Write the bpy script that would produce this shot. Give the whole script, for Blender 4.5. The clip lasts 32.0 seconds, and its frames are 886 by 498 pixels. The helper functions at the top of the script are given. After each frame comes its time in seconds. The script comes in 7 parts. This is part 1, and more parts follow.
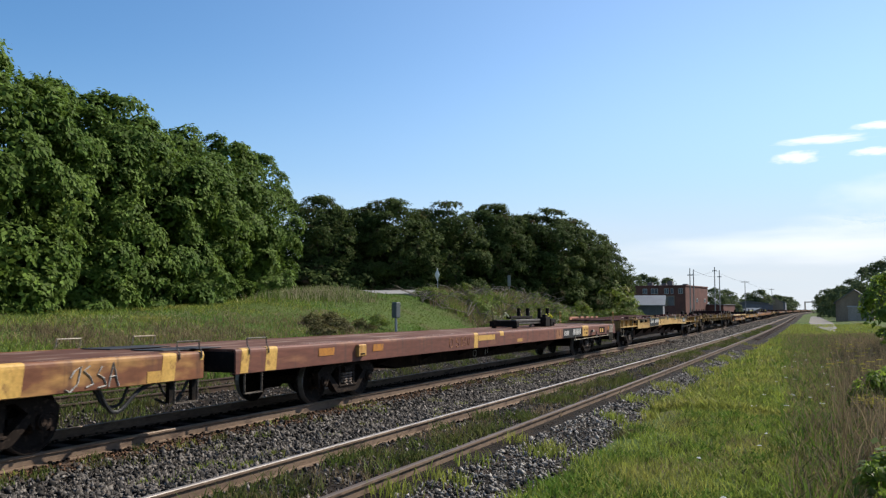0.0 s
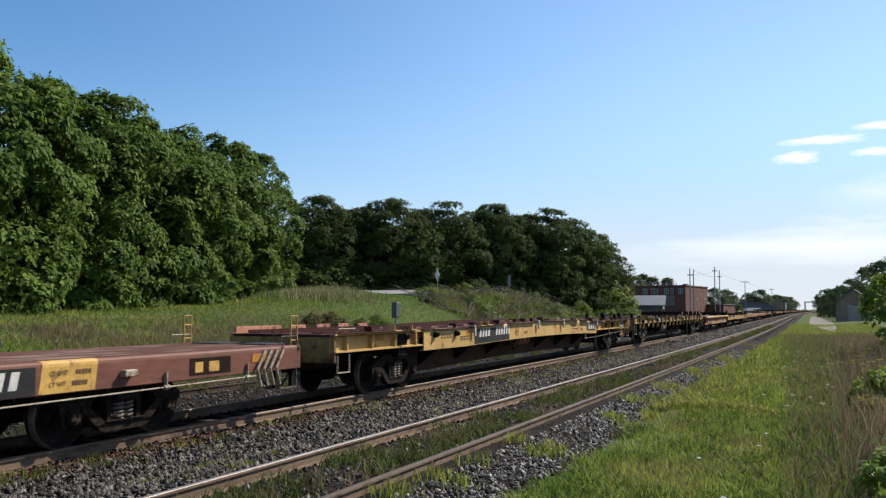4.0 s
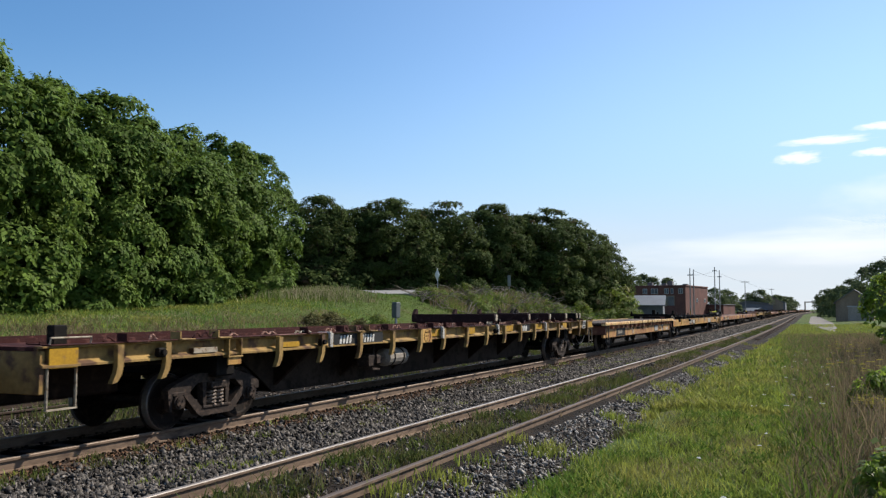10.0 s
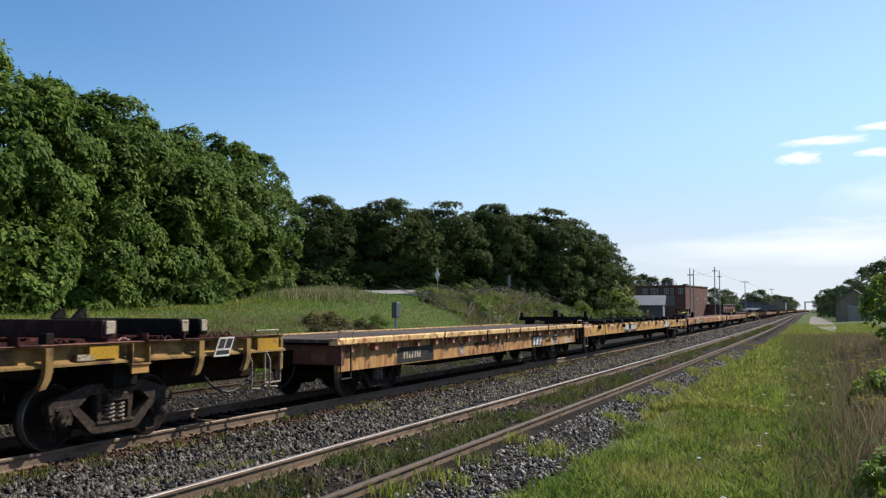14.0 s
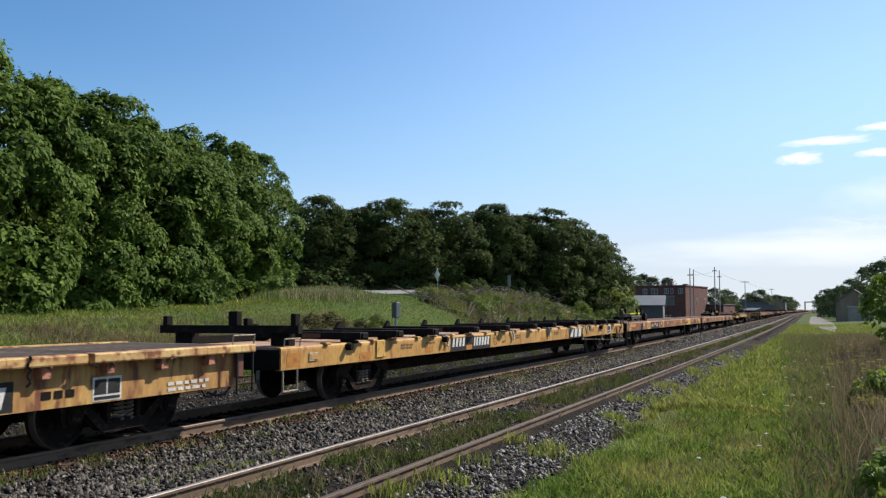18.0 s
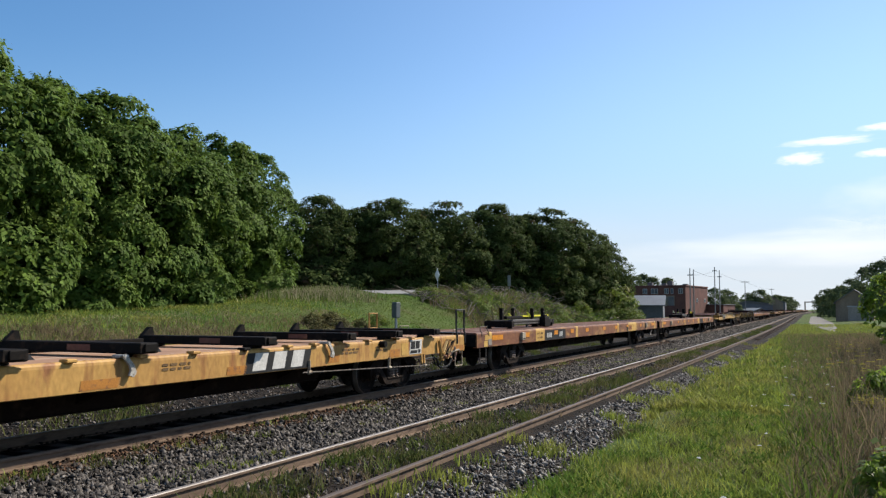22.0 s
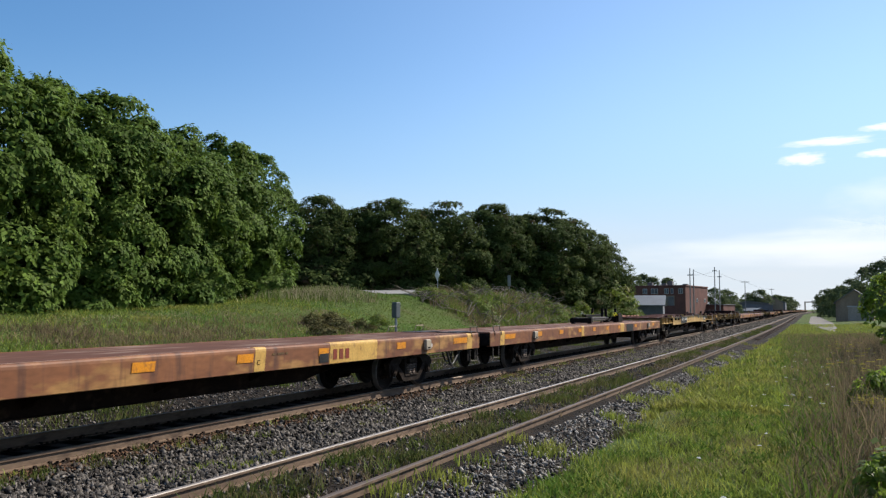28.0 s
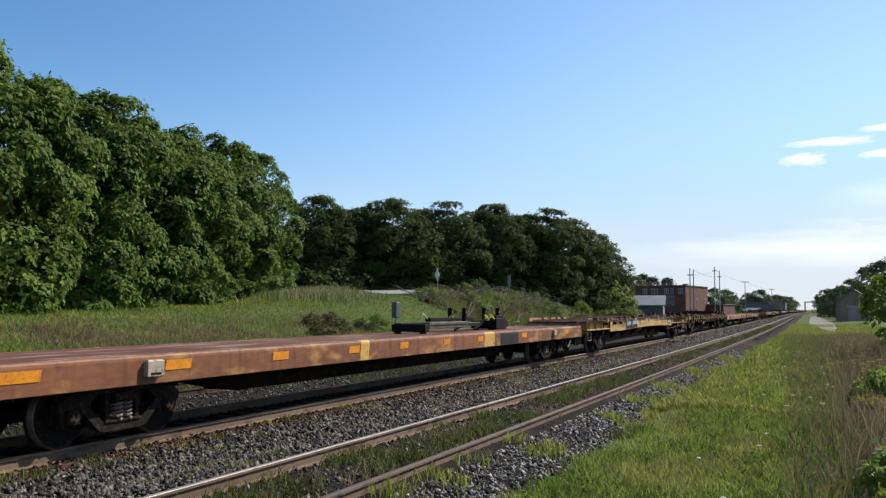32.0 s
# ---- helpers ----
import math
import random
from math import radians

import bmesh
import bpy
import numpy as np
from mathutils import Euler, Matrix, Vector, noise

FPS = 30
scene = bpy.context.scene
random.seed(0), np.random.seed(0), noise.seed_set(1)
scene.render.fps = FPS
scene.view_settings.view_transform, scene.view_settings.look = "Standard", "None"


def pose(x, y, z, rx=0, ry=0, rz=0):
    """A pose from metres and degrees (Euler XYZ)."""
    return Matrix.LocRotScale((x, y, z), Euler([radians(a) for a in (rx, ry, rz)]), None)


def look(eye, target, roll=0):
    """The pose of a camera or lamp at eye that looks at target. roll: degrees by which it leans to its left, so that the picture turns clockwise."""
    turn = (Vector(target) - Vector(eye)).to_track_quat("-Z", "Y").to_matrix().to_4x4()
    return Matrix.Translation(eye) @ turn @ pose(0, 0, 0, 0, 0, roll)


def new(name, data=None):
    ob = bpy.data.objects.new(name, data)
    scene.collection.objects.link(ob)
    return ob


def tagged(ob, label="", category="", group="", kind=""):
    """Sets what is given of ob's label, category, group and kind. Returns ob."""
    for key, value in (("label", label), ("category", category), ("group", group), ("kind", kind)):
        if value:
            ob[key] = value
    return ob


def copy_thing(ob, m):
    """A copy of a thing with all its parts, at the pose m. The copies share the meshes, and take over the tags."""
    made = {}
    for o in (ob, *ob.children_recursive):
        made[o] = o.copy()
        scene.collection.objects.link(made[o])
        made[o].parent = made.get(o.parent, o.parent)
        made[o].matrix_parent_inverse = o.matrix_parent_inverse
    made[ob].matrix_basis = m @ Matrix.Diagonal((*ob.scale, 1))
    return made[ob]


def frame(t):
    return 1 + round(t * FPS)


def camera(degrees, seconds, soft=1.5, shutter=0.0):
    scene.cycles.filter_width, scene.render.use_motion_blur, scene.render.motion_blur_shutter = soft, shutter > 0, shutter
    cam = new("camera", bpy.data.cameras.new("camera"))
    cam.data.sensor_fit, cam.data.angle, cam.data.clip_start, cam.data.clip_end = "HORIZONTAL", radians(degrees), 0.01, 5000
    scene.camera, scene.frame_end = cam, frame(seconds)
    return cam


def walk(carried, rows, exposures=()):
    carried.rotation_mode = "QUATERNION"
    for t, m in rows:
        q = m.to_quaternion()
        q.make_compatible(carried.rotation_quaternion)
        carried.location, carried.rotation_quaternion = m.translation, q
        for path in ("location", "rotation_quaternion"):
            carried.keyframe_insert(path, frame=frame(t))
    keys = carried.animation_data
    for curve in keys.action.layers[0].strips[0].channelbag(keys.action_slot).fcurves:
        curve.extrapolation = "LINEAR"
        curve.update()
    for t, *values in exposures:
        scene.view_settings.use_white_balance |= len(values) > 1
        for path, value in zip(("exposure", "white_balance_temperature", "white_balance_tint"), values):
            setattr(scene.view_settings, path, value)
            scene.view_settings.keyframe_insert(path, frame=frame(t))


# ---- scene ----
# Camera: stands still beside the line. Rail top of the main track is z = 0, the track runs along +Y.
cam = camera(55.2, 32.0, soft=1.3, shutter=0.12)
EYE = (0.0, 0.0, 1.86)
YAW, PITCH = radians(24.62), radians(4.08)
AIM = (-math.sin(YAW) * math.cos(PITCH), math.cos(YAW) * math.cos(PITCH), 1.86 + math.sin(PITCH))
walk(cam, [(0.0, look(EYE, AIM)), (32.0, look(EYE, AIM))], exposures=[(0.0, 0.66), (32.0, 0.66)])

# ---------------------------------------------------------------- world and sun
SUN_DIR = Vector((0.62, 0.94, 1.0)).normalized()
world = bpy.data.worlds.new("sky")
scene.world = world
world.use_nodes = True
wn, wl = world.node_tree.nodes, world.node_tree.links
wn.clear()
w_out = wn.new("ShaderNodeOutputWorld")
w_bg = wn.new("ShaderNodeBackground")
w_sky = wn.new("ShaderNodeTexSky")
w_sky.sky_type = "NISHITA"
w_sky.sun_disc = False
w_sky.sun_elevation = math.asin(SUN_DIR.z)
w_sky.sun_rotation = math.atan2(SUN_DIR.x, SUN_DIR.y)
w_sky.altitude = 100
w_sky.air_density, w_sky.dust_density, w_sky.ozone_density = 1.0, 0.2, 3.0
w_bg.inputs["Strength"].default_value = 0.108
# thin white haze and streaked cloud low over the horizon
w_tc, w_sep = wn.new("ShaderNodeTexCoord"), wn.new("ShaderNodeSeparateXYZ")
wl.new(w_tc.outputs["Generated"], w_sep.inputs[0])
w_map = wn.new("ShaderNodeMapping")
w_map.inputs["Scale"].default_value = (2.2, 2.2, 15.0)
wl.new(w_tc.outputs["Generated"], w_map.inputs[0])
w_noise = wn.new("ShaderNodeTexNoise")
w_noise.inputs["Scale"].default_value, w_noise.inputs["Detail"].default_value = 1.6, 7
wl.new(w_map.outputs[0], w_noise.inputs["Vector"])
w_band = wn.new("ShaderNodeMapRange")
w_band.interpolation_type = "SMOOTHSTEP"
for key, val in (("From Min", -0.02), ("From Max", 0.17), ("To Min", 1.0), ("To Max", 0.0)):
    w_band.inputs[key].default_value = val
wl.new(w_sep.outputs["Z"], w_band.inputs["Value"])
w_wisp = wn.new("ShaderNodeMapRange")
for key, val in (("From Min", 0.36), ("From Max", 0.64), ("To Min", 0.65), ("To Max", 1.0)):
    w_wisp.inputs[key].default_value = val
wl.new(w_noise.outputs["Fac"], w_wisp.inputs["Value"])
w_mul = wn.new("ShaderNodeMath")
w_mul.operation = "MULTIPLY"
wl.new(w_band.outputs[0], w_mul.inputs[0])
wl.new(w_wisp.outputs[0], w_mul.inputs[1])
w_mix = wn.new("ShaderNodeMix")
w_mix.data_type = "RGBA"
wl.new(w_mul.outputs[0], w_mix.inputs[0])
w_sat = wn.new("ShaderNodeHueSaturation")
wl.new(w_sky.outputs[0], w_sat.inputs["Color"])
w_veil = wn.new("ShaderNodeMapRange")
w_veil.interpolation_type = "SMOOTHSTEP"
for key, val in (("From Min", 0.03), ("From Max", 0.30), ("To Min", 0.75), ("To Max", 0.0)):
    w_veil.inputs[key].default_value = val
wl.new(w_sep.outputs["Z"], w_veil.inputs["Value"])
w_thin = wn.new("ShaderNodeMix")
w_thin.data_type = "RGBA"
w_side = wn.new("ShaderNodeMapRange")
w_side.interpolation_type = "SMOOTHSTEP"
for key, val in (("From Min", -0.95), ("From Max", -0.1), ("To Min", 0.0), ("To Max", 1.0)):
    w_side.inputs[key].default_value = val
wl.new(w_sep.outputs["X"], w_side.inputs["Value"])
w_less = wn.new("ShaderNodeMapRange")
w_less.inputs["To Min"].default_value, w_less.inputs["To Max"].default_value = 0.42, 1.0
wl.new(w_side.outputs[0], w_less.inputs["Value"])
w_part = wn.new("ShaderNodeMath")
w_part.operation = "MULTIPLY"
wl.new(w_veil.outputs[0], w_part.inputs[0])
wl.new(w_less.outputs[0], w_part.inputs[1])
wl.new(w_part.outputs[0], w_thin.inputs[0])
w_rich = wn.new("ShaderNodeMapRange")
w_rich.inputs["To Min"].default_value, w_rich.inputs["To Max"].default_value = 1.24, 1.02
wl.new(w_side.outputs[0], w_rich.inputs["Value"])
wl.new(w_rich.outputs[0], w_sat.inputs["Saturation"])
w_deep = wn.new("ShaderNodeMapRange")
w_deep.inputs["To Min"].default_value, w_deep.inputs["To Max"].default_value = 0.85, 1.0
wl.new(w_side.outputs[0], w_deep.inputs["Value"])
wl.new(w_deep.outputs[0], w_sat.inputs["Value"])
wl.new(w_sat.outputs[0], w_thin.inputs[6])
w_thin.inputs[7].default_value = (2.35, 3.4, 5.0, 1)
wl.new(w_thin.outputs[2], w_mix.inputs[6])
w_mix.inputs[7].default_value = (4.75, 5.0, 5.3, 1)
wl.new(w_mix.outputs[2], w_bg.inputs[0])
wl.new(w_bg.outputs[0], w_out.inputs[0])

sun = new("sun", bpy.data.lights.new("sun", "SUN"))
sun.data.energy, sun.data.angle, sun.data.color = 5.0, radians(0.53), (1.0, 0.93, 0.82)
sun.matrix_basis = look(SUN_DIR * 50, (0, 0, 0))


# ---------------------------------------------------------------- materials
def mat(name, c1, c2=None, rough=0.8, metal=0.0, scale=3.0, fine=40.0, bump=0.2, stretch=(1, 1, 1), c3=None, amount3=0.35, spec=0.2, per_object=0.0, island=0.0, depth=0.01, trans=0.0, runs=None, run_amount=0.3):
    """Two-scale procedural surface: c1 and c2 mixed by a broad noise, c3 in fine stains, fine bump; runs are stains that ran down."""
    m = bpy.data.materials.new(name)
    m.use_nodes = True
    n, l = m.node_tree.nodes, m.node_tree.links
    p = n["Principled BSDF"]
    p.inputs["Roughness"].default_value, p.inputs["Metallic"].default_value = rough, metal
    p.inputs["Specular IOR Level"].default_value = spec
    c2 = c2 or tuple(v * 0.75 for v in c1)
    tc, mp = n.new("ShaderNodeTexCoord"), n.new("ShaderNodeMapping")
    mp.inputs["Scale"].default_value = stretch
    l.new(tc.outputs["Object"], mp.inputs[0])

    def noise_tex(s, detail):
        t = n.new("ShaderNodeTexNoise")
        t.inputs["Scale"].default_value, t.inputs["Detail"].default_value = s, detail
        l.new(mp.outputs[0], t.inputs["Vector"])
        return t

    a, b = noise_tex(scale, 4), noise_tex(fine, 3)
    r1 = n.new("ShaderNodeValToRGB")
    r1.color_ramp.elements[0].position, r1.color_ramp.elements[1].position = 0.35, 0.65
    r1.color_ramp.elements[0].color, r1.color_ramp.elements[1].color = (*c1, 1), (*c2, 1)
    l.new(a.outputs["Fac"], r1.inputs[0])
    last = r1.outputs[0]
    if c3:
        c = noise_tex(scale * 3.7, 6)
        r3 = n.new("ShaderNodeValToRGB")
        r3.color_ramp.elements[0].position, r3.color_ramp.elements[1].position = 0.62 - amount3 * 0.4, 0.72 - amount3 * 0.3
        r3.color_ramp.elements[0].color, r3.color_ramp.elements[1].color = (0, 0, 0, 1), (1, 1, 1, 1)
        l.new(c.outputs["Fac"], r3.inputs[0])
        x3 = n.new("ShaderNodeMix")
        x3.data_type = "RGBA"
        l.new(r3.outputs[0], x3.inputs[0])
        l.new(last, x3.inputs[6])
        x3.inputs[7].default_value = (*c3, 1)
        last = x3.outputs[2]
    if runs:
        mp2 = n.new("ShaderNodeMapping")
        mp2.inputs["Scale"].default_value = (1.0, 4.5, 0.7)
        l.new(tc.outputs["Object"], mp2.inputs[0])
        d = n.new("ShaderNodeTexNoise")
        d.inputs["Scale"].default_value, d.inputs["Detail"].default_value = 1.3, 5
        l.new(mp2.outputs[0], d.inputs["Vector"])
        r4 = n.new("ShaderNodeValToRGB")
        r4.color_ramp.elements[0].position, r4.color_ramp.elements[1].position = 0.62 - run_amount * 0.3, 0.80 - run_amount * 0.3
        r4.color_ramp.elements[0].color, r4.color_ramp.elements[1].color = (0, 0, 0, 1), (0.85, 0.85, 0.85, 1)
        l.new(d.outputs["Fac"], r4.inputs[0])
        x4 = n.new("ShaderNodeMix")
        x4.data_type = "RGBA"
        l.new(r4.outputs[0], x4.inputs[0])
        l.new(last, x4.inputs[6])
        x4.inputs[7].default_value = (*runs, 1)
        last = x4.outputs[2]
    x = n.new("ShaderNodeMix")
    x.data_type, x.blend_type = "RGBA", "MULTIPLY"
    x.inputs[0].default_value = 0.6
    l.new(last, x.inputs[6])
    r2 = n.new("ShaderNodeValToRGB")
    r2.color_ramp.elements[0].position, r2.color_ramp.elements[1].position = 0.25, 0.7
    r2.color_ramp.elements[0].color, r2.color_ramp.elements[1].color = (0.55, 0.55, 0.55, 1), (1.15, 1.15, 1.15, 1)
    l.new(b.outputs["Fac"], r2.inputs[0])
    l.new(r2.outputs[0], x.inputs[7])
    last = x.outputs[2]
    if per_object or island:
        hv = n.new("ShaderNodeHueSaturation")
        if island:
            gi = n.new("ShaderNodeNewGeometry")
            rnd = gi.outputs["Random Per Island"]
        else:
            oi = n.new("ShaderNodeObjectInfo")
            rnd = oi.outputs["Random"]
        mr = n.new("ShaderNodeMapRange")
        k = per_object or island
        mr.inputs["To Min"].default_value, mr.inputs["To Max"].default_value = 1 - k, 1 + k
        l.new(rnd, mr.inputs["Value"])
        l.new(mr.outputs[0], hv.inputs["Value"])
        l.new(last, hv.inputs["Color"])
        last = hv.outputs[0]
    l.new(last, p.inputs["Base Color"])
    bp = n.new("ShaderNodeBump")
    bp.inputs["Strength"].default_value, bp.inputs["Distance"].default_value = bump, depth
    l.new(b.outputs["Fac"], bp.inputs["Height"])
    l.new(bp.outputs[0], p.inputs["Normal"])
    if trans:
        tr = n.new("ShaderNodeBsdfTranslucent")
        l.new(last, tr.inputs["Color"])
        ms = n.new("ShaderNodeMixShader")
        ms.inputs[0].default_value = trans
        l.new(p.outputs[0], ms.inputs[1])
        l.new(tr.outputs[0], ms.inputs[2])
        l.new(ms.outputs[0], n["Material Output"].inputs[0])
    return m


RUST_BROWN = mat("rusty brown paint", (0.148, 0.058, 0.039), (0.108, 0.043, 0.03), 0.6, scale=1.0, fine=16, stretch=(1, 0.2, 1), c3=(0.20, 0.09, 0.05), amount3=0.12, runs=(0.085, 0.044, 0.034), run_amount=0.25)
RUST_OCHRE = mat("ochre stained brown paint", (0.21, 0.085, 0.037), (0.14, 0.055, 0.028), 0.6, scale=0.9, fine=16, stretch=(1, 0.3, 0.8), c3=(0.33, 0.175, 0.06), amount3=0.26, runs=(0.085, 0.04, 0.027), run_amount=0.28)
DRY_LEAF = mat("withered shrub leaves", (0.12, 0.105, 0.045), (0.085, 0.09, 0.03), 0.7, scale=0.6, fine=3, bump=0, island=0.45, trans=0.3, spec=0.1)
DECK_BROWN = mat("worn brown deck", (0.12, 0.058, 0.04), (0.088, 0.041, 0.029), 0.8, scale=0.7, fine=9, stretch=(1, 0.2, 1), c3=(0.21, 0.145, 0.115), amount3=0.25, spec=0.1)
DECK_TAN = mat("sun-faded tan deck", (0.33, 0.205, 0.135), (0.26, 0.15, 0.095), 0.75, scale=0.7, fine=9, stretch=(1, 0.2, 1), c3=(0.40, 0.30, 0.22), amount3=0.2, spec=0.1)
YELLOW = mat("faded yellow paint", (0.47, 0.30, 0.105), (0.39, 0.24, 0.077), 0.55, scale=0.9, fine=18, c3=(0.22, 0.10, 0.045), amount3=0.05, runs=(0.26, 0.12, 0.045), run_amount=0.12)
YELLOW_DARK = mat("soiled yellow paint", (0.29, 0.185, 0.06), (0.21, 0.125, 0.04), 0.65, scale=1.0, fine=14, c3=(0.09, 0.047, 0.025), amount3=0.3)
YELLOW_RUSTY = mat("rust stained yellow paint", (0.44, 0.26, 0.085), (0.30, 0.15, 0.055), 0.7, scale=1.4, fine=12, stretch=(1, 1.0, 0.4), c3=(0.14, 0.055, 0.03), amount3=0.25, runs=(0.20, 0.07, 0.035), run_amount=0.4)
YELLOW_PATCH = mat("pale yellow patch", (0.52, 0.32, 0.085), (0.44, 0.255, 0.065), 0.6, scale=2, fine=22, c3=(0.26, 0.14, 0.05), amount3=0.1)
YELLOW_TAN = mat("weathered tan yellow paint", (0.455, 0.262, 0.074), (0.37, 0.2, 0.058), 0.6, scale=1.1, fine=16, stretch=(1, 1, 0.5), c3=(0.24, 0.105, 0.042), amount3=0.08, runs=(0.22, 0.085, 0.03), run_amount=0.24)
# Bare worn steel, brightened with the sun's glint along the edge.
WORN_GLINT = mat("worn deck edge with painted glint", (0.55, 0.43, 0.34), (0.42, 0.29, 0.22), 0.5, scale=3, fine=26, stretch=(1, 0.3, 1), c3=(0.2, 0.10, 0.07), amount3=0.2)
YELLOW_DEEP = mat("deep chrome yellow paint", (0.40, 0.22, 0.012), (0.33, 0.18, 0.012), 0.6, scale=2, fine=30, c3=(0.24, 0.13, 0.03), amount3=0.2)
WHITE_STRAP = mat("pale yellow lashing", (0.66, 0.64, 0.42), (0.55, 0.52, 0.3), 0.8, scale=6, fine=40)
STRAP = mat("soiled webbing strap", (0.46, 0.44, 0.40), (0.33, 0.30, 0.26), 0.9, scale=6, fine=50, c3=(0.2, 0.17, 0.13), amount3=0.3)
ORANGE_PATCH = mat("orange reflective patch", (0.62, 0.235, 0.012), (0.5, 0.185, 0.014), 0.5, scale=3, fine=40, c3=(0.3, 0.12, 0.03), amount3=0.1)
FADED_RED = mat("faded red stencil paint", (0.20, 0.035, 0.02), (0.16, 0.04, 0.02), 0.7, scale=4, fine=40)
SALMON = mat("faded salmon steel", (0.42, 0.19, 0.12), (0.32, 0.13, 0.085), 0.7, scale=2, fine=20, c3=(0.12, 0.05, 0.035), amount3=0.25)
RUST_STAIN = mat("orange rust stain", (0.34, 0.16, 0.07), (0.17, 0.07, 0.038), 0.75, scale=2.2, fine=20, stretch=(1, 1, 0.4), c3=(0.11, 0.048, 0.03), amount3=0.25, runs=(0.13, 0.055, 0.033), run_amount=0.45)
ORANGE_FADED = mat("faded orange patch", (0.33, 0.135, 0.028), (0.40, 0.17, 0.03), 0.6, scale=3, fine=40, c3=(0.22, 0.10, 0.04), amount3=0.2)
MAROON = mat("grimy maroon steel", (0.024, 0.012, 0.0115), (0.034, 0.016, 0.0145), 0.8, scale=1.5, fine=20, c3=(0.055, 0.03, 0.026), amount3=0.15, spec=0.08)
RAIL_RED = mat("oxide red steel", (0.048, 0.014, 0.012), (0.032, 0.011, 0.010), 0.8, scale=1.5, fine=20, c3=(0.11, 0.045, 0.035), amount3=0.15, spec=0.1)
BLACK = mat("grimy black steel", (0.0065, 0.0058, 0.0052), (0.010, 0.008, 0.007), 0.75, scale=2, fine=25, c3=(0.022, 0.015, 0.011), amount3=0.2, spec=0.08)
DARK_STEEL = mat("dark grey steel", (0.035, 0.035, 0.037), (0.026, 0.025, 0.026), 0.6, scale=2, fine=30, spec=0.2)
PANEL_BLACK = mat("black lettering panel", (0.02, 0.02, 0.021), (0.03, 0.029, 0.028), 0.65, scale=2, fine=30, spec=0.1)
WHITE = mat("white stencil paint", (0.56, 0.54, 0.5), (0.45, 0.43, 0.39), 0.6, scale=4, fine=30)
PALE = mat("pale weathered plate", (0.36, 0.31, 0.235), (0.28, 0.23, 0.17), 0.6, scale=4, fine=30, c3=(0.15, 0.09, 0.05), amount3=0.2)
TRUCK_STEEL = mat("dusty cast steel", (0.036, 0.026, 0.021), (0.026, 0.0195, 0.0165), 0.8, scale=4, fine=35, c3=(0.062, 0.043, 0.033), amount3=0.3, spec=0.1)
# Black truck steel, darkened further with the shade under the cars.
TRUCK_SHADED = mat("black cast steel with car shade", (0.015, 0.0108, 0.0085), (0.021, 0.015, 0.012), 0.8, scale=4, fine=35, c3=(0.045, 0.031, 0.023), amount3=0.2, spec=0.06)
SILL_DARK = mat("very dark brown sill steel", (0.021, 0.0125, 0.009), (0.014, 0.009, 0.007), 0.85, scale=1.2, fine=18, c3=(0.032, 0.02, 0.014), amount3=0.2, spec=0.05)
SPINE_BROWN = mat("rust-brown spine steel", (0.085, 0.045, 0.03), (0.06, 0.032, 0.022), 0.8, scale=1.2, fine=18, c3=(0.04, 0.025, 0.018), amount3=0.2, spec=0.08)
SPINE_GREY = mat("dusty brown spine steel", (0.046, 0.034, 0.027), (0.03, 0.022, 0.018), 0.85, scale=1.2, fine=18, c3=(0.02, 0.015, 0.012), amount3=0.25, spec=0.04)
# Near-black: oil on the stones plus the train's shadow put into the colour.
OILY_SHADE = mat("oily ballast with train shade", (0.005, 0.0045, 0.004), (0.0035, 0.003, 0.003), 0.95, scale=0.8, fine=26, bump=1.0, depth=0.05, spec=0.02)
YELLOW_PALE = mat("sun-bleached yellow edge", (0.60, 0.42, 0.18), (0.45, 0.26, 0.10), 0.6, scale=1.6, fine=14, c3=(0.20, 0.075, 0.035), amount3=0.3, per_object=0.2)
WHEEL_STEEL = mat("rusty wheel steel", (0.016, 0.0115, 0.0092), (0.0115, 0.0085, 0.007), 0.7, scale=3, fine=30, c3=(0.035, 0.023, 0.017), amount3=0.2, spec=0.06)
TREAD = mat("polished tread steel", (0.22, 0.2, 0.185), None, 0.45, 0.6, scale=4, fine=50, bump=0.05)
SPRING = mat("rusty coil spring", (0.2, 0.155, 0.125), (0.12, 0.09, 0.07), 0.6, scale=8, fine=60)
GRAB_STEEL = mat("scuffed grey handrail steel", (0.16, 0.135, 0.11), (0.07, 0.055, 0.045), 0.6, scale=9, fine=40, c3=(0.03, 0.024, 0.02), amount3=0.3)
CHAIN_PINK = mat("pale rusty chain", (0.34, 0.20, 0.15), (0.24, 0.12, 0.085), 0.7, scale=9, fine=50)
PRINT = mat("faded stencil paint", (0.10, 0.058, 0.028), (0.16, 0.095, 0.04), 0.7, scale=9, fine=60)
RUBBER = mat("black rubber hose", (0.018, 0.018, 0.018), (0.03, 0.03, 0.03), 0.55, scale=5, fine=60)
GREY_BEAM = mat("weathered grey steel beam", (0.11, 0.10, 0.092), (0.06, 0.052, 0.047), 0.6, scale=3, fine=30, c3=(0.03, 0.025, 0.022), amount3=0.25)
YELLOW_STRAP = mat("yellow strap", (0.75, 0.68, 0.05), (0.68, 0.6, 0.04), 0.5, scale=4, fine=40)
GREY_TANK = mat("grey painted tank", (0.25, 0.215, 0.175), (0.19, 0.16, 0.13), 0.7, scale=4, fine=40)
RED_TANK = mat("faded red tank", (0.34, 0.13, 0.08), (0.26, 0.09, 0.06), 0.6, scale=4, fine=40)
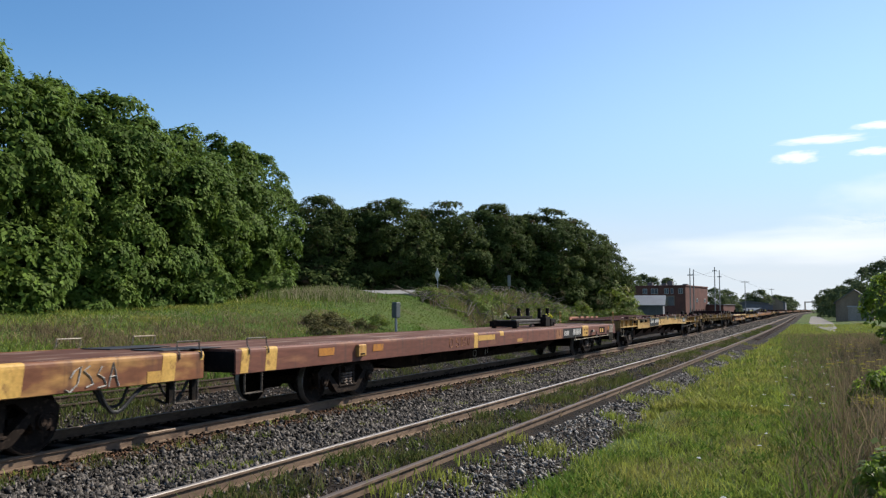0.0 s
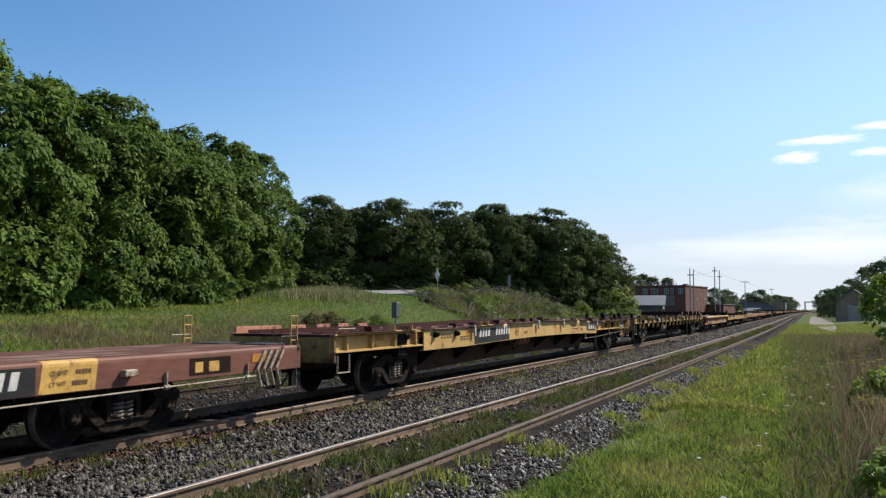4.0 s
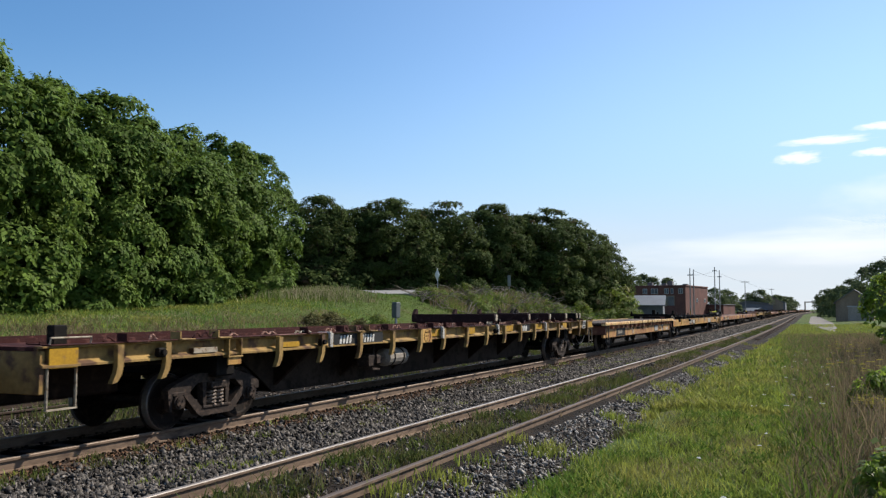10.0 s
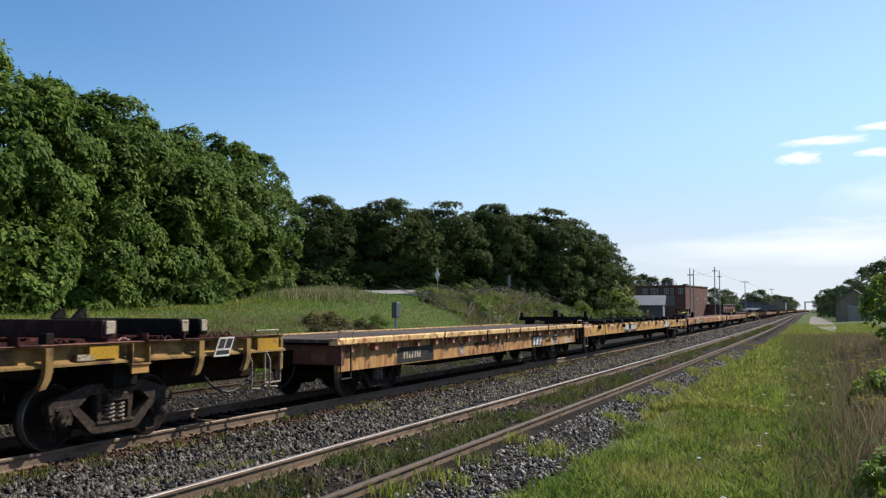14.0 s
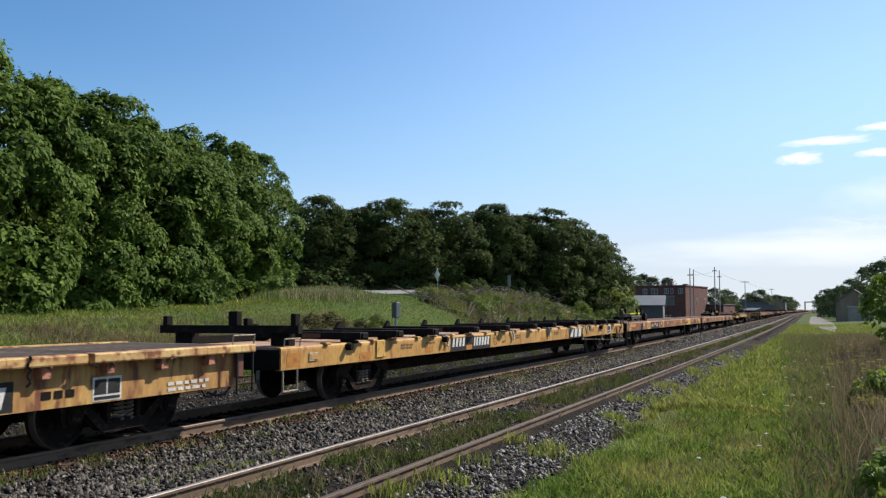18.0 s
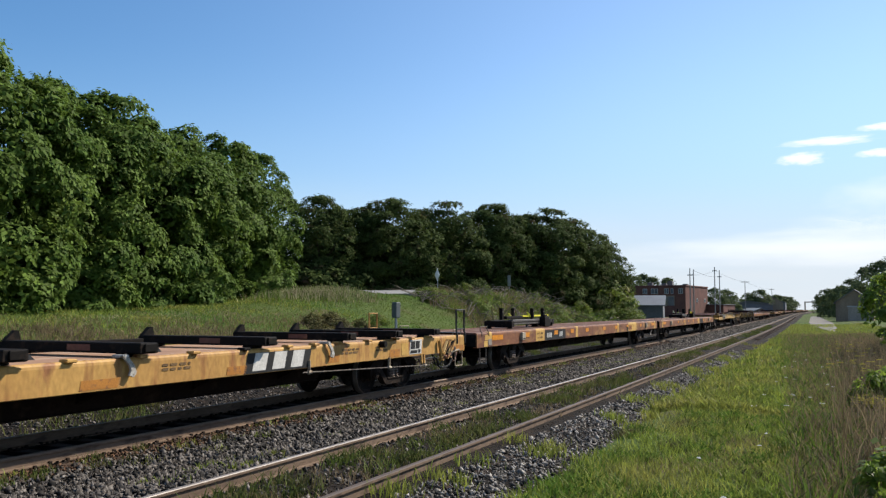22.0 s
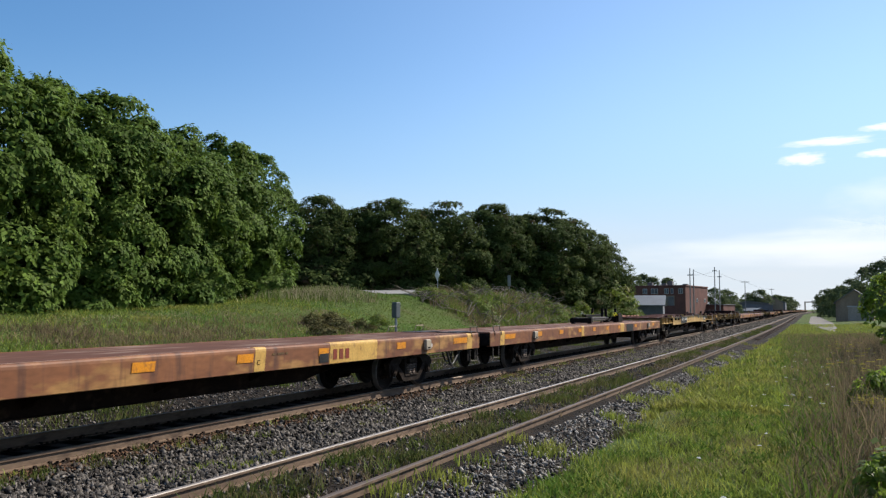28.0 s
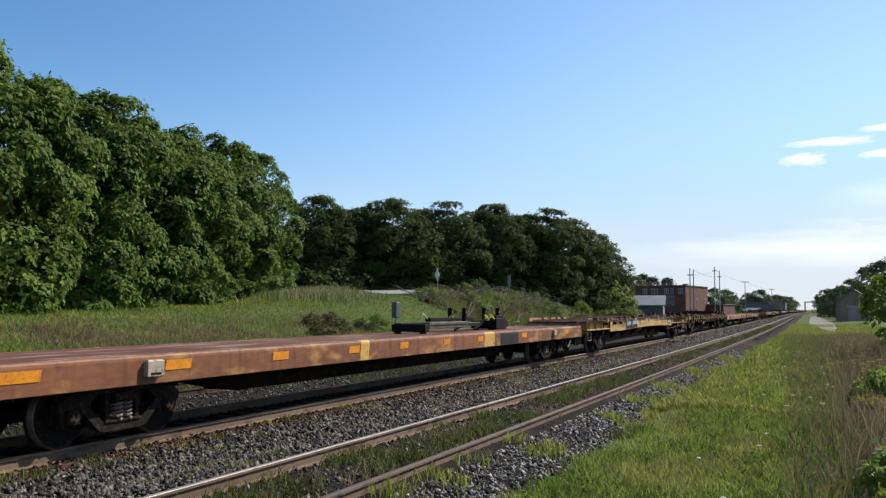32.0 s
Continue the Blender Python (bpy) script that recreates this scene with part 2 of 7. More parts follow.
WOOD_DECK = mat("weathered plank deck", (0.085, 0.064, 0.052), (0.05, 0.037, 0.03), 0.9, scale=2, fine=20, c3=(0.13, 0.1, 0.08), amount3=0.2, per_object=0.3)
RAIL_SIDE = mat("rusty rail steel", (0.165, 0.112, 0.076), (0.118, 0.079, 0.054), 0.85, scale=2, fine=30, stretch=(1, 0.3, 1), c3=(0.07, 0.045, 0.032), amount3=0.22)
RAIL_OLD = mat("dark rust-scaled rail", (0.062, 0.044, 0.034), (0.045, 0.032, 0.025), 0.9, scale=2, fine=30, stretch=(1, 0.3, 1), spec=0.1)
RAIL_TOP = mat("polished rail head", (0.26, 0.235, 0.215), (0.2, 0.175, 0.155), 0.5, 0.3, scale=1, fine=40, stretch=(1, 0.05, 1), bump=0.05)
RAIL_TOP_RUSTY = mat("brown unused rail head", (0.115, 0.086, 0.07), (0.075, 0.056, 0.046), 0.7, scale=1, fine=40, stretch=(1, 0.05, 1), bump=0.1)
RAIL_TOP_DULL = mat("dull rail head", (0.22, 0.165, 0.125), (0.17, 0.125, 0.095), 0.5, 0.2, scale=1, fine=40, stretch=(1, 0.05, 1), bump=0.05)
SLEEPER = mat("weathered oak sleeper", (0.07, 0.048, 0.036), (0.04, 0.028, 0.022), 0.9, scale=5, fine=30, stretch=(0.2, 1, 1), per_object=0.3, spec=0.1)
STONE = mat("grey ballast stone", (0.135, 0.121, 0.108), (0.012, 0.0105, 0.009), 0.85, scale=16, fine=60, c3=(0.045, 0.033, 0.025), amount3=0.25, island=1.0, spec=0.2)
# Bed is near black: shade between the loose stones is in its colour.
BED_SHADED = mat("ballast bed", (0.017, 0.0135, 0.011), (0.011, 0.009, 0.0075), 0.95, scale=0.8, fine=26, bump=1.0, depth=0.06, c3=(0.03, 0.021, 0.015), amount3=0.3, spec=0.1)
GROUND = mat("grassy soil", (0.052, 0.09, 0.018), (0.075, 0.098, 0.026), 0.95, scale=0.12, fine=7, bump=1.0, depth=0.12, c3=(0.09, 0.08, 0.038), amount3=0.22, spec=0.1)
GRASS = mat("meadow grass", (0.178, 0.232, 0.036), (0.255, 0.248, 0.06), 0.6, scale=0.5, fine=3, bump=0, island=0.52, trans=0.42, spec=0.15)
GRASS_DARK = mat("rough bank grass", (0.082, 0.158, 0.021), (0.12, 0.162, 0.034), 0.75, scale=0.16, fine=1.2, bump=0, c3=(0.115, 0.10, 0.046), amount3=0.18, island=0.5, trans=0.35, spec=0.05)
STRAW = mat("pale flattened straw", (0.36, 0.32, 0.19), (0.27, 0.24, 0.14), 0.8, scale=0.6, fine=3, bump=0, island=0.4, trans=0.2, spec=0.1)
DRY = mat("dry weed stalks", (0.235, 0.178, 0.102), (0.145, 0.11, 0.068), 0.8, scale=0.6, fine=3, bump=0, island=0.55, trans=0.32, spec=0.1)
LEAF = mat("broad leaves", (0.115, 0.172, 0.032), (0.07, 0.12, 0.022), 0.65, scale=0.25, fine=2, bump=0, island=0.45, trans=0.36, spec=0.08)
# Darker twin of LEAF: the shade on backlit trees is in the colour.
LEAF_SHADED = mat("dense leaves darkened for shade", (0.07, 0.096, 0.026), (0.046, 0.07, 0.019), 0.75, scale=0.25, fine=2, bump=0, c3=(0.09, 0.065, 0.033), amount3=0.05, island=0.4, trans=0.3, spec=0.05)
# Far foliage is paler, with distance haze mixed into the leaf colour.
LEAF_HAZED = mat("far foliage with haze in colour", (0.11, 0.138, 0.06), (0.085, 0.112, 0.048), 0.7, scale=0.25, fine=2, bump=0, island=0.3, trans=0.32, spec=0.05)
LEAF_BRIGHT = mat("fresh shrub leaves", (0.20, 0.27, 0.04), (0.15, 0.22, 0.03), 0.5, scale=0.6, fine=3, bump=0, island=0.4, trans=0.6, spec=0.3)
LEAF_SHRUB = mat("bank shrub leaves", (0.155, 0.205, 0.038), (0.115, 0.165, 0.03), 0.6, scale=0.6, fine=3, bump=0, c3=(0.16, 0.14, 0.05), amount3=0.2, island=0.45, trans=0.42, spec=0.15)
WEED = mat("dull green weeds", (0.075, 0.107, 0.022), (0.102, 0.107, 0.034), 0.7, scale=0.6, fine=3, bump=0, c3=(0.115, 0.093, 0.048), amount3=0.22, island=0.5, trans=0.35, spec=0.08)
STONE_PALE = mat("clean grey shoulder stone", (0.245, 0.23, 0.212), (0.07, 0.063, 0.057), 0.9, scale=14, fine=60, c3=(0.10, 0.08, 0.06), amount3=0.22, island=0.95, spec=0.15)
GOLDENROD = mat("yellow flower heads", (0.42, 0.34, 0.02), (0.34, 0.3, 0.03), 0.7, scale=3, fine=30, bump=0)
BLOSSOM = mat("white flower heads", (0.75, 0.74, 0.7), None, 0.7, scale=3, fine=30, bump=0)
BARK = mat("grey brown bark", (0.11, 0.085, 0.065), (0.07, 0.055, 0.042), 0.95, scale=4, fine=18, stretch=(1, 1, 0.2), bump=0.8)
BRUSH = mat("dead grey brushwood", (0.22, 0.19, 0.15), (0.15, 0.125, 0.1), 0.95, scale=2, fine=20)
ASPHALT = mat("pale worn asphalt", (0.24, 0.235, 0.225), (0.2, 0.195, 0.19), 0.9, scale=0.5, fine=30)
GRAVEL = mat("pale gravel", (0.20, 0.185, 0.165), (0.15, 0.138, 0.12), 0.95, scale=0.8, fine=14, bump=0.8, depth=0.04)
BRICK = mat("red brick masonry", (0.145, 0.066, 0.052), (0.11, 0.052, 0.043), 0.9, scale=0.6, fine=7)
GLASS = mat("grey window glass", (0.10, 0.115, 0.13), (0.07, 0.08, 0.095), 0.15, scale=0.5, fine=3, bump=0.02)
ROOF_GREY = mat("pale sheet roof", (0.165, 0.18, 0.195), (0.14, 0.15, 0.165), 0.6, scale=0.6, fine=8)
ROOF_DARK = mat("dark shingle roof", (0.15, 0.145, 0.145), (0.115, 0.11, 0.11), 0.9, scale=0.8, fine=9)
WALL_GREY = mat("grey board wall", (0.26, 0.2, 0.14), (0.2, 0.15, 0.105), 0.85, scale=0.8, fine=10, stretch=(1, 1, 0.3))
DOOR_GREY = mat("weathered pale door", (0.36, 0.31, 0.25), (0.29, 0.25, 0.2), 0.85, scale=1.0, fine=10, stretch=(1, 1, 0.3))
WALL_PALE = mat("pale painted wall", (0.42, 0.41, 0.39), (0.36, 0.35, 0.33), 0.8, scale=0.8, fine=10)
WALL_BLUE = mat("blue grey wall", (0.15, 0.155, 0.165), (0.12, 0.125, 0.135), 0.8, scale=0.8, fine=10)
TIMBER = mat("weathered pole timber", (0.26, 0.24, 0.22), (0.2, 0.18, 0.165), 0.9, scale=2, fine=20, stretch=(1, 1, 0.2))
SIGN_WHITE = mat("white sign sheet", (0.8, 0.8, 0.8), (0.75, 0.75, 0.75), 0.5, scale=3, fine=20, bump=0.05)
SIGN_GREY = mat("bare metal sign back", (0.34, 0.35, 0.36), (0.28, 0.29, 0.3), 0.5, 0.3, scale=3, fine=20, bump=0.05)
BOX_GREEN = mat("grey green cabinet paint", (0.12, 0.135, 0.135), (0.09, 0.105, 0.105), 0.6, scale=2, fine=20)


# ---------------------------------------------------------------- geometry helpers
class Geo:
    """Collects vertices and faces for one mesh."""

    def __init__(self):
        self.v, self.f, self.s = [], [], []

    def add(self, verts, faces, slot=0):
        k = len(self.v)
        self.v.extend(verts)
        self.f.extend(tuple(i + k for i in q) for q in faces)
        self.s.extend([slot] * len(faces))
        return self

    def box(self, x0, x1, y0, y1, z0, z1, slot=0):
        return self.add([(x, y, z) for x in (x0, x1) for y in (y0, y1) for z in (z0, z1)],
                        [(0, 1, 3, 2), (4, 6, 7, 5), (0, 4, 5, 1), (2, 3, 7, 6), (0, 2, 6, 4), (1, 5, 7, 3)], slot)

    def slab(self, x0, x1, y0, y1, z0, z1, c=0.01, slot=0):
        """A box with its upper and lower edges bevelled."""
        ring = []
        for z, k in ((z0, c), (z0 + c, 0), (z1 - c, 0), (z1, c)):
            ring += [(x0 + k, y0 + k, z), (x1 - k, y0 + k, z), (x1 - k, y1 - k, z), (x0 + k, y1 - k, z)]
        fs = [(3, 2, 1, 0), (12, 13, 14, 15)]
        for a in (0, 4, 8):
            for i in range(4):
                j = (i + 1) % 4
                fs.append((a + i, a + j, a + j + 4, a + i + 4))
        return self.add(ring, fs, slot)

    def prism(self, prof, y0, y1, slot=0):
        """A profile in x and z drawn along y."""
        n = len(prof)
        v = [(x, y0, z) for x, z in prof] + [(x, y1, z) for x, z in prof]
        return self.add(v, [tuple(range(n)), tuple(range(2 * n - 1, n - 1, -1))] + [(i, i + n, (i + 1) % n + n, (i + 1) % n) for i in range(n)], slot)

    def plate(self, prof, x0, x1, slot=0):
        """A profile in y and z drawn along x."""
        n = len(prof)
        v = [(x0, y, z) for y, z in prof] + [(x1, y, z) for y, z in prof]
        return self.add(v, [tuple(range(n - 1, -1, -1)), tuple(range(n, 2 * n))] + [(i, (i + 1) % n, (i + 1) % n + n, i + n) for i in range(n)], slot)

    def cyl(self, p, q, r, n=10, r2=None, slot=0):
        p, q = Vector(p), Vector(q)
        d = (q - p).normalized()
        u = d.orthogonal().normalized()
        w = d.cross(u)
        r2 = r if r2 is None else r2
        v = [tuple(p + (u * math.cos(6.2832 * i / n) + w * math.sin(6.2832 * i / n)) * r) for i in range(n)]
        v += [tuple(q + (u * math.cos(6.2832 * i / n) + w * math.sin(6.2832 * i / n)) * r2) for i in range(n)]
        return self.add(v, [tuple(range(n - 1, -1, -1)), tuple(range(n, 2 * n))] + [(i, (i + 1) % n, (i + 1) % n + n, i + n) for i in range(n)], slot)

    def tube(self, pts, r, n=6, slot=0):
        """A bent round bar swept through the points as one skin."""
        pts = [Vector(q) for q in pts]
        v, k = [], len(pts)
        u = None
        for i, q in enumerate(pts):
            d = (pts[min(i + 1, k - 1)] - pts[max(i - 1, 0)]).normalized()
            u = d.orthogonal().normalized() if u is None else (u - d * u.dot(d)).normalized()
            w = d.cross(u)
            v += [tuple(q + (u * math.cos(6.2832 * j / n) + w * math.sin(6.2832 * j / n)) * r) for j in range(n)]
        f = [tuple(range(n - 1, -1, -1)), tuple(range((k - 1) * n, k * n))]
        f += [(i * n + j, i * n + (j + 1) % n, (i + 1) * n + (j + 1) % n, (i + 1) * n + j) for i in range(k - 1) for j in range(n)]
        return self.add(v, f, slot)

    def beam(self, p, q, w, h, slot=0):
        """A rectangular bar from p to q, w across and h upright."""
        p, q = Vector(p), Vector(q)
        d = (q - p).normalized()
        side = d.cross(Vector((0, 0, 1)))
        side = side.normalized() if side.length > 1e-4 else Vector((1, 0, 0))
        up = side.cross(d)
        v = [tuple(e + side * a * w / 2 + up * b * h / 2) for e in (p, q) for a, b in ((-1, -1), (1, -1), (1, 1), (-1, 1))]
        return self.add(v, [(3, 2, 1, 0), (4, 5, 6, 7), (0, 1, 5, 4), (1, 2, 6, 5), (2, 3, 7, 6), (3, 0, 4, 7)], slot)

    def mesh(self, name, *materials, smooth=False):
        me = bpy.data.meshes.new(name)
        me.from_pydata(self.v, [], self.f)
        for m in materials:
            me.materials.append(m)
        if len(materials) > 1:
            me.polygons.foreach_set("material_index", self.s)
        if smooth:
            me.polygons.foreach_set("use_smooth", [True] * len(me.polygons))
        me.validate()
        me.update()
        return me


def thing(name, label, category, group="", kind="", at=None):
    ob = new(name)
    ob.empty_display_size = 0.2
    if at is not None:
        ob.matrix_basis = at
    return tagged(ob, label, category, group, kind)


def part(name, geo, material, parent, label="", smooth=False):
    mats = material if isinstance(material, (tuple, list)) else (material,)
    data = geo if isinstance(geo, bpy.types.Mesh) else geo.mesh(name, *mats, smooth=smooth)
    ob = new(name, data)
    ob.parent = parent
    return tagged(ob, label)


def solo(name, geo, material, label, category, group="", kind="", smooth=False):
    mats = material if isinstance(material, (tuple, list)) else (material,)
    return tagged(new(name, geo.mesh(name, *mats, smooth=smooth)), label, category, group, kind)


def mesh_from_arrays(name, verts, faces, material, slots=None, mats=None):
    """A mesh from numpy arrays, faces all of one corner count."""
    me = bpy.data.meshes.new(name)
    nf, k = faces.shape
    me.vertices.add(len(verts))
    me.vertices.foreach_set("co", verts.astype(np.float32).ravel())
    me.loops.add(nf * k)
    me.loops.foreach_set("vertex_index", faces.astype(np.int32).ravel())
    me.polygons.add(nf)
    me.polygons.foreach_set("loop_start", np.arange(0, nf * k, k, dtype=np.int32))
    for m in (mats or [material]):
        me.materials.append(m)
    if slots is not None:
        me.polygons.foreach_set("material_index", slots.astype(np.int32))
    me.update(calc_edges=True)
    me.validate()
    return me


# ---------------------------------------------------------------- lie of the land
def bend(y):
    """Sideways shift of the line, which turns gently to the left beyond about 50 m and back beyond 400 m."""
    return -0.6 * math.log1p(math.exp(min((y - 60) / 25, 60))) + 0.6 * math.log1p(math.exp(min((y - 400) / 25, 60)))


def bend_slope(y):
    return -0.024 / (1 + math.exp(-max(min((y - 60) / 25, 60), -60))) + 0.024 / (1 + math.exp(-max(min((y - 400) / 25, 60), -60)))


def smooth(a, b, x):
    k = min(max((x - a) / (b - a), 0.0), 1.0)
    return k * k * (3 - 2 * k)


def bank_height(y):
    if y < 30:
        return 1.75
    if y < 62:
        return 1.75 + 1.3 * smooth(30, 60, y)
    return 3.05 - 3.05 * smooth(92, 138, y)


def ground_z(x, y):
    u = x - bend(y)
    if u > -10:
        z = -0.62 + 0.30 * smooth(-4.4, -2.9, u) + 0.25 * smooth(1.0, 8.0, u)
    else:
        z = -0.62 + 0.2 * smooth(-16.6, -18, u) + (bank_height(y) + 0.42) * smooth(-18.2, -33, u)
    if u < -18:
        z += 0.45 * math.exp(-((x + 35.5) / 2.5) ** 2 - ((y - 56.0) / 4.0) ** 2)
        z += 0.85 * math.exp(-((x + 27.0) / 4.5) ** 2 - ((y - 76.0) / 13.0) ** 2)
    if u > -4 or u < -18:
        z += 0.10 * noise.noise((x * 0.35, y * 0.35, 0)) + 0.04 * noise.noise((x * 1.3, y * 1.3, 5))
    return z


MAIN, SIDING, OLD = -10.15, -5.45, -15.6

# one ground sheet, fine near the line and coarse towards the horizon
gx = [-3000, -1800, -900, -500, -300, -200, -140, -100, -80, -65, -55, -48] + [-44 + 0.8 * i for i in range(68)] + [12, 15, 20, 30, 45, 70, 110, 180, 300, 600, 1200, 3000]
gy = [-600, -200, -80, -40, -20, -8, -3] + [0.9 * i for i in range(80)] + [73 + 2.5 * i for i in range(40)] + [180, 200, 230, 270, 320, 400, 500, 700, 1000, 1600, 3800]
gv = [(x, y, ground_z(x, y)) for y in gy for x in gx]
nx = len(gx)
gf = [(j * nx + i, j * nx + i + 1, (j + 1) * nx + i + 1, (j + 1) * nx + i) for j in range(len(gy) - 1) for i in range(nx - 1)]
ground = Geo()
ground.add(gv, gf)
solo("ground", ground, GROUND, "rough grassy ground beside a railway line", "ground", kind="structure", smooth=True)

YS = [-25 + 2.5 * i for i in range(60)] + [125 + 10 * i for i in range(30)] + [425 + 40 * i for i in range(16)]


def along(prof, ys=YS, lift=0.0, closed=True):
    """A cross profile (u, z) drawn along the bending line."""
    n = len(prof)
    g = Geo()
    v = [(u + bend(y), y, z + lift) for y in ys for u, z in prof]
    m = n if closed else n - 1
    f = [(j * n + i, j * n + (i + 1) % n, (j + 1) * n + (i + 1) % n, (j + 1) * n + i) for j in range(len(ys) - 1) for i in range(m)]
    return g.add(v, f)


BALLAST_PROFILE = [(-18.0, -0.50), (-17.2, -0.335), (-13.9, -0.335), (-13.1, -0.46), (-12.5, -0.44), (-11.8, -0.20), (-8.5, -0.20), (-7.7, -0.27), (-7.0, -0.19), (-6.2, -0.172), (-4.75, -0.172), (-4.5, -0.20), (-4.15, -0.26), (-3.6, -0.35), (-2.9, -0.56)]


def ballast_z(u):
    return float(np.interp(u, [p[0] for p in BALLAST_PROFILE], [p[1] for p in BALLAST_PROFILE]))


solo("ballast_bed", along(BALLAST_PROFILE, closed=False), BED_SHADED, "crushed stone ballast bed under the tracks, gap shade in its colour", "ballast", kind="structure")

# Added strip: train shadow and oil painted dark between the rails.
solo("oily_ballast", along([(-10.84, -0.195), (-9.47, -0.195)], closed=False), OILY_SHADE, "stone between the main rails, blackened by oil and painted train shadow", "ballast", kind="structure")


# ---------------------------------------------------------------- tracks
def rail_profile(c, z):
    return [(c - 0.07, z - 0.172), (c - 0.07, z - 0.160), (c - 0.012, z - 0.145), (c - 0.010, z - 0.048), (c - 0.036, z - 0.036), (c - 0.036, z - 0.008), (c - 0.028, z),
            (c + 0.028, z), (c + 0.036, z - 0.008), (c + 0.036, z - 0.036), (c + 0.010, z - 0.048), (c + 0.012, z - 0.145), (c + 0.07, z - 0.160), (c + 0.07, z - 0.172)]


sleeper_geo = Geo()
sleeper_geo.slab(-1.3, 1.3, -0.115, 0.115, -0.19, 0.0, 0.015)
SLEEPER_MESH = sleeper_geo.mesh("sleeper", SLEEPER)
plate_geo = Geo()
for c in (-0.7525, 0.7525):
    plate_geo.slab(c - 0.17, c + 0.17, -0.09, 0.09, -0.004, 0.012, 0.004)
    for sx in (-0.11, 0.11):
        for sy in (-0.05, 0.05):
            plate_geo.cyl((c + sx, sy, 0.0), (c + sx, sy, 0.035), 0.02, 6)
PLATE_MESH = plate_geo.mesh("tie_plates", WHEEL_STEEL)
anchor_geo = Geo()
for c in (-0.7525, 0.7525):
    for sy in (-0.14, 0.14):
        anchor_geo.slab(c - 0.09, c + 0.10, sy - 0.018, sy + 0.018, -0.03, 0.012, 0.004)
        anchor_geo.slab(c + 0.062, c + 0.10, sy - 0.022, sy + 0.022, 0.0, 0.045, 0.006)
ANCHOR_MESH = anchor_geo.mesh("rail_anchors", WHEEL_STEEL)


def track(name, centre, z, tops, label, y0, y1, spacing, rng, side_steel=RAIL_SIDE, drop=0.0):
    t = thing(name, label, "railway track", kind="structure")
    for side, top in ((-0.7525, tops[0]), (0.7525, tops[1])):
        g = along(rail_profile(centre + side, z - (drop if side > 0 else 0.0)))
        rail = part("rail", g, (side_steel, top), t)
        heads = [1 if (k % 14) in (5, 6, 7) else 0 for k in range(len(rail.data.polygons))]
        rail.data.polygons.foreach_set("material_index", heads)
    y = y0
    while y < y1:
        s = part("sleeper", SLEEPER_MESH, None, t)
        s.matrix_basis = pose(centre + bend(y) + rng.uniform(-0.05, 0.05), y, z - 0.176 - drop / 2 + rng.uniform(-0.012, 0.0), ry=math.degrees(math.atan(drop / 1.505)), rz=rng.uniform(-1.2, 1.2))
        part("tie_plates", PLATE_MESH, None, s)
        if y < 40 and side_steel is RAIL_SIDE:
            part("rail_anchors", ANCHOR_MESH, None, s)
        y += spacing * rng.uniform(0.93, 1.07)
    far = Geo()
    while y < 260:
        far.box(centre + bend(y) - 1.3, centre + bend(y) + 1.3, y - 0.11, y + 0.11, z - 0.36, z - 0.176)
        y += spacing
    tagged(part("far_sleepers", far, SLEEPER, t), kind="stuff")
    return t


rng = random.Random(4)
track("track_main", MAIN, 0.0, (RAIL_TOP_DULL, RAIL_TOP_DULL), "busy main track, rusty rails with polished heads", -7.0, 62.0, 0.55, rng)
track("track_siding", SIDING, 0.0, (RAIL_TOP, RAIL_TOP_RUSTY), "weed-grown siding track with rusty rails", -7.0, 62.0, 0.55, rng, drop=0.045)
track("track_disused", OLD, -0.16, (RAIL_OLD, RAIL_OLD), "rusty disused track half buried in gravel", -7.0, 40.0, 0.6, rng, RAIL_OLD)


# ---------------------------------------------------------------- loose stones and grasses (numpy, joined)
nr = np.random.default_rng(7)
OCT = np.array([(1, 0, 0), (-1, 0, 0), (0, 1, 0), (0, -1, 0), (0, 0, 1), (0, 0, -1)], float)
OCT_F = np.array([(0, 2, 4), (2, 1, 4), (1, 3, 4), (3, 0, 4), (2, 0, 5), (1, 2, 5), (3, 1, 5), (0, 3, 5)])


def np_bend(y):
    return -0.6 * np.log1p(np.exp(np.minimum((y - 60) / 25, 60))) + 0.6 * np.log1p(np.exp(np.minimum((y - 400) / 25, 60)))


def stones(name, u0, u1, y0, y1, count, lo, hi, label, near=1.0, banked=False, material=None):
    u = u0 + (u1 - u0) * (0.5 + np.clip(nr.normal(0, 0.23, count), -0.5, 0.5)) if banked else nr.uniform(u0, u1, count)
    y = y0 + (y1 - y0) * nr.random(count) ** near
    z = np.interp(u, [p[0] for p in BALLAST_PROFILE], [p[1] for p in BALLAST_PROFILE])
    size = lo + (hi - lo) * nr.random(count) ** 1.8
    shape = nr.uniform(0.45, 1.6, (count, 1, 3))
    v = (OCT[None] * nr.uniform(0.45, 1.45, (count, 6, 1)) + nr.normal(0, 0.32, (count, 6, 3))) * shape * size[:, None, None]
    a = nr.uniform(0, 6.283, count)
    c, s = np.cos(a)[:, None], np.sin(a)[:, None]
    x2, y2 = v[:, :, 0] * c - v[:, :, 1] * s, v[:, :, 0] * s + v[:, :, 1] * c
    v = np.stack([x2 + (u + np_bend(y))[:, None], y2 + y[:, None], v[:, :, 2] * 0.9 + (z + size * 0.35 + nr.uniform(-0.012, 0.022, count))[:, None]], -1)
    f = OCT_F[None] + 6 * np.arange(count)[:, None, None]
    me = mesh_from_arrays(name, v.reshape(-1, 3), f.reshape(-1, 3), material or STONE)
    tagged(new(name, me), label, "ballast", kind="stuff")


